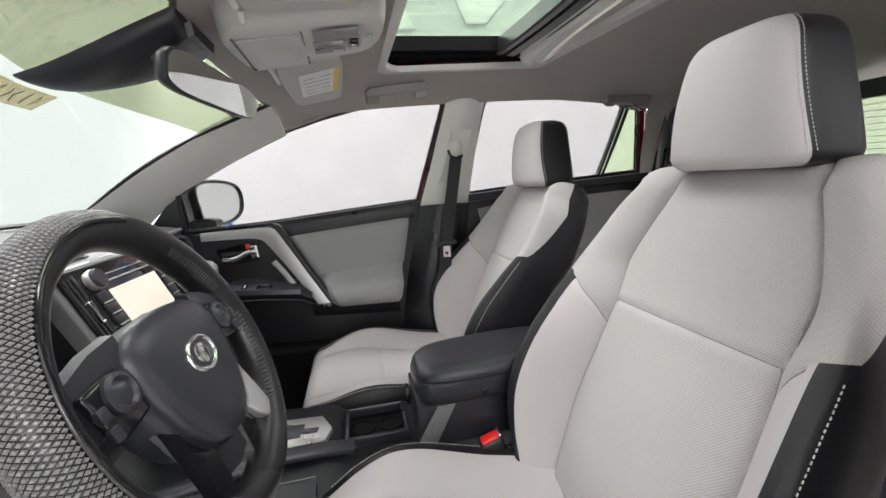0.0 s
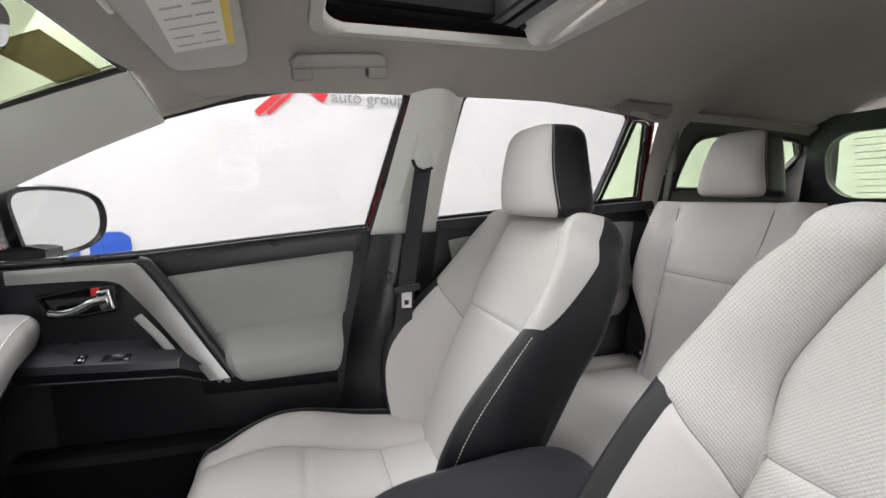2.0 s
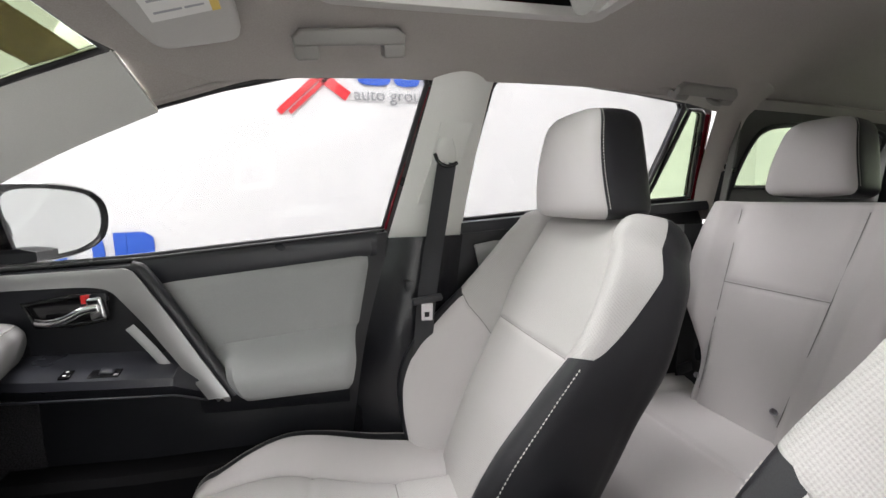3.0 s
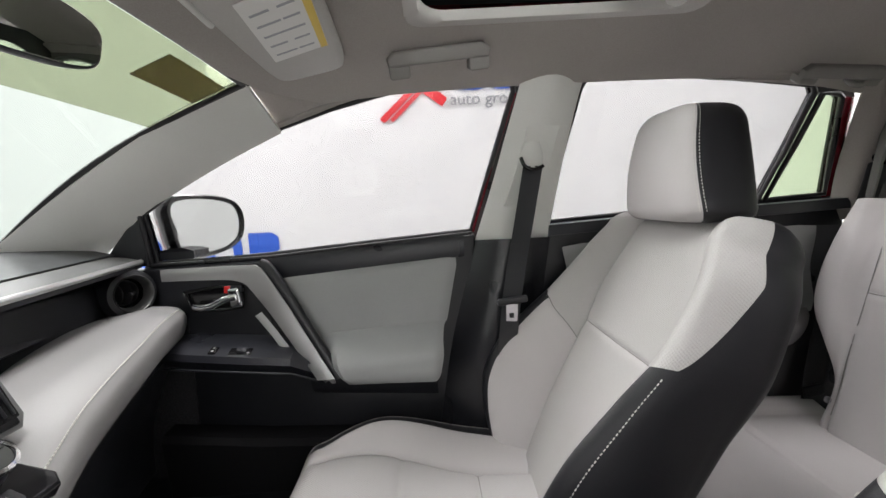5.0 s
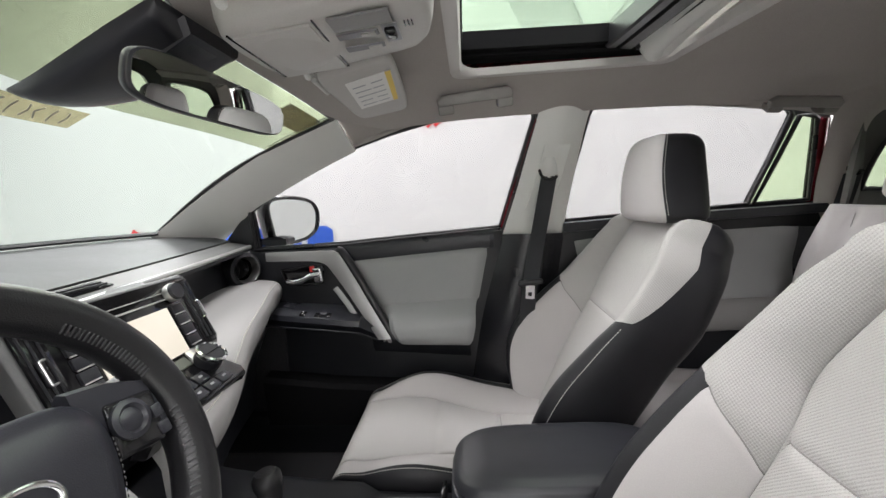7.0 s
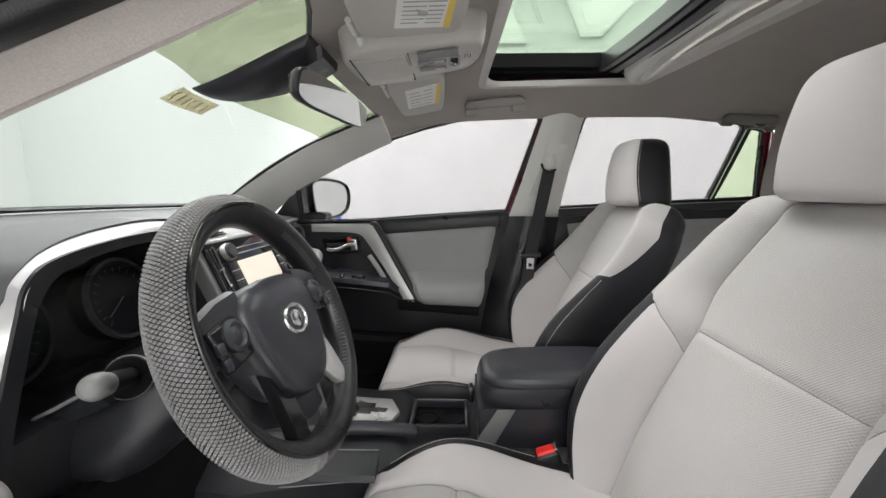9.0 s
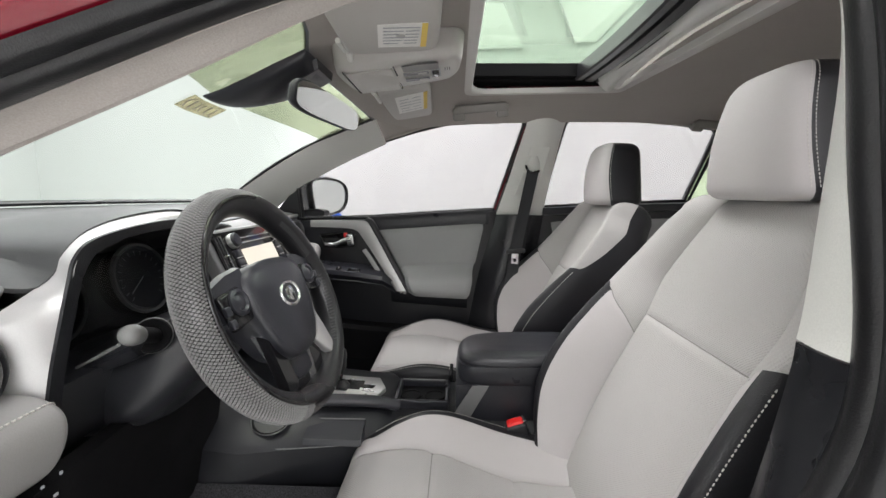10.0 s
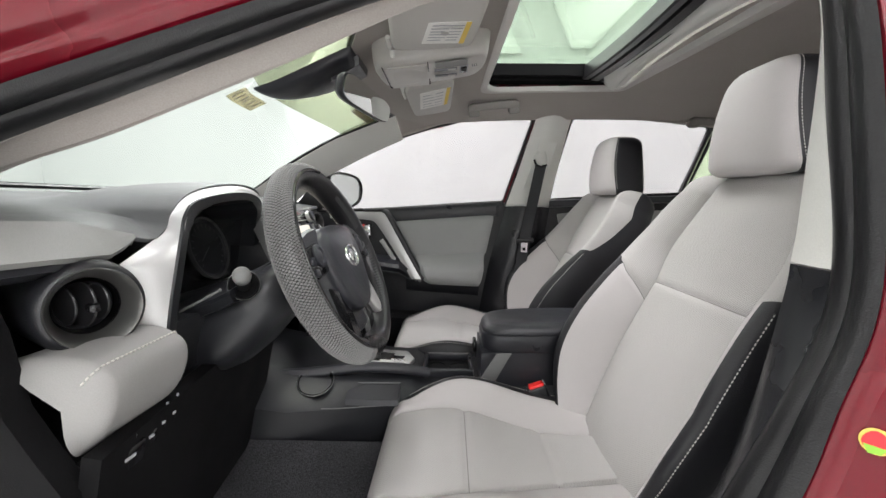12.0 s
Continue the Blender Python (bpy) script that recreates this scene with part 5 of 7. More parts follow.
grab_handle((0.100, 1.372, 1.394), (0.256, 1.380, 1.410), (0.098, 1.354, 1.440))
rear_handle = grab_handle((0.955, 1.430, 1.378), (1.105, 1.437, 1.372), (0.955, 1.405, 1.412))
part("coat_hook", tube(spline([(1.08, 1.44, 1.38), (1.075, 1.42, 1.363), (1.09, 1.415, 1.36), (1.10, 1.43, 1.373)], 10), 0.006), M_HANDLE, rear_handle)


def door_mirror():
    m = thing("door_mirror", (-0.55, 1.70, 1.03), "black framed passenger door mirror outside the window", "wing mirror")
    c, ax, nf = V((-0.493, 1.742, 1.112)), V((0.485, 0.874, 0.0)), V((0.874, -0.485, 0.0))
    pts = [(-0.098, 0.0), (-0.104, 0.05), (-0.085, 0.074), (-0.02, 0.080), (0.06, 0.070), (0.097, 0.045), (0.106, 0.0), (0.090, -0.045), (0.04, -0.072), (-0.04, -0.080), (-0.082, -0.066)]
    ring = [(p.x, p.y) for p in spline([(a, b, 0) for a, b in pts], 48, True)]

    def loop(s, d, dx=0.0):
        return [c + ax * (a * s + dx) + V((0, 0, b * s)) + nf * d for a, b in ring]

    part("housing", loft([loop(0.90, -0.004), loop(0.98, 0.012), loop(1.07, 0.014), loop(1.13, 0.002), loop(1.14, -0.02), loop(1.02, -0.06), loop(0.75, -0.10), loop(0.3, -0.125)], angle=60), M_GLOSS, m, "glossy dark mirror housing")
    part("mirror_glass", sheet(loop(0.955, 0.004), nf * 0.002), M_MIRROR, m, "silvered mirror glass")
    part("foot", loft([[c + V((-0.02 + dx, y - c.y, dz - 0.07)) for dx, dz in ((-0.06, 0.012), (0.0, 0.018), (0.03, 0.008), (0.03, -0.01), (0.0, -0.02), (-0.06, -0.012))] for y in (1.645, 1.67, 1.72)], angle=40), M_BLACK, m)


door_mirror()

# ---------------------------------------------------------------- dashboard
M_DASH = material("dark_grey_dash_vinyl", (0.058, 0.061, 0.062), 0.45, grain=0.12, grain_size=600, stain=0.06, bump=0.4)
M_VENTRING = material("dark_satin_vent_metal", (0.19, 0.19, 0.185), 0.30, metal=0.85, grain=0.03, grain_size=900, stain=0.05)
M_LIP = material("grey_soft_lip_vinyl", (0.21, 0.212, 0.205), 0.5, grain=0.06, grain_size=600, stain=0.05, bump=0.3)
M_DASHFACE = material("grey_dash_facing", (0.13, 0.133, 0.13), 0.5, grain=0.06, grain_size=600, stain=0.05, bump=0.3)


def lip_x(y):
    return lerp_table([(0.0, -0.43), (0.30, -0.435), (0.70, -0.47), (0.86, -0.50), (1.2, -0.535), (1.58, -0.582)], y)


def lip_z(y):
    return lerp_table([(0.0, 1.035), (0.3, 1.03), (0.7, 1.035), (0.86, 1.03), (1.58, 1.042)], y)


def dashboard():
    dash = thing("dashboard", (-0.7, 0.85, 0.30), "dark dashboard with pale padded lower band", "dashboard")

    def top(u, v):
        y = 0.12 + 1.48 * u
        s = (y - 0.86) / 0.72
        xl, zl = lip_x(y) - 0.075, lip_z(y) + 0.012
        far = -1.03 + 0.15 * s * s
        x = xl + (far - xl) * v
        crown = 0.014 * math.sin(math.pi * v)
        return V((x, y, zl + (1.083 - zl) * v + crown * 0.6))

    part("top_pad", thick(grid(top, 48, 20), 0.03), M_DASH, dash, "dark grey grained top pad")

    def face(u, v):
        y = 0.70 + 0.885 * u
        xl, zl = lip_x(y), lip_z(y)
        return V((xl - 0.072 * (1 - v), y, zl - 0.004 + 0.012 * (1 - v) + 0.002 * math.sin(math.pi * v)))

    part("upper_facing", thick(grid(face, 40, 8), 0.012), M_DASHFACE, dash, "grey inclined facing strip")
    ys_ = [0.70 + 0.885 * k / 24 for k in range(25)]
    part("facing_edge", tube([(lip_x(y), y, lip_z(y) - 0.008) for y in ys_], 0.006, 0.007, 8), M_SILVER, dash, "thin satin silver edge")
    # centre air slot in the facing
    for y0, y1 in ((0.70, 0.985),):
        slot = [V((lip_x(y) - 0.055, y, lip_z(y) + 0.010)) for y in (y0, (y0 + y1) / 2, y1)]
        slot2 = [V((lip_x(y) - 0.018, y, lip_z(y) + 0.004)) for y in (y0, (y0 + y1) / 2, y1)]
        bm = bmesh.new()
        a, b = [bm.verts.new(p) for p in slot], [bm.verts.new(p) for p in slot2]
        for i in range(2):
            bm.faces.new((a[i], a[i + 1], b[i + 1], b[i]))
        part("air_slot", thick(bm, 0.004), M_GLOSS, dash)
        part("slot_louvre", join(*[rbox(0.004, y1 - y0 - 0.02, 0.004, 0.001, 1, pose(lip_x(0.85) - 0.03 - 0.012 * k, (y0 + y1) / 2, lip_z(0.85) + 0.009 + 0.002 * k, 0, 0, 3)) for k in range(2)]), M_BLACKSOFT, dash)
    # dark recess above the padded band
    def recess(u, v):
        y = 0.98 + 0.60 * u
        xl, zl = lip_x(y), lip_z(y) - 0.012
        prof = [(0.004, 0), (-0.06, -0.004), (-0.10, -0.03), (-0.10, -0.075), (-0.075, -0.112)]
        f = v * 4
        j = min(int(f), 3)
        t = f - j
        return V((xl + prof[j][0] + (prof[j + 1][0] - prof[j][0]) * t, y, zl + prof[j][1] + (prof[j + 1][1] - prof[j][1]) * t))

    part("shelf_recess", thick(grid(recess, 24, 16), 0.01), M_BLACK, dash)

    # pale padded band from the door to the centre stack
    def band(y0, y1, edge, deep, ztop, name, n=40):
        def fn(u, v):
            y = y0 + (y1 - y0) * u
            xe, zt, dp = lerp_table(edge, y), lerp_table(ztop, y), lerp_table(deep, y)
            prof = [(-dp, 0.0), (-dp * 0.6, 0.006), (-0.03, 0.002), (-0.006, -0.012), (0.0, -0.032), (-0.006, -0.058), (-0.022, -0.085), (-0.05, -0.108)]
            f = v * 7
            j = min(int(f), 6)
            t = f - j
            p = [prof[max(0, min(7, j + d))] for d in (-1, 0, 1, 2)]
            c = [0.5 * (2 * p[1][k] + (p[2][k] - p[0][k]) * t + (2 * p[0][k] - 5 * p[1][k] + 4 * p[2][k] - p[3][k]) * t * t + (3 * p[1][k] - p[0][k] - 3 * p[2][k] + p[3][k]) * t ** 3) for k in (0, 1)]
            e = min(u, 1 - u) * (y1 - y0)
            g = math.sqrt(max(0.0, 1 - max(0.0, 1 - e / 0.022) ** 2))
            return V((xe - 0.045 + (c[0] + 0.045) * g, y, zt - 0.045 + (c[1] + 0.045) * g))

        b = part(name, thick(grid(fn, n, 42), 0.015), M_PAD, dash, "pale padded vinyl band with a stitched seam")
        part("stitching", stitches([fn(k / 80, 0.36) + V((0, 0, 0.0005)) for k in range(3, 78)], (0.3, 0, 0.6), 0.006, 0.0044, 0.0011), M_STITCH, b)

    band(0.76, 1.585, [(0.76, -0.250), (0.85, -0.260), (0.95, -0.285), (1.1, -0.335), (1.3, -0.396), (1.45, -0.445), (1.585, -0.480)],
         [(0.76, 0.08), (0.95, 0.13), (1.1, 0.18), (1.3, 0.20), (1.585, 0.16)], [(0.76, 0.855), (0.93, 0.862), (1.1, 0.898), (1.35, 0.915), (1.585, 0.918)], "passenger_band", 96)
    band(0.138, 0.285, [(0.138, -0.340), (0.285, -0.332)], [(0.138, 0.12), (0.285, 0.10)], [(0.138, 0.893), (0.285, 0.897)], "driver_band", 60)
    # lower black panels
    def lower(u, v):
        y = 0.98 + 0.60 * u
        xe, zt = lerp_table([(0.98, -0.36), (1.3, -0.475), (1.585, -0.535)], y), lerp_table([(0.98, 0.775), (1.585, 0.815)], y)
        return V((xe - 0.10 * v - 0.03 * math.sin(math.pi * v), y, zt + (0.47 - zt) * v))

    part("glovebox", thick(grid(lower, 20, 14), 0.02), M_BLACK, dash, "black glovebox lid")

    def knee(u, v):
        y = 0.135 + 0.565 * u
        return V((-0.365 - 0.05 * u - 0.06 * v, y, 0.80 - 0.30 * v))

    part("knee_panel", thick(grid(knee, 20, 12), 0.02), M_MATTE, dash, "black knee panel with small switches")
    part("dash_end", loft([[V(p) for p in ((-0.368, y, 0.76), (-0.395, y, 0.80), (-0.425, y, 0.85), (-0.44, y, 0.93), (-0.48, y, 1.03), (-0.85, y, 1.07), (-0.9, y, 0.4), (-0.42, y, 0.42))] for y in (0.118, 0.148)], angle=30), M_MATTE, dash)
    for k, (y, z, w) in enumerate(((0.184, 0.786, 0.05), (0.223, 0.789, 0.026), (0.248, 0.793, 0.018), (0.272, 0.794, 0.018))):
        s = part("dash_switch", rbox(0.014, w, 0.03 if k == 0 else 0.02, 0.003, 2, pose(-0.356 - 0.08 * (y - 0.1), y, z - 0.02, 0, 12, -5)), M_GLOSS, dash)
        part("switch_mark", rbox(0.002, w * 0.3, 0.004, 0.0005, 1, pose(-0.347 - 0.08 * (y - 0.1), y, z - 0.018, 0, 12, -5)), M_SIGNGREY, s)
        part("switch_mark", rbox(0.002, 0.0035, 0.005, 0.0005, 1, pose(-0.346 - 0.08 * (y - 0.1), y + 0.008, z + 0.004, 0, 12, -5)), M_SIGNGREY, s)
    # body between the facing and the stack, left of it the cluster hood
    part("core", join(rbox(0.30, 0.36, 0.34, 0.02, 2, pose(-0.64, 0.86, 0.86)), rbox(0.36, 1.44, 0.40, 0.03, 2, pose(-0.80, 0.86, 0.80))), M_BLACK, dash)

    def vent(c, r, aim, label, depth=0.06, ring=1.14):
        m = frame_axes(c, V(aim).cross(V((0, 0, 1))), V((0, 0, 1)))
        if m.col[2].to_3d().dot(V(aim)) < 0:
            m = m @ pose(0, 0, 0, 180)
        v = part("air_vent", lathe([(r * 1.47, -depth), (r * 1.49, -0.5 * depth), (r * 1.49, -0.030), (r * 1.46, -0.015), (r * 1.38, -0.004), (r * (ring + 0.03), -0.001), (r * (ring - 0.03), 0.0)], m), M_BLACK, dash, label)
        part("vent_ring", lathe([(r * ring, 0.000), (r * (ring - 0.03), 0.004), (r * (ring - 0.09), 0.001), (r * 1.0, -0.012), (r * 0.88, -0.026)], m), M_VENTRING, v, "dark satin vent ring")
        part("vent_bowl", lathe([(r * 0.885, -0.024), (r * 0.82, -0.06), (0.001, -0.064)], m), M_GLOSS, v)
        part("vent_collar", lathe([(r * 0.80, -0.044), (r * 0.76, -0.034), (r * 0.68, -0.044)], m), M_BLACKSOFT, v)
        for k, hw in ((-0.42, 0.60), (0.0, 0.74), (0.42, 0.60)):
            blade = [(0.030 * math.cos(2 * math.pi * q / 20) * hw, r * hw * math.sin(2 * math.pi * q / 20)) for q in range(20)]
            part("vent_blade", prism(blade, m @ pose(k * r, 0, -0.040, 0, 66, 0), 0.003, 0.001, 1), M_RUBBER, v)
        part("vent_tab", rbox(0.012, 0.010, 0.016, 0.003, 2, m @ pose(0.0, 0.0, -0.008)), M_GLOSS, v)

    vent(V((-0.397, 0.204, 0.940)), 0.0385, (0.86, -0.50, 0.08), "black round driver air vent", 0.15, 1.25)
    vent(V((-0.565, 1.522, 0.966)), 0.040, (0.9, -0.42, 0.02), "black round passenger air vent")
    # grey lip over the driver vent, ending in a point
    spots = [(-0.478, 0.085, 1.046, -0.412, 1.006), (-0.470, 0.17, 1.043, -0.411, 1.002), (-0.458, 0.245, 1.039, -0.408, 0.998), (-0.438, 0.268, 1.030, -0.407, 1.006), (-0.412, 0.285, 1.019, -0.406, 1.016)]
    part("vent_lip", loft([[V((xr, y, zr)), V((xr + (xf - xr) * 0.7, y, zr + (zf - zr) * 0.72 + 0.004)), V((xf, y, zf)), V((xf - 0.004, y, zf - 0.006)), V((xr, y, zr - 0.014))] for xr, y, zr, xf, zf in spots], angle=30), M_LIP, dash, "grey vent lip")
    part("lip_underside", loft([[V((-0.420, y, 0.999 - d)), V((-0.418, y, 0.991 - d)), V((-0.445, y, 0.980 - d)), V((-0.50, y, 0.976 - d)), V((-0.50, y, 0.999 - d))] for y, d in ((0.085, 0.0), (0.17, 0.003), (0.245, 0.006))], angle=40), M_BLACKSOFT, dash)
    return dash


dash = dashboard()


def cluster():
    c = thing("instrument_cluster", (-0.45, 0.5, 0.9), "dark instrument cluster under a silver edged hood", "instrument cluster")
    rim = [(-0.405, 0.266, 0.870), (-0.406, 0.262, 0.935), (-0.408, 0.257, 0.984), (-0.406, 0.334, 1.018), (-0.404, 0.354, 1.048), (-0.403, 0.392, 1.074), (-0.403, 0.460, 1.089), (-0.403, 0.560, 1.095), (-0.41, 0.650, 1.081), (-0.43, 0.715, 1.040), (-0.445, 0.735, 0.970)]
    outer = spline(rim[:3], 12) + spline(rim[2:], 48)[1:]
    inner = spline([(-0.372, 0.278, 0.866), (-0.372, 0.290, 0.915), (-0.372, 0.305, 0.962), (-0.372, 0.323, 1.015), (-0.373, 0.337, 1.046), (-0.375, 0.370, 1.066), (-0.378, 0.455, 1.079), (-0.385, 0.557, 1.081), (-0.400, 0.640, 1.064), (-0.428, 0.692, 1.022), (-0.443, 0.712, 0.965)], 60)
    bm = grid(lambda u, v: outer[round(u * 60)].lerp(inner[round(u * 60)], v) + V((0.004 * math.sin(math.pi * v), 0, 0)), 60, 6)
    part("silver_surround", thick(bm, 0.006), M_SURROUND, c, "satin silver hood surround")
    tops = [(p.y, p.z) for p in outer[18:]]
    front = [(0.085, -0.478), (0.17, -0.470), (0.245, -0.458), (0.268, -0.442), (0.290, -0.418), (0.334, -0.402), (0.46, -0.400), (0.56, -0.400), (0.65, -0.407), (0.73, -0.44)]

    def skin(u, v):
        y = 0.088 + 0.627 * u
        x0 = lerp_table(front, y)
        x = x0 + (-0.80 - x0) * v ** 1.3
        xl, zl = lip_x(y) - 0.075, lip_z(y) + 0.012
        k = max(0.0, (xl - x) / (xl + 1.0))
        pad = zl + (1.083 - zl) * k + 0.008 * math.sin(math.pi * min(1, k)) + 0.007 * (1 - 2 * v * v)
        pad -= 2.6 * max(0.0, x - xl + 0.02) ** 2
        swell = lerp_table([(0.25, 0.93)] + tops, y) + 0.002 + 0.07 * (x0 - x) - 0.55 * (x0 - x) ** 2 if y > 0.25 else 0.0
        d = pad - swell
        return V((x, y, 0.5 * (pad + swell + math.sqrt(d * d + 0.00012))))

    part("hood", thick(finish(grid(skin, 110, 40), 60), 0.006), M_DASH, c, "dark grey grained hood flowing into the pad")
    lip = [p + V((-0.004, 0.020 if p.y < 0.4 else 0.008 if p.y < 0.6 else -0.012, -0.012 if p.z > 1.03 else -0.004)) for p in inner]
    deep = [V((-0.50, 0.5 + (p.y - 0.5) * 0.86, 0.985 + (p.z - 0.985) * 0.82)) for p in lip]
    bm = grid(lambda u, v: inner[round(u * 60)].lerp(lip[round(u * 60)], v * 5) if v < 0.21 else lip[round(u * 60)].lerp(deep[round(u * 60)], (v - 0.2) / 0.8), 60, 10)
    part("hood_lining", thick(bm, 0.004), M_BLACK, c)
    tilt = frame_axes((-0.497, 0.50, 0.965), (0, 1, 0), (-0.25, 0, 1))
    part("dial_panel", rbox(0.31, 0.15, 0.01, 0.01, 2, tilt @ pose(0.01, -0.015, -0.012)), M_GLOSS, c)
    for y in (-0.095, 0.095):
        g = part("gauge", lathe([(0.066, 0.0), (0.066, 0.006), (0.060, 0.008), (0.056, 0.003), (0.001, 0.003)], tilt @ pose(y, 0.0, 0)), M_BLACKSOFT, c)
        part("gauge_ring", lathe([(0.068, 0.004), (0.066, 0.010), (0.061, 0.009)], tilt @ pose(y, 0, 0)), M_DASHFACE, g)
        part("gauge_ticks", join(*[rbox(0.0012, 0.008, 0.001, 0.0003, 1, tilt @ pose(y, 0, 0.0045, 0, 0, 225 - 270 * k / 16) @ pose(0.048, 0, 0, 0, 0, 90)) for k in range(17)]), M_INK, g)
        part("needle", rbox(0.045, 0.002, 0.001, 0.0004, 1, tilt @ pose(y, 0, 0.006, 0, 0, 215) @ pose(0.02, 0, 0)), M_INK, g)
    lens = part("lens", finish(grid(lambda u, v: V((-0.462 + 0.02 * v, 0.375 + 0.27 * u, 0.90 + 0.125 * v)), 8, 6)), G_CLEAR, c, "dark clear lens")
    lens.visible_shadow = False
    part("lower_shelf", loft([[V((-0.375, y, 0.892)), V((-0.50, y, 0.885)), V((-0.50, y, 0.80)), V((-0.395, y, 0.80))] for y in (0.30, 0.45, 0.62, 0.70)], angle=30), M_BLACK, c)
    part("shelf_edge", tube([(-0.398, 0.352, 0.896), (-0.362, 0.345, 0.914), (-0.325, 0.338, 0.934)], 0.0022), M_DASHFACE, c, "thin silver edge")


cluster()


def centre_stack():
    s = thing("centre_stack", (-0.4, 0.86, 0.86), "dashboard centre stack with beige screen and climate knobs", "infotainment unit")
    lean = frame_axes((-0.393, 0.860, 0.972), (0, 1, 0), (-0.40, 0, 0.915))      # x to the passenger, y up the face, z to the cabin
    part("bezel", prism([(-0.172, -0.075), (0.168, -0.075), (0.178, -0.06), (0.172, 0.072), (0.162, 0.08), (-0.165, 0.08), (-0.176, 0.068)], lean @ pose(0, 0, -0.03), 0.028, 0.006, 3), M_DASHFACE, s, "dark silver bezel")
    part("facia", rbox(0.325, 0.142, 0.006, 0.004, 2, lean @ pose(0, 0.002, 0.0)), M_GLOSS, s, "gloss black facia")
    part("screen", rbox(0.160, 0.086, 0.003, 0.002, 2, lean @ pose(0.0, -0.018, 0.005)), M_SCREEN, s, "beige glowing touch screen")
    part("disc_slot", join(rbox(0.19, 0.003, 0.002, 0.001, 1, lean @ pose(0, 0.040, 0.004)), rbox(0.19, 0.0015, 0.002, 0.0005, 1, lean @ pose(0, 0.052, 0.004))), M_SILVER, s, "silver edged disc slot")
    for sx in (-1, 1):
        k = part("tuning_knob", lathe([(0.0165, 0), (0.0165, 0.016), (0.0145, 0.019), (0.0, 0.019)], lean @ pose(sx * 0.105, 0.047, 0.003), 28), M_BLACKSOFT, s)
        part("knob_ring", lathe([(0.017, 0.002), (0.0178, 0.010), (0.0168, 0.013)], lean @ pose(sx * 0.105, 0.047, 0.003), 28), M_SILVER, k)
        for r in range(4):
            part("side_button", rbox(0.028, 0.017, 0.006, 0.002, 2, lean @ pose(sx * 0.102, 0.017 - 0.021 * r, 0.005)), M_BLACKSOFT, s)
            part("button_edge", rbox(0.026, 0.002, 0.002, 0.0005, 1, lean @ pose(sx * 0.102, 0.0075 - 0.021 * r, 0.0075)), M_SILVER, s)
        v = part("stack_vent", rbox(0.036, 0.128, 0.006, 0.003, 2, lean @ pose(sx * 0.147, 0.003, 0.0015)), M_GLOSS, s)
        for r in range(3):
            part("vent_blade", rbox(0.003, 0.118, 0.012, 0.001, 1, lean @ pose(sx * 0.147 + (r - 1) * 0.010, 0.003, 0.001, 0, 20 * sx, 0)), M_BLACK, v)
        part("vent_tab", join(rbox(0.003, 0.034, 0.008, 0.001, 1, lean @ pose(sx * 0.154, 0.0, 0.010)), rbox(0.010, 0.003, 0.008, 0.001, 1, lean @ pose(sx * 0.150, 0.017, 0.010)), rbox(0.010, 0.003, 0.008, 0.001, 1, lean @ pose(sx * 0.150, -0.017, 0.010))), M_CHROME, v)
    # climate panel below, facing up
    flat = frame_axes((-0.325, 0.858, 0.888), (0, 1, 0), (-0.85, 0, 0.53))
    part("climate_panel", prism([(-0.118, -0.05), (0.118, -0.05), (0.128, -0.035), (0.105, 0.052), (-0.105, 0.052), (-0.128, -0.035)], flat @ pose(0, 0, -0.03), 0.03, 0.006, 3), M_GLOSS, s, "black climate panel")
    part("climate_display", rbox(0.12, 0.022, 0.003, 0.001, 1, flat @ pose(0, 0.033, 0.0012)), M_LCD, s, "dim grey display strip")
    for sx in (-1, 1):
        part("silver_ear", rbox(0.035, 0.04, 0.006, 0.003, 2, flat @ pose(sx * 0.083, 0.035, 0.001, 0, 0, -18 * sx)), M_SILVER, s)
        k = part("climate_knob", lathe([(0.024, 0), (0.024, 0.020), (0.022, 0.024), (0.0, 0.024)], flat @ pose(sx * 0.082, 0.012, 0.0), 32), M_BLACKSOFT, s)
        part("knob_ring", lathe([(0.0245, 0.016), (0.0275, 0.020), (0.0275, 0.025), (0.0235, 0.027), (0.0225, 0.0245)], flat @ pose(sx * 0.082, 0.012, 0.0), 36), M_CHROME, k, "chrome knob ring")
        part("knob_split", rbox(0.040, 0.0015, 0.002, 0.0004, 1, flat @ pose(sx * 0.082, 0.012, 0.0242)), M_GLOSS, k)
    for r in range(2):
        for q in range(5):
            x = -0.068 + 0.034 * q
            if r == 1 and abs(x) > 0.05:
                continue
            b = part("climate_button", rbox(0.030, 0.019, 0.006, 0.002, 2, flat @ pose(x, -0.032 + 0.023 * r, 0.002)), M_BLACKSOFT, s)
            part("button_mark", rbox(0.009, 0.004, 0.001, 0.0003, 1, flat @ pose(x, -0.031 + 0.023 * r, 0.0052)), M_SIGNGREY, b)


centre_stack()


# ---------------------------------------------------------------- steering wheel and column
WH_T = radians(23)
WH_C = V((-0.190, 0.486, 0.956))
WH_M = frame_axes(WH_C, (0.07, 1, 0), (-math.sin(WH_T), 0, math.cos(WH_T)))      # x to the passenger, y up the wheel, z to the driver


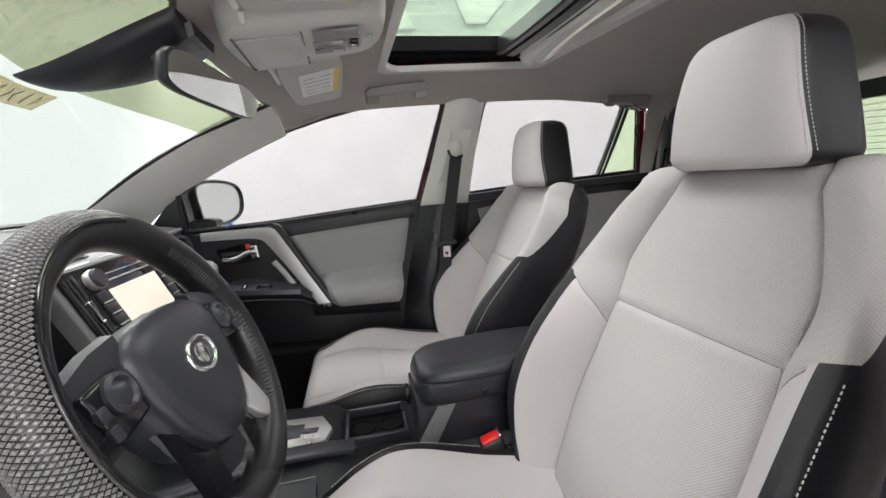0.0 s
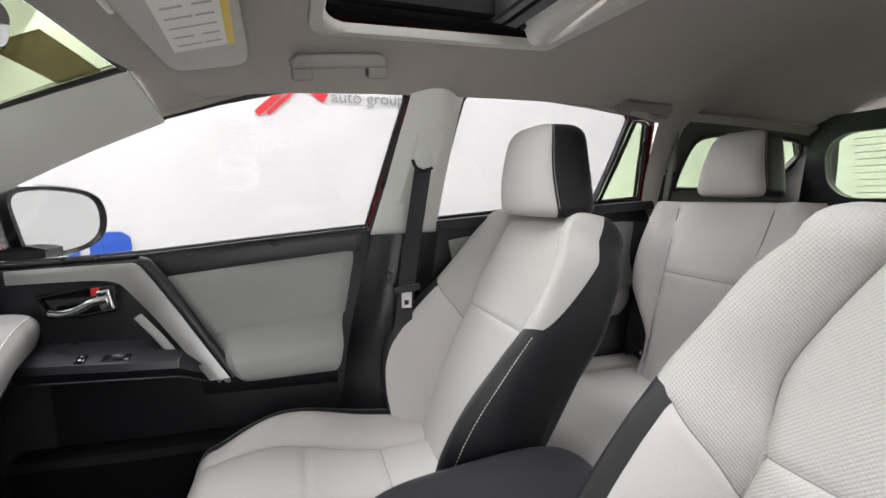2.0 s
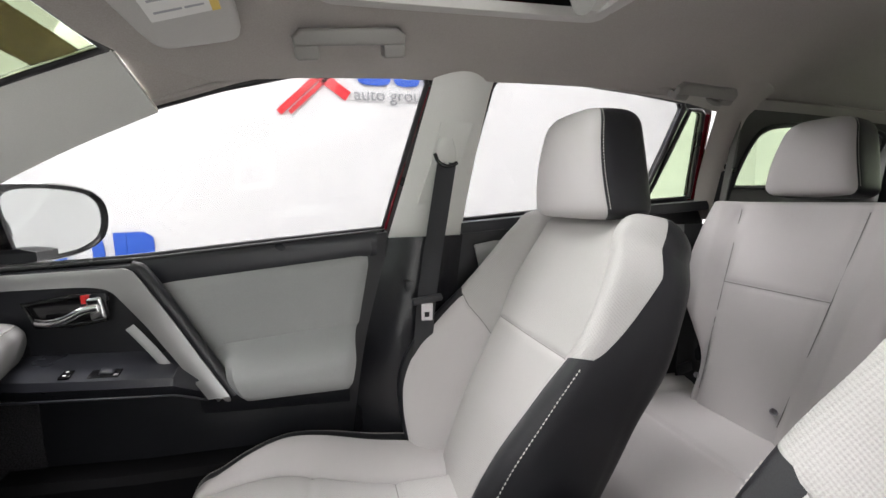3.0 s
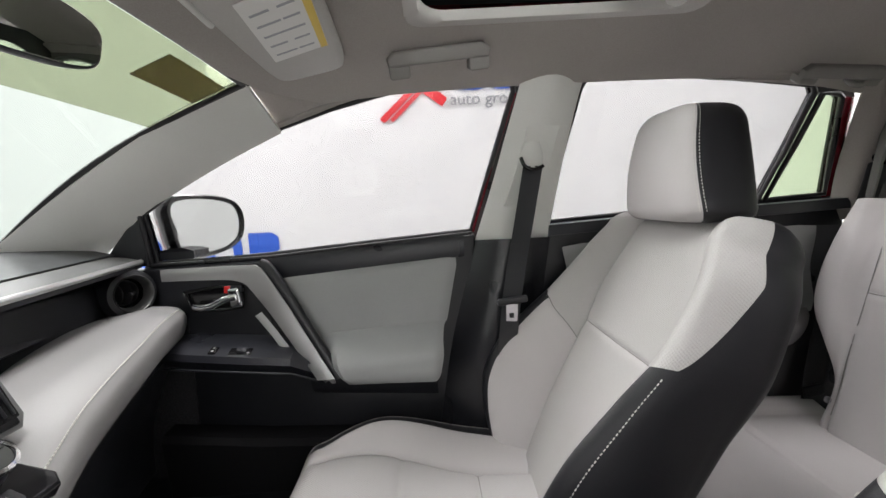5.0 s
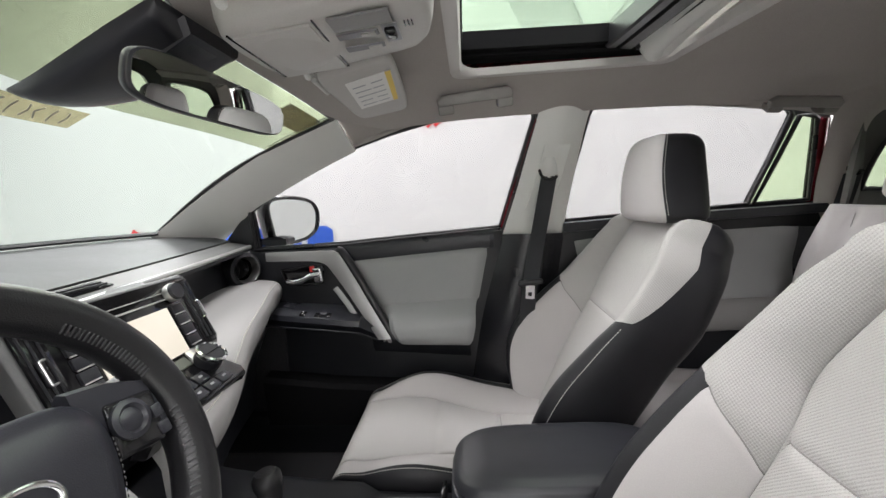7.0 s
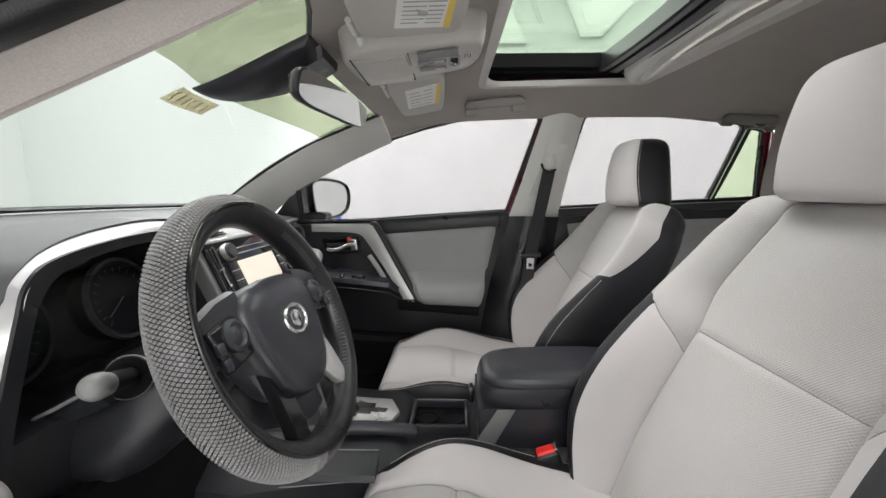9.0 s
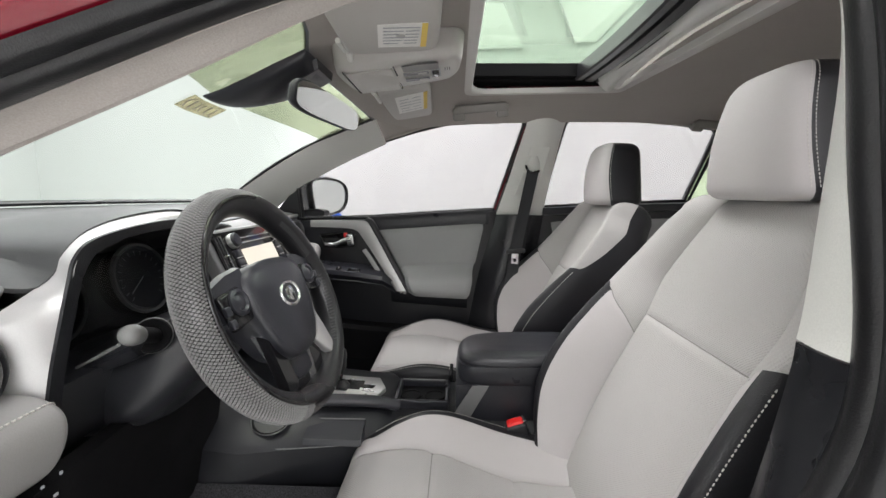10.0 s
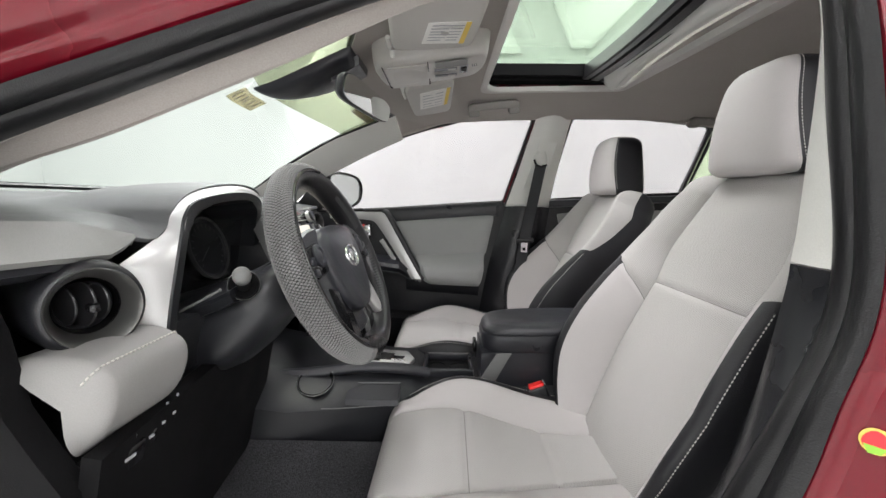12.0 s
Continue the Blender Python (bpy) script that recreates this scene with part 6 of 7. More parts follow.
def steering_wheel():
    w = thing("steering_wheel", WH_C, "black steering wheel in a grey woven cover", "steering wheel")
    R, r = 0.168, 0.022

    def torus(a, b, rr=r):
        return WH_M @ V(((R + rr * math.cos(b)) * math.cos(a), (R + rr * math.cos(b)) * math.sin(a), rr * 1.12 * math.sin(b)))

    part("rim", finish(grid(lambda u, v: torus(2 * math.pi * u, 2 * math.pi * v, r * 0.97), 120, 24, True, True), 80), M_LEATHER, w, "black leather rim")
    # woven grip tiles over the outer half of the rim, from the top round to the foot
    bm = bmesh.new()
    na, nb = 104, 21
    a0, a1 = radians(80), radians(252)
    for i in range(na):
        for j in range(nb):
            ca = a0 + (a1 - a0) * (i + 0.5 + 0.5 * (j % 2)) / na
            cb = radians(-115 + 195 * (j + 0.5) / nb)
            da, db = (a1 - a0) / na * 0.5, radians(195) / nb
            q = [torus(ca + s * da * 0.78, cb + t * db * 0.78, r * 0.99) for s, t in ((-1, 0), (0, -1), (1, 0), (0, 1))]
            p = [torus(ca + s * da * 0.46, cb + t * db * 0.46, r * 1.045) for s, t in ((-1, 0), (0, -1), (1, 0), (0, 1))]
            vs, vt = [bm.verts.new(x) for x in q], [bm.verts.new(x) for x in p]
            bm.faces.new(vt)
            for k in range(4):
                bm.faces.new((vs[k], vs[(k + 1) % 4], vt[(k + 1) % 4], vt[k]))
    bmesh.ops.recalc_face_normals(bm, faces=bm.faces)
    tagged(part("cover_weave", bm, M_COVER, w, "grey woven wheel cover"), kind="stuff")
    part("cover_edge", tube([torus(a0 + (a1 - a0) * k / 60, radians(86), r * 1.02) for k in range(61)], 0.003), M_GLOSS, w)
    # punched stitching on the right-hand grip
    st = []
    for a0_, a1_ in ((-48, 2), (20, 52)):
        for k in range(22):
            a = radians(a0_ + (a1_ - a0_) * k / 21)
            st.append(tube([torus(a, radians(150), r * 1.02), torus(a + 0.012, radians(128), r * 1.03)], 0.0011, sides=5))
    tagged(part("rim_stitching", join(*st), M_DARKTHREAD, w), kind="stuff")
    hub = [(-0.084, 0.036), (-0.064, 0.060), (-0.02, 0.067), (0.02, 0.067), (0.064, 0.060), (0.084, 0.036), (0.082, -0.010), (0.060, -0.066), (0.026, -0.094), (-0.026, -0.094), (-0.060, -0.066), (-0.082, -0.010)]
    hub = [(p.x, p.y) for p in spline([(a, b, 0) for a, b in hub], 48, True)]

    def dome(s, z):
        return [WH_M @ V((a * s, b * s, z)) for a, b in hub]

    part("hub", loft([dome(0.92, -0.04), dome(1.0, 0.0), dome(0.99, 0.014), dome(0.93, 0.022), dome(0.75, 0.027), dome(0.4, 0.030), dome(0.05, 0.031)], angle=60), M_BLACKSOFT, w, "black airbag cover")
    part("hub_stitching", stitches([WH_M @ V((a * 0.94, b * 0.94, 0.0222)) for a, b in hub[22:50]], (0.9, 0, 0.4), 0.005, 0.003, 0.0005), M_DARKTHREAD, w)
    em = WH_M @ pose(0, 0.002, 0.0305)

    def ell(rx, ry, t, cx=0, cy=0, z=0.0):
        return tube([em @ V((cx + rx * math.cos(k * math.pi / 20), cy + ry * math.sin(k * math.pi / 20), z)) for k in range(40)], t, closed=True, sides=8, up=tuple((em.to_3x3() @ V((0, 0, 1)))))

    e = part("emblem", ell(0.026, 0.0185, 0.0030), M_CHROME, w, "chrome oval ring emblem")
    part("emblem_boss", lathe([(0.0125, -0.001), (0.0118, 0.0014), (0.008, 0.0024), (0.0, 0.0028)], em, 28), M_CHROME, e)
    part("emblem_back", disc(0.018, 0.001, em @ pose(0, 0, -0.003), 32, 0.0), M_BLACKSOFT, e)
    for sx in (-1, 1):
        arm = [V((sx * 0.070, 0.045, 0.004)), V((sx * 0.105, 0.040, 0.002)), V((sx * 0.150, 0.024, -0.002)), V((sx * 0.172, 0.012, -0.002))]
        part("spoke", loft([[WH_M @ (p + V((0, hy, hz))) for hy, hz in ((0.024, 0), (0.020, 0.010), (-0.05 + 0.012 * k, 0.010), (-0.056 + 0.012 * k, 0.0), (-0.03, -0.016), (0.01, -0.016))] for k, p in enumerate(arm)], angle=40), M_BLACKSOFT, w)
        part("control_pod", rbox(0.050, 0.052, 0.010, 0.008, 3, WH_M @ pose(sx * 0.112, 0.014, 0.012, 0, 0, -sx * 8)), M_GLOSS, w, "gloss black control pod")
        part("control_ring", lathe([(0.019, 0), (0.019, 0.005), (0.014, 0.007), (0.011, 0.004), (0.006, 0.0065), (0.0, 0.0065)], WH_M @ pose(sx * 0.106, 0.020, 0.015), 28), M_BLACKSOFT, w)
        for by in (-0.004, 0.014):
            part("control_button", rbox(0.012, 0.013, 0.006, 0.002, 2, WH_M @ pose(sx * 0.133, by, 0.016)), M_BLACKSOFT, w)
        low = spline([(sx * 0.058, -0.045, 0.006), (sx * 0.054, -0.085, 0.003), (sx * 0.050, -0.122, 0.0), (sx * 0.048, -0.150, -0.004)], 16)
        part("lower_spoke", loft([[WH_M @ (p + V((sx * d * 1.0, d * 0.5, hz))) for d, hz in ((-0.026, -0.010), (-0.020, 0.0), (0.012, 0.003), (0.017, -0.010))] for p in low], angle=40), M_GLOSS, w)
        if sx < 0:
            continue
        part("spoke_trim", prism([(0.070, -0.022), (0.080, -0.030), (0.094, -0.078), (0.102, -0.112), (0.088, -0.136), (0.066, -0.116), (0.046, -0.090), (0.060, -0.070)], WH_M @ pose(0, 0, 0.002), 0.012, 0.004, 3), M_SILVER, w, "satin silver spoke edge")
    part("lower_spoke_panel", prism([(-0.075, -0.035), (0.072, -0.035), (0.060, -0.085), (0.050, -0.126), (0.0, -0.134), (-0.050, -0.126), (-0.062, -0.085)], WH_M @ pose(0, 0, -0.012), 0.010, 0.004, 3), M_BLACKSOFT, w)
    part("column_boss", loft([[WH_M @ V((0.07 * s * math.cos(t), 0.07 * s * math.sin(t) - 0.005, z)) for t in [2 * math.pi * k / 28 for k in range(28)]] for s, z in ((1.05, 0.002), (1.0, -0.03), (0.8, -0.06))], angle=50), M_BLACK, w)


steering_wheel()


def column():
    c = thing("steering_column", (-0.36, 0.49, 0.86), "black steering column shroud with control stalks", "steering column")
    def section(x, y0, y1, z0, z1, p=0.78):
        ym, zm, hy, hz = (y0 + y1) / 2, (z0 + z1) / 2, (y1 - y0) / 2, (z1 - z0) / 2
        return [V((x, ym + hy * math.copysign(abs(math.cos(t)) ** p, math.cos(t)), zm + hz * math.copysign(abs(math.sin(t)) ** p, math.sin(t)))) for t in [2 * math.pi * k / 40 for k in range(40)]]

    part("shroud", loft([section(-0.250, 0.44, 0.535, 0.89, 0.965), section(-0.262, 0.415, 0.56, 0.865, 0.968), section(-0.29, 0.388, 0.585, 0.835, 0.960), section(-0.32, 0.382, 0.60, 0.800, 0.948), section(-0.35, 0.376, 0.61, 0.775, 0.930), section(-0.385, 0.375, 0.612, 0.760, 0.915), section(-0.44, 0.38, 0.608, 0.745, 0.90), section(-0.50, 0.38, 0.59, 0.74, 0.89)], angle=60), M_BLACK, c, "smooth black column shroud")
    part("shroud_wing", loft([[V((x, y, z)) for y, z in ((a, b), (a + 0.004, b + 0.006), (0.50, b + 0.030), (0.50, b - 0.03), (a + 0.012, b - 0.014))] for x, a, b in ((-0.316, 0.345, 0.925), (-0.350, 0.352, 0.908), (-0.400, 0.362, 0.888), (-0.46, 0.372, 0.87))], angle=40), M_BLACK, c)
    base = V((-0.314, 0.386, 0.930))
    tip = V((-0.266, 0.287, 0.966))
    d = (tip - base).normalized()
    m = frame_axes(base, d.cross(V((0, 0, 1))), d.cross(d.cross(V((0, 0, 1)))))
    st = part("stalk_collar", lathe([(0.021, -0.03), (0.0235, 0.012), (0.0215, 0.018), (0.013, 0.012), (0.010, 0.010)], m, 28), M_MATTE, c)
    part("collar_ring", lathe([(0.0236, 0.010), (0.0243, 0.013), (0.0232, 0.0155)], m, 28), M_DASHFACE, st)
    part("stalk", tube(spline([base, base.lerp(tip, 0.5), tip - d * 0.02], 8), 0.0105, sides=14), M_MATTE, c, "black indicator stalk")
    tx = d.cross(V((0, 0, 1))).normalized()
    part("stalk_tip", lathe([(0.0095, -0.030), (0.0112, -0.026), (0.0122, -0.012), (0.0122, 0.0), (0.0108, 0.007), (0.007, 0.0115), (0.0, 0.013)], frame_axes(tip, tx, d.cross(tx)), 24), M_DASHFACE, c, "grey stalk end")
    part("stalk", tube(spline([(-0.318, 0.575, 0.930), (-0.29, 0.64, 0.955), (-0.272, 0.69, 0.968)], 10), 0.010, 0.013, 14), M_DASHFACE, c, "grey wiper stalk")
    part("ignition_ring", lathe([(0.018, 0), (0.018, 0.008), (0.012, 0.01), (0.0, 0.006)], pose(-0.318, 0.60, 0.87, 0, 75, 0), 24), M_GLOSS, c)


column()


# ---------------------------------------------------------------- centre console
def console():
    c = thing("centre_console", (0.0, 0.865, 0.30), "black centre console with shifter and cup holders", "centre console")
    y0, y1 = 0.715, 1.015

    def deck_z(x):
        return lerp_table([(-0.60, 0.69), (-0.36, 0.632), (-0.20, 0.610), (-0.085, 0.602), (-0.055, 0.582), (0.1, 0.578), (0.45, 0.59)], x)

    secs = []
    for x in (-0.62, -0.45, -0.36, -0.25, -0.17, -0.085, -0.055, 0.05, 0.20, 0.44):
        z = deck_z(x)
        flare = 0.04 if x < -0.3 else 0.0
        y0 = lerp_table([(-0.62, 0.715), (-0.2, 0.72), (-0.08, 0.775), (0.05, 0.81), (0.44, 0.81)], x)
        zs = lerp_table([(-0.62, 0.60), (-0.405, 0.581), (-0.26, 0.563), (-0.10, 0.566), (0.05, 0.560)], x)
        secs.append([V((x, y0 - 0.03 - flare, 0.30)), V((x, y0 - 0.028 - flare, zs)), V((x, y0 - 0.020 - flare, zs + 0.007)), V((x, y0 + 0.014, z - 0.006)), V((x, y0 + 0.040, z)), V((x, y1 - 0.01, z)), V((x, y1 + 0.012, z - 0.01)), V((x, y1 + 0.02, z - 0.05)), V((x, y1 + 0.02, 0.30))])
    y0 = 0.715
    part("body", loft(secs, angle=28), M_BLACK, c, "black plastic console body")
    part("edge_strip", tube([(-0.405, 0.655, 0.585), (-0.33, 0.668, 0.572), (-0.26, 0.682, 0.567), (-0.12, 0.700, 0.570)], 0.0013), M_DASHFACE, c, "thin silver edge strip")
    part("side_tray", loft([[V((x, 0.690, 0.572)), V((x, 0.694, 0.585)), V((x, 0.740, 0.604)), V((x, 0.746, 0.600)), V((x, 0.735, 0.570))] for x in (-0.235, -0.18, -0.105)], angle=30), M_BLACKSOFT, c, "black side tray")
    part("tray_edge", tube([(-0.235, 0.742, 0.606), (-0.18, 0.742, 0.607), (-0.105, 0.742, 0.608)], 0.0014), M_DASHFACE, c, "thin silver edge strip")
    rail = spline([(-0.43, 0.735, 0.625), (-0.33, 0.752, 0.627), (-0.22, 0.778, 0.632), (-0.11, 0.800, 0.622), (-0.04, 0.826, 0.600)], 20)
    part("knee_rail", tube(rail, 0.017, 0.014, 14), M_ARM, c, "black padded rail")
    part("shift_plate", prism([(-0.245, 0.805), (-0.125, 0.812), (-0.092, 0.835), (-0.080, 0.875), (-0.105, 0.93), (-0.245, 0.93)], pose(0, 0, 0.606, 0, 3, 0), 0.012, 0.004, 2), M_SILVER, c, "satin silver shift plate")
    part("shift_gate", prism([(-0.225, 0.838), (-0.175, 0.838), (-0.175, 0.850), (-0.145, 0.850), (-0.145, 0.862), (-0.112, 0.862), (-0.108, 0.880), (-0.14, 0.882), (-0.14, 0.900), (-0.225, 0.900)], pose(0, 0, 0.6165, 0, 3, 0), 0.003, 0.001, 1), M_GLOSS, c)
    sh = part("shift_lever", tube([(-0.195, 0.868, 0.61), (-0.203, 0.872, 0.68)], 0.008, sides=12), M_CHROME, c, "chrome shift lever")
    part("shift_boot", lathe([(0.026, 0.0), (0.020, 0.012), (0.012, 0.022), (0.009, 0.026)], pose(-0.195, 0.868, 0.618, 0, -6, 0), 20), M_LEATHER, sh)
    part("shift_knob", lathe([(0.010, -0.04), (0.018, -0.028), (0.0215, -0.008), (0.0245, 0.006), (0.024, 0.018), (0.017, 0.026), (0.0, 0.028)], pose(-0.206, 0.875, 0.698, 0, -8, 0), 28), M_LEATHER, sh, "black leather shift knob")
    # square double cup holder behind the shifter, with a raised wall
    well = [(-0.050, 0.850), (0.082, 0.850), (0.082, 0.968), (-0.050, 0.968)]
    # shallow floor in near-black, standing in for the shade of a deep well
    part("cup_shade_floor", rbox(0.13, 0.116, 0.004, 0.002, 1, pose(0.016, 0.909, 0.582)), M_MATTE, c)
    for (xa, ya), (xb, yb) in zip(well, well[1:] + well[:1]):
        cx, cy, lx, ly = (xa + xb) / 2, (ya + yb) / 2, abs(xa - xb), abs(ya - yb)
        part("cup_wall", rbox(lx + 0.010, ly + 0.010, 0.026, 0.004, 2, pose(cx, cy, 0.590)), M_BLACKSOFT, c)
    part("cup_rim", tube(spline([(-0.046, 0.962, 0.6045), (-0.02, 0.964, 0.6045), (0.05, 0.964, 0.6045), (0.078, 0.962, 0.6045)], 12), 0.0018), M_DASHFACE, c, "thin silver rim")
    for x in (-0.016, 0.048):
        part("cup_ring", lathe([(0.029, 0.0), (0.028, 0.003), (0.0255, 0.003), (0.025, 0.0)], pose(x, 0.909, 0.584), 28), M_MATTE, c)
    # front cup holder beside the driver's knee
    part("front_cup", lathe([(0.044, 0.006), (0.041, 0.010), (0.038, 0.004), (0.035, -0.02), (0.0, -0.024)], pose(-0.315, 0.724, 0.6125, 29, 4, 0), 36), M_GLOSS, c)
    part("front_cup_rim", lathe([(0.0445, 0.006), (0.0455, 0.009), (0.044, 0.011)], pose(-0.315, 0.724, 0.6125, 29, 4, 0), 36), M_DASHFACE, c, "silver cup rim")
    # storage box and padded arm rest
    box = [[V((x, 0.812, 0.30)), V((x, 0.814, z)), V((x, 0.995, z)), V((x, 0.995, 0.30))] for x, z in ((0.105, 0.662), (0.30, 0.670), (0.48, 0.674))]
    part("storage_box", loft(box, angle=30), M_BLACKSOFT, c)
    part("box_strip", prism([(0.097, 0.582), (0.136, 0.572), (0.186, 0.664), (0.146, 0.664)], Matrix.Translation((0, 0.8125, 0)) @ SIDEWAYS, 0.004, 0.0012, 2), M_DASHFACE, c, "grey slanted side strip")

    def lid(u, v):
        a = 2 * math.pi * u
        s = math.copysign(abs(math.cos(a)) ** 0.58, math.cos(a))
        t = math.copysign(abs(math.sin(a)) ** 0.5, math.sin(a))
        k = [(0.93, 0.042), (0.965, 0.044), (0.985, 0.050), (0.975, 0.058), (0.945, 0.066), (0.89, 0.073), (0.75, 0.079), (0.45, 0.082), (0.0, 0.083)]
        f = v * 8
        j = min(int(f), 7)
        g = f - j
        sc, h = k[j][0] + (k[j + 1][0] - k[j][0]) * g, k[j][1] + (k[j + 1][1] - k[j][1]) * g
        x = 0.295 + 0.188 * s * sc
        return V((x, 0.905 + 0.098 * t * sc, 0.662 + h + 0.03 * (x - 0.1)))

    part("arm_rest", finish(grid(lid, 72, 32, True), 60), M_ARM, c, "black padded arm rest lid")
    rim = [(0.965, 0.0), (0.98, 0.003), (1.0, 0.022), (1.0, 0.037), (0.985, 0.045), (0.93, 0.048)]
    loops = []
    for sc, h in rim:
        row = []
        for k in range(72):
            a = 2 * math.pi * k / 72
            x = 0.295 + 0.188 * sc * math.copysign(abs(math.cos(a)) ** 0.5, math.cos(a))
            row.append(V((x, 0.905 + 0.098 * sc * math.copysign(abs(math.sin(a)) ** 0.4, math.sin(a)), 0.662 + h + 0.03 * (x - 0.1))))
        loops.append(row)
    part("lid_base", loft(loops, angle=30), M_BLACKSOFT, c, "glossy black lid base")
    part("lid_catch", rbox(0.010, 0.05, 0.03, 0.004, 2, pose(0.092, 0.905, 0.655)), M_GLOSS, c)


console()


def buckle():
    b = thing("belt_buckle", (0.245, 0.77, 0.50), "black seat belt buckle with a red button", "belt buckle")
    d = V((-0.10, 0.0, 0.30)).normalized()
    m = frame_axes((0.262, 0.775, 0.545), (0, 1, 0), d)
    part("body", rbox(0.034, 0.10, 0.052, 0.008, 3, m), M_BLACK, b)
    part("button", rbox(0.026, 0.016, 0.040, 0.005, 3, m @ pose(0, 0.047, 0.0)), M_REDPL, b, "red release button")
    part("button_slot", rbox(0.024, 0.004, 0.006, 0.001, 1, m @ pose(0, 0.0525, 0.022)), M_CHROME, b)


buckle()


# ---------------------------------------------------------------- overhead
def visor(name, corners, hinge_label, lab, label_marks):
    """A flat padded sun visor lying against the roof: corners front-inner, rear-inner, rear-outer, front-outer."""
    v = thing(name, corners[0], hinge_label, "sun visor", "sun visors")
    a, b, c, d = [V(p) for p in corners]

    def fn(u, w):
        e = 0.5
        p = a.lerp(b, u).lerp(d.lerp(c, u), w)
        return p

    mid = (a + b + c + d) / 4
    nrm = (b - a).cross(d - a).normalized()
    if nrm.z > 0:
        nrm = -nrm
    ring = []
    for k in range(56):
        t = 2 * math.pi * k / 56
        u = 0.5 + 0.5 * math.copysign(abs(math.cos(t)) ** 0.28, math.cos(t))
        w = 0.5 + 0.5 * math.copysign(abs(math.sin(t)) ** 0.28, math.sin(t))
        ring.append(fn(u, w))

    def lp(s, h):
        return [mid + (p - mid) * s + nrm * h for p in ring]

    part("panel", loft([lp(0.97, -0.012), lp(1.0, -0.006), lp(1.0, 0.002), lp(0.975, 0.009), lp(0.9, 0.011), lp(0.3, 0.012)], angle=60), M_VISOR, v)
    pts = [fn(*q) + nrm * 0.0115 for q in lab]
    part("label", sheet(pts, nrm * 0.0012), M_PAPER, v, "white printed warning label")
    e1, e2 = pts[0].lerp(pts[1], 0.88), pts[3].lerp(pts[2], 0.88)
    part("label_edge", sheet([e1 + nrm * 0.0012, pts[1] + nrm * 0.0012, pts[2] + nrm * 0.0012, e2 + nrm * 0.0012], nrm * 0.0006), M_YELLOW, v)
    ux, uy = (pts[1] - pts[0]), (pts[3] - pts[0])
    bars = []
    for i in range(label_marks):
        f = 0.18 + 0.68 * i / max(1, label_marks - 1)
        wdt = 0.30 + 0.25 * ((i * 7) % 3) / 3
        o = pts[0] + uy * f + ux * 0.10 + nrm * 0.0012
        bars.append(sheet([o, o + ux * wdt, o + ux * wdt + uy * 0.028, o + uy * 0.028], nrm * 0.0005))
        o2 = o + ux * 0.42
        bars.append(sheet([o2, o2 + ux * 0.26, o2 + ux * 0.26 + uy * 0.028, o2 + uy * 0.028], nrm * 0.0005))
    part("label_print", join(*bars), M_SIGNGREY, v, "rows of small grey print")
    part("hinge_rod", tube([a.lerp(d, 0.06) + nrm * 0.004 + (a - b).normalized() * 0.004, a.lerp(d, 0.30) + nrm * 0.004 + (a - b).normalized() * 0.006], 0.005), M_TRIM, v)
    part("clip", tube(spline([a + (a - d).normalized() * 0.004 + nrm * 0.002, a + (a - d).normalized() * 0.018 + nrm * 0.012, a + (a - d).normalized() * 0.022 - nrm * 0.004], 10), 0.006), M_TRIM, v)
    return v


visor("sun_visor", ((-0.13, 1.02, 1.408), (0.025, 0.985, 1.428), (0.012, 1.312, 1.408), (-0.122, 1.345, 1.392)), "grey folded passenger sun visor with a printed label",
      [(0.30, 0.18), (0.93, 0.14), (0.88, 0.66), (0.22, 0.70)], 5)
visor("sun_visor", ((-0.118, 0.702, 1.408), (0.06, 0.698, 1.416), (0.082, 0.42, 1.405), (-0.09, 0.42, 1.388)), "grey folded driver sun visor with printed labels",
      [(0.36, 0.20), (0.86, 0.16), (0.88, 0.58), (0.42, 0.62)], 6)


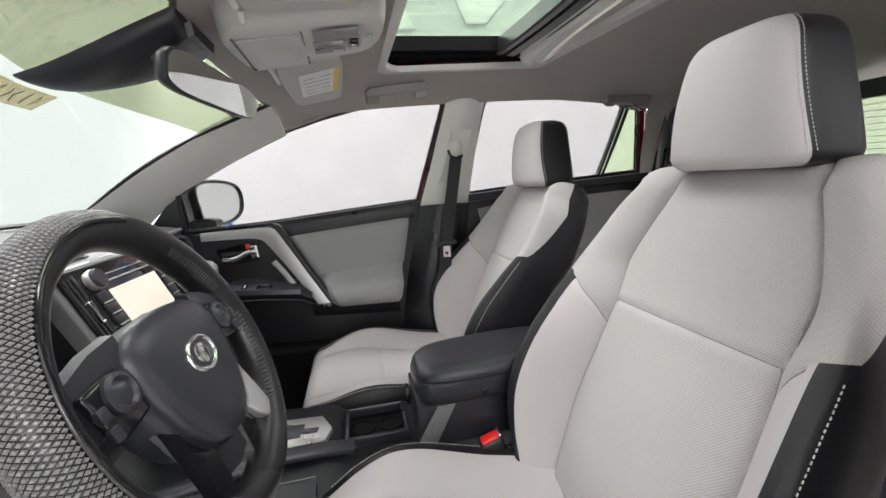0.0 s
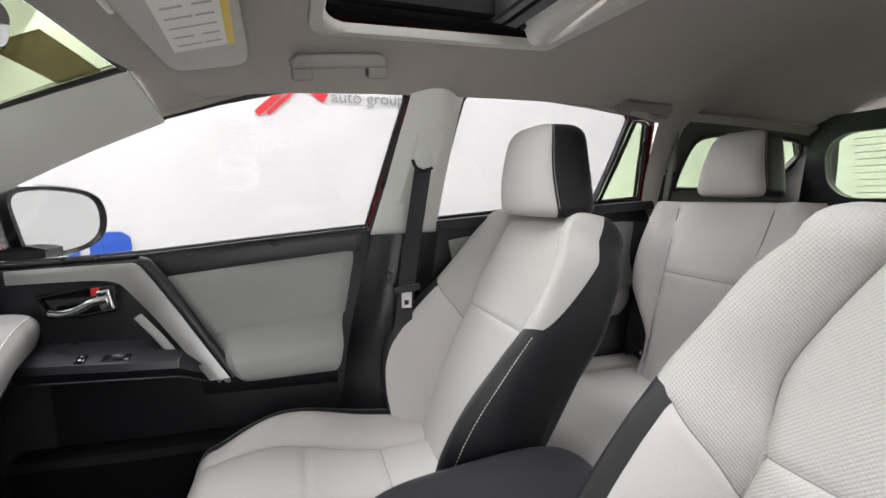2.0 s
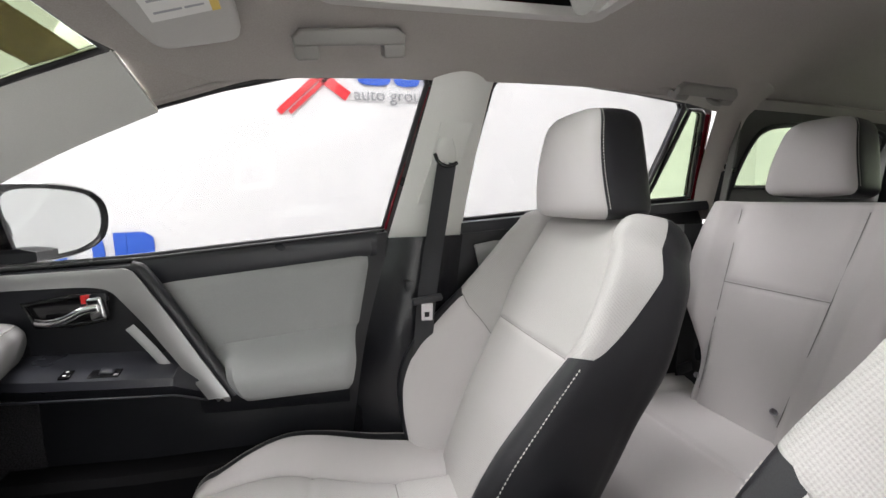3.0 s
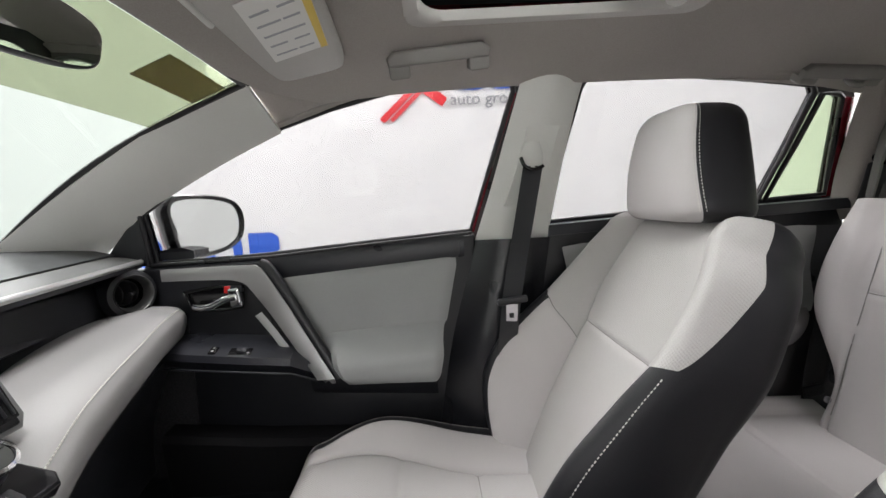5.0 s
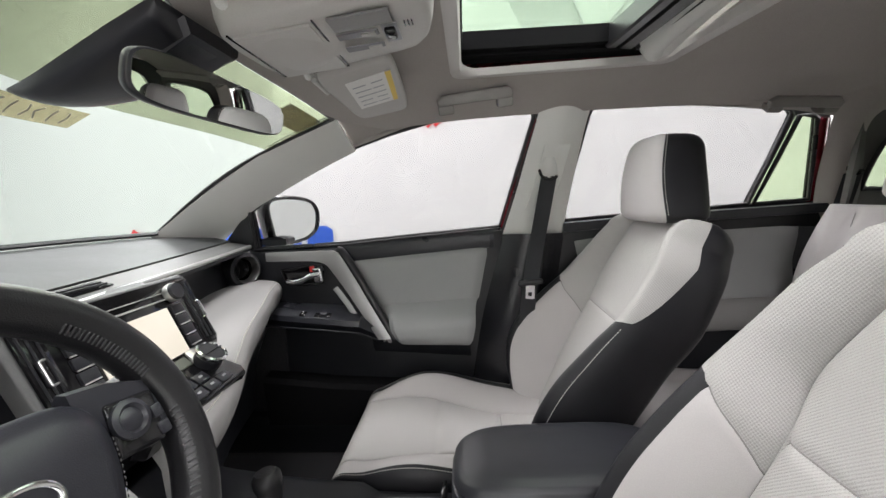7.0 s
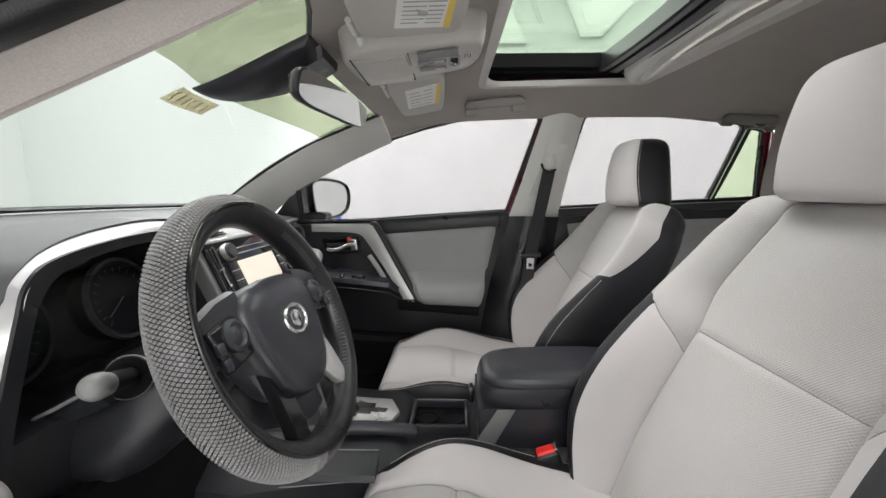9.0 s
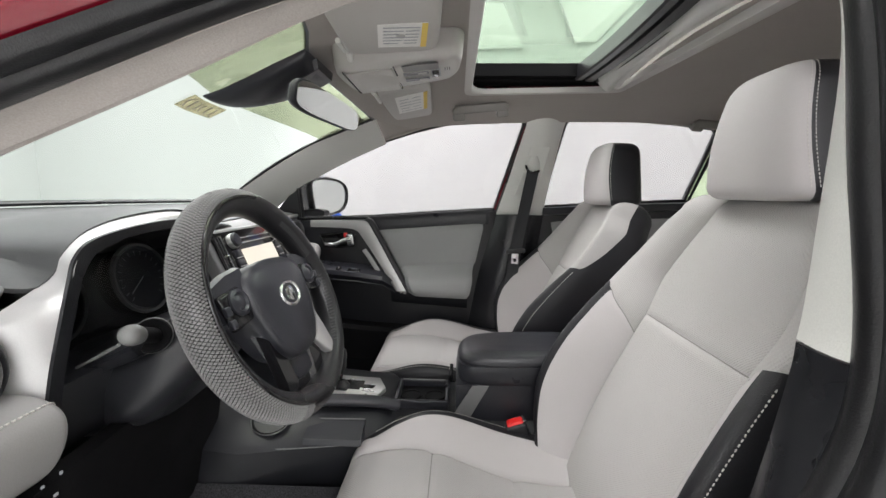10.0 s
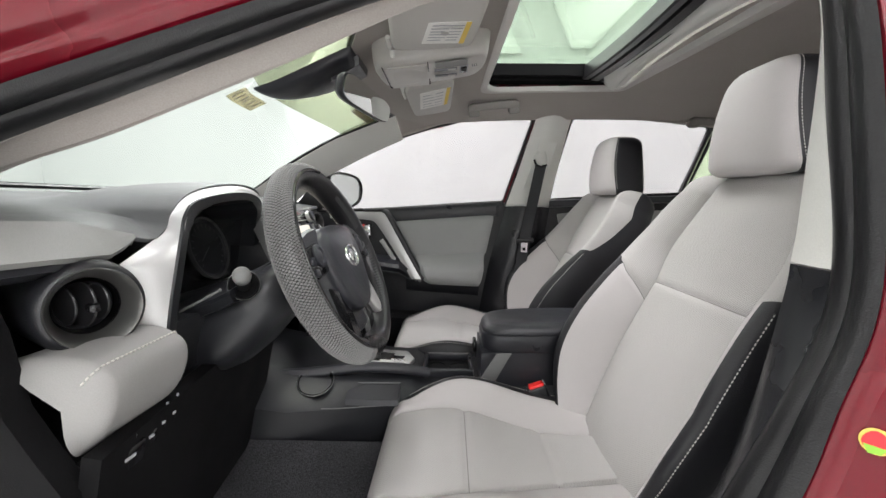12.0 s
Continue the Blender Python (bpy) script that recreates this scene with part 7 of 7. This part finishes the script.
def overhead():
    c = thing("overhead_console", (-0.04, 0.88, 1.44), "pale overhead console with lamps and switches", "overhead console")
    pts = [(-0.172, 0.80), (-0.10, 0.765), (0.06, 0.775), (0.100, 0.80), (0.104, 0.88), (0.090, 0.94), (0.05, 0.965), (-0.10, 0.985), (-0.165, 0.975), (-0.18, 0.90)]
    ring = [(p.x, p.y) for p in spline([(a, b, 0) for a, b in pts], 64, True)]

    def lp(s, z):
        return [V((-0.04 + (a + 0.04) * s, 0.88 + (b - 0.88) * s, z + 0.11 * (a + 0.04))) for a, b in ring]

    part("body", loft([lp(1.05, 1.475), lp(1.02, 1.432), lp(0.99, 1.416), lp(0.94, 1.409), lp(0.6, 1.404), lp(0.1, 1.403)], angle=60), M_CONSOLE, c)

    def low(x, y, z=0.0):
        return V((x, y, 1.4035 + 0.11 * (x + 0.04) + z))

    def tile(name, x0, x1, y0, y1, mat, h=0.002, parent=c, label="", lift=0.0):
        return part(name, sheet([low(x0, y0, lift), low(x1, y0, lift), low(x1, y1, lift), low(x0, y1, lift)], (0, 0, -h)), mat, parent, label)

    tile("holder_lid", -0.150, -0.048, 0.795, 0.965, M_CONSOLE, 0.0035, label="pale sunglasses holder lid")
    part("lid_gap", tube([low(-0.155, 0.79), low(-0.157, 0.968), low(-0.10, 0.972), low(-0.045, 0.968), low(-0.043, 0.79)], 0.0016, sides=6), M_GLOSS, c)
    tile("lamp_lens", -0.025, 0.055, 0.79, 0.83, M_PAD, 0.003, label="frosted map lamp lens")
    for y in (0.845, 0.893):
        s = tile("lamp_switch", -0.028, 0.030, y, y + 0.016, M_INK, 0.002)
        tile("switch_rocker", 0.006, 0.026, y + 0.003, y + 0.013, M_CONSOLE, 0.004, s)
    s = tile("roof_switch_recess", 0.036, 0.058, 0.835, 0.895, M_SIGNGREY, 0.0015)
    part("roof_switch", rbox(0.016, 0.030, 0.010, 0.004, 3, Matrix.Translation(low(0.047, 0.858, -0.004))), M_GLOSS, s)
    for k in range(3):
        tile("microphone_slot", 0.068 + 0.005 * k, 0.070 + 0.005 * k, 0.835, 0.853, M_GLOSS, 0.001)


overhead()


def rear_view_mirror():
    m = thing("rear_view_mirror", (-0.26, 0.84, 1.40), "rear-view mirror hanging from a dark windscreen mount", "rear-view mirror")
    a, b = V((-0.235, 0.712, 1.336)), V((-0.165, 0.958, 1.312))
    ax = (b - a).normalized()
    face = V((0.90, -0.36, -0.14))
    face = (face - ax * face.dot(ax)).normalized()
    up = face.cross(ax) if face.cross(ax).z > 0 else ax.cross(face)
    c, L, H = (a + b) / 2, (b - a).length / 2, 0.032

    def lp(sx, sy, d):
        out = []
        for k in range(48):
            t = 2 * math.pi * k / 48
            u, w = math.copysign(abs(math.cos(t)) ** 0.4, math.cos(t)), math.copysign(abs(math.sin(t)) ** 0.55, math.sin(t))
            out.append(c + ax * (u * L * sx) + up * (w * H * sy * (1 - 0.10 * u)) + face * d)
        return out

    part("shell", loft([lp(0.985, 0.95, 0.004), lp(1.0, 1.0, 0.001), lp(1.0, 1.0, -0.008), lp(0.94, 0.88, -0.020), lp(0.6, 0.5, -0.030), lp(0.1, 0.1, -0.032)], angle=60), M_BLACKSOFT, m, "dark grey mirror shell")
    part("glass", sheet(lp(0.965, 0.92, 0.0045), face * 0.002), M_MIRROR, m, "silvered mirror glass")
    part("arm", tube([c - face * 0.03, c - face * 0.06 + V((0, 0, 0.03)), V((-0.30, 0.845, 1.405))], 0.013, sides=12), M_SHADEBAND, m)
    spine = spline([(-0.225, 0.76, 1.432), (-0.29, 0.765, 1.406), (-0.35, 0.772, 1.382), (-0.42, 0.785, 1.358), (-0.478, 0.80, 1.345)], 14)
    loops = []
    for k, p in enumerate(spine):
        w = lerp_table([(0, 0.19), (0.4, 0.165), (0.75, 0.10), (1.0, 0.01)], k / 14)
        h = lerp_table([(0, 0.034), (0.4, 0.042), (0.8, 0.028), (1.0, 0.004)], k / 14)
        loops.append([p + V((0, w * (0.5 - 0.5 * math.cos(math.pi * q / 12)), -h * math.sin(math.pi * q / 12) ** 0.7)) for q in range(13)])
    part("sensor_shroud", loft(loops, angle=75), M_BLACKSOFT, m, "dark sensor shroud on the glass")
    part("shroud_cover", loft([[V((x, 0.80, z)), V((x, 0.92, z)), V((x, 0.91, z - 0.02)), V((x, 0.81, z - 0.02))] for x, z in ((-0.215, 1.425), (-0.25, 1.405), (-0.285, 1.385))], angle=30), M_BLACKSOFT, m)


rear_view_mirror()

# ---------------------------------------------------------------- signs and stickers
def wall_frame(x, z):
    return frame_axes((x, WALL_Y - 0.012, z), (1, 0, 0), (0, 0, 1))


def sign_words(name, words, x, z, size, mat, parent):
    data = bpy.data.curves.new(name, "FONT")
    data.body, data.size, data.extrude = words, size, 0.003
    ob = bpy.data.objects.new(name, data)
    scene.collection.objects.link(ob)
    bpy.context.view_layer.update()
    me = bpy.data.meshes.new_from_object(ob.evaluated_get(bpy.context.evaluated_depsgraph_get()))
    bpy.data.objects.remove(ob)
    me.transform(wall_frame(x, z))
    me.materials.append(mat)
    o = new(name, me)
    o.parent = parent
    o.location = -parent.location
    return o


def sign(x, z, h, label, words=False):
    """A wall sign: a red crossed mark and four plain blue shapes."""
    s = thing("wall_sign", (x, WALL_Y - 0.01, z), label, "sign", "wall signs")

    def bar(x0, z0, x1, z1, w, mat, name):
        d = V((x1 - x0, z1 - z0)).normalized()
        n = V((-d.y, d.x)) * (w / 2)
        part(name, prism([(x0 + n.x, z0 + n.y), (x0 - n.x, z0 - n.y), (x1 - n.x, z1 - n.y), (x1 + n.x, z1 + n.y)], wall_frame(x, z), 0.006, 0), mat, s)

    bar(-2.45 * h, -1.02 * h, -0.30 * h, 0.95 * h, 0.22 * h, M_SIGNRED, "red_bar")
    bar(-2.10 * h, -1.02 * h, -0.02 * h, 0.88 * h, 0.14 * h, M_SIGNRED, "red_bar")
    bar(-1.95 * h, 0.95 * h, -0.10 * h, -0.42 * h, 0.36 * h, M_SIGNRED, "red_bar")

    def block(cx, w, name, holes=True):
        def rr(a, b, k=24, p=0.55):
            return [(cx + a * math.copysign(abs(math.cos(t)) ** p, math.cos(t)), 0.5 * h + b * math.copysign(abs(math.sin(t)) ** p, math.sin(t))) for t in [2 * math.pi * i / k for i in range(k)]]

        m = wall_frame(x, z)
        part(name, sheet([m @ V((a, b, 0)) for a, b in rr(w / 2, h / 2)], (0, -0.006, 0), [[m @ V((a, b, 0)) for a, b in rr(w / 2 - 0.24 * h, h / 2 - 0.24 * h)]] if holes else ()), M_BLUE, s)

    for k, (cx, w) in enumerate(((0.85, 1.25), (2.05, 1.0), (3.15, 1.0))):
        block(cx * h, w * h, "blue_ring", k > 0)
    for dx in (3.85, 4.35):
        part("blue_block", prism([(dx * h, 0), (dx * h + 0.26 * h, 0), (dx * h + 0.26 * h, h * (1.0 if dx < 4 else 0.35)), (dx * h, h * (1.0 if dx < 4 else 0.35))], wall_frame(x, z), 0.006, 0), M_BLUE, s)
    part("blue_ring", prism([(4.12 * h, 0.36 * h), (4.5 * h, 0.36 * h), (4.68 * h, 0.52 * h), (4.68 * h, 0.86 * h), (4.5 * h, h), (4.12 * h, h)], wall_frame(x, z), 0.006, 0), M_BLUE, s)
    if words:
        sign_words("sign_words", "auto group", x + 0.02, z - 0.105, 0.125, M_SIGNGREY, s)


sign(0.335, 1.955, 0.20, "red and blue dealer sign with grey words", True)
sign(-2.25, 0.70, 0.27, "large red and blue dealer sign low on the white wall")


# glowing shapes fitted to bright patches in the camera's view through the sunroof
M_BRIGHTPATCH = glow("white_patch_glow", (1.0, 1.0, 0.98), 0.85)


def bright_patch(poly):
    p = thing("bright_patch", (poly[0][0], WALL_Y - 0.01, poly[0][1]), "white tapered glowing shape fitted to a bright patch on the booth wall", "wall light", "wall lights")
    part("patch_face", prism(poly, wall_frame(0, 0), 0.02, 0.004), M_BRIGHTPATCH, p)
    part("frame", tube([wall_frame(0, 0) @ V((a, b, 0.012)) for a, b in poly], 0.012, closed=True, sides=8, up=(0, 1, 0)), M_WALL, p)


bright_patch([(1.10, 2.45), (1.28, 2.455), (1.75, 2.95), (0.88, 2.95)])
bright_patch([(-0.10, 2.39), (0.65, 2.41), (0.47, 2.78), (-0.30, 2.78)])


def windscreen_point(u, v):
    y = 0.40 + (1.40 - 0.40) * u
    top = V((header_x(y), y, headliner_z(header_x(y), y) + 0.008))
    s = 2 * u - 1
    low = V((-1.02 + 0.16 * s * s, 0.94 + 0.57 * s if s > 0 else 0.94 + 0.66 * s, 1.075))
    return top.lerp(low, v) + V((-0.02, 0, 0.03)) * math.sin(math.pi * v)


def glass_sticker(name, u0, u1, v0, v1, mat, label):
    n = (windscreen_point(u1, v0) - windscreen_point(u0, v0)).cross(windscreen_point(u0, v1) - windscreen_point(u0, v0)).normalized()
    if n.z > 0:
        n = -n
    bm = grid(lambda a, b: windscreen_point(u0 + (u1 - u0) * a, v0 + (v1 - v0) * b) + n * 0.003, 6, 4)
    return tagged(part(name, thick(bm, 0.0008), mat), label, "sticker")


tan = glass_sticker("windscreen_sticker", 0.41, 0.56, 0.325, 0.39, glass("tan_translucent_paper", (0.78, 0.73, 0.58), 0.02), "tan paper sticker with pen strokes on the windscreen")
for k in range(6):
    u = 0.425 + 0.021 * k
    stroke = [windscreen_point(u, 0.338), windscreen_point(u + 0.006 * (k % 3 - 1), 0.357), windscreen_point(u + 0.004, 0.378)]
    part("pen_stroke", tube([p + V((0.004, 0, -0.004)) for p in stroke], 0.0012, sides=5), M_INK, tan)
glass_sticker("corner_sticker", 0.86, 0.985, 0.04, 0.14, glass("brown_translucent_print", (0.40, 0.35, 0.27), 0.02), "brown printed sticker in the windscreen corner")
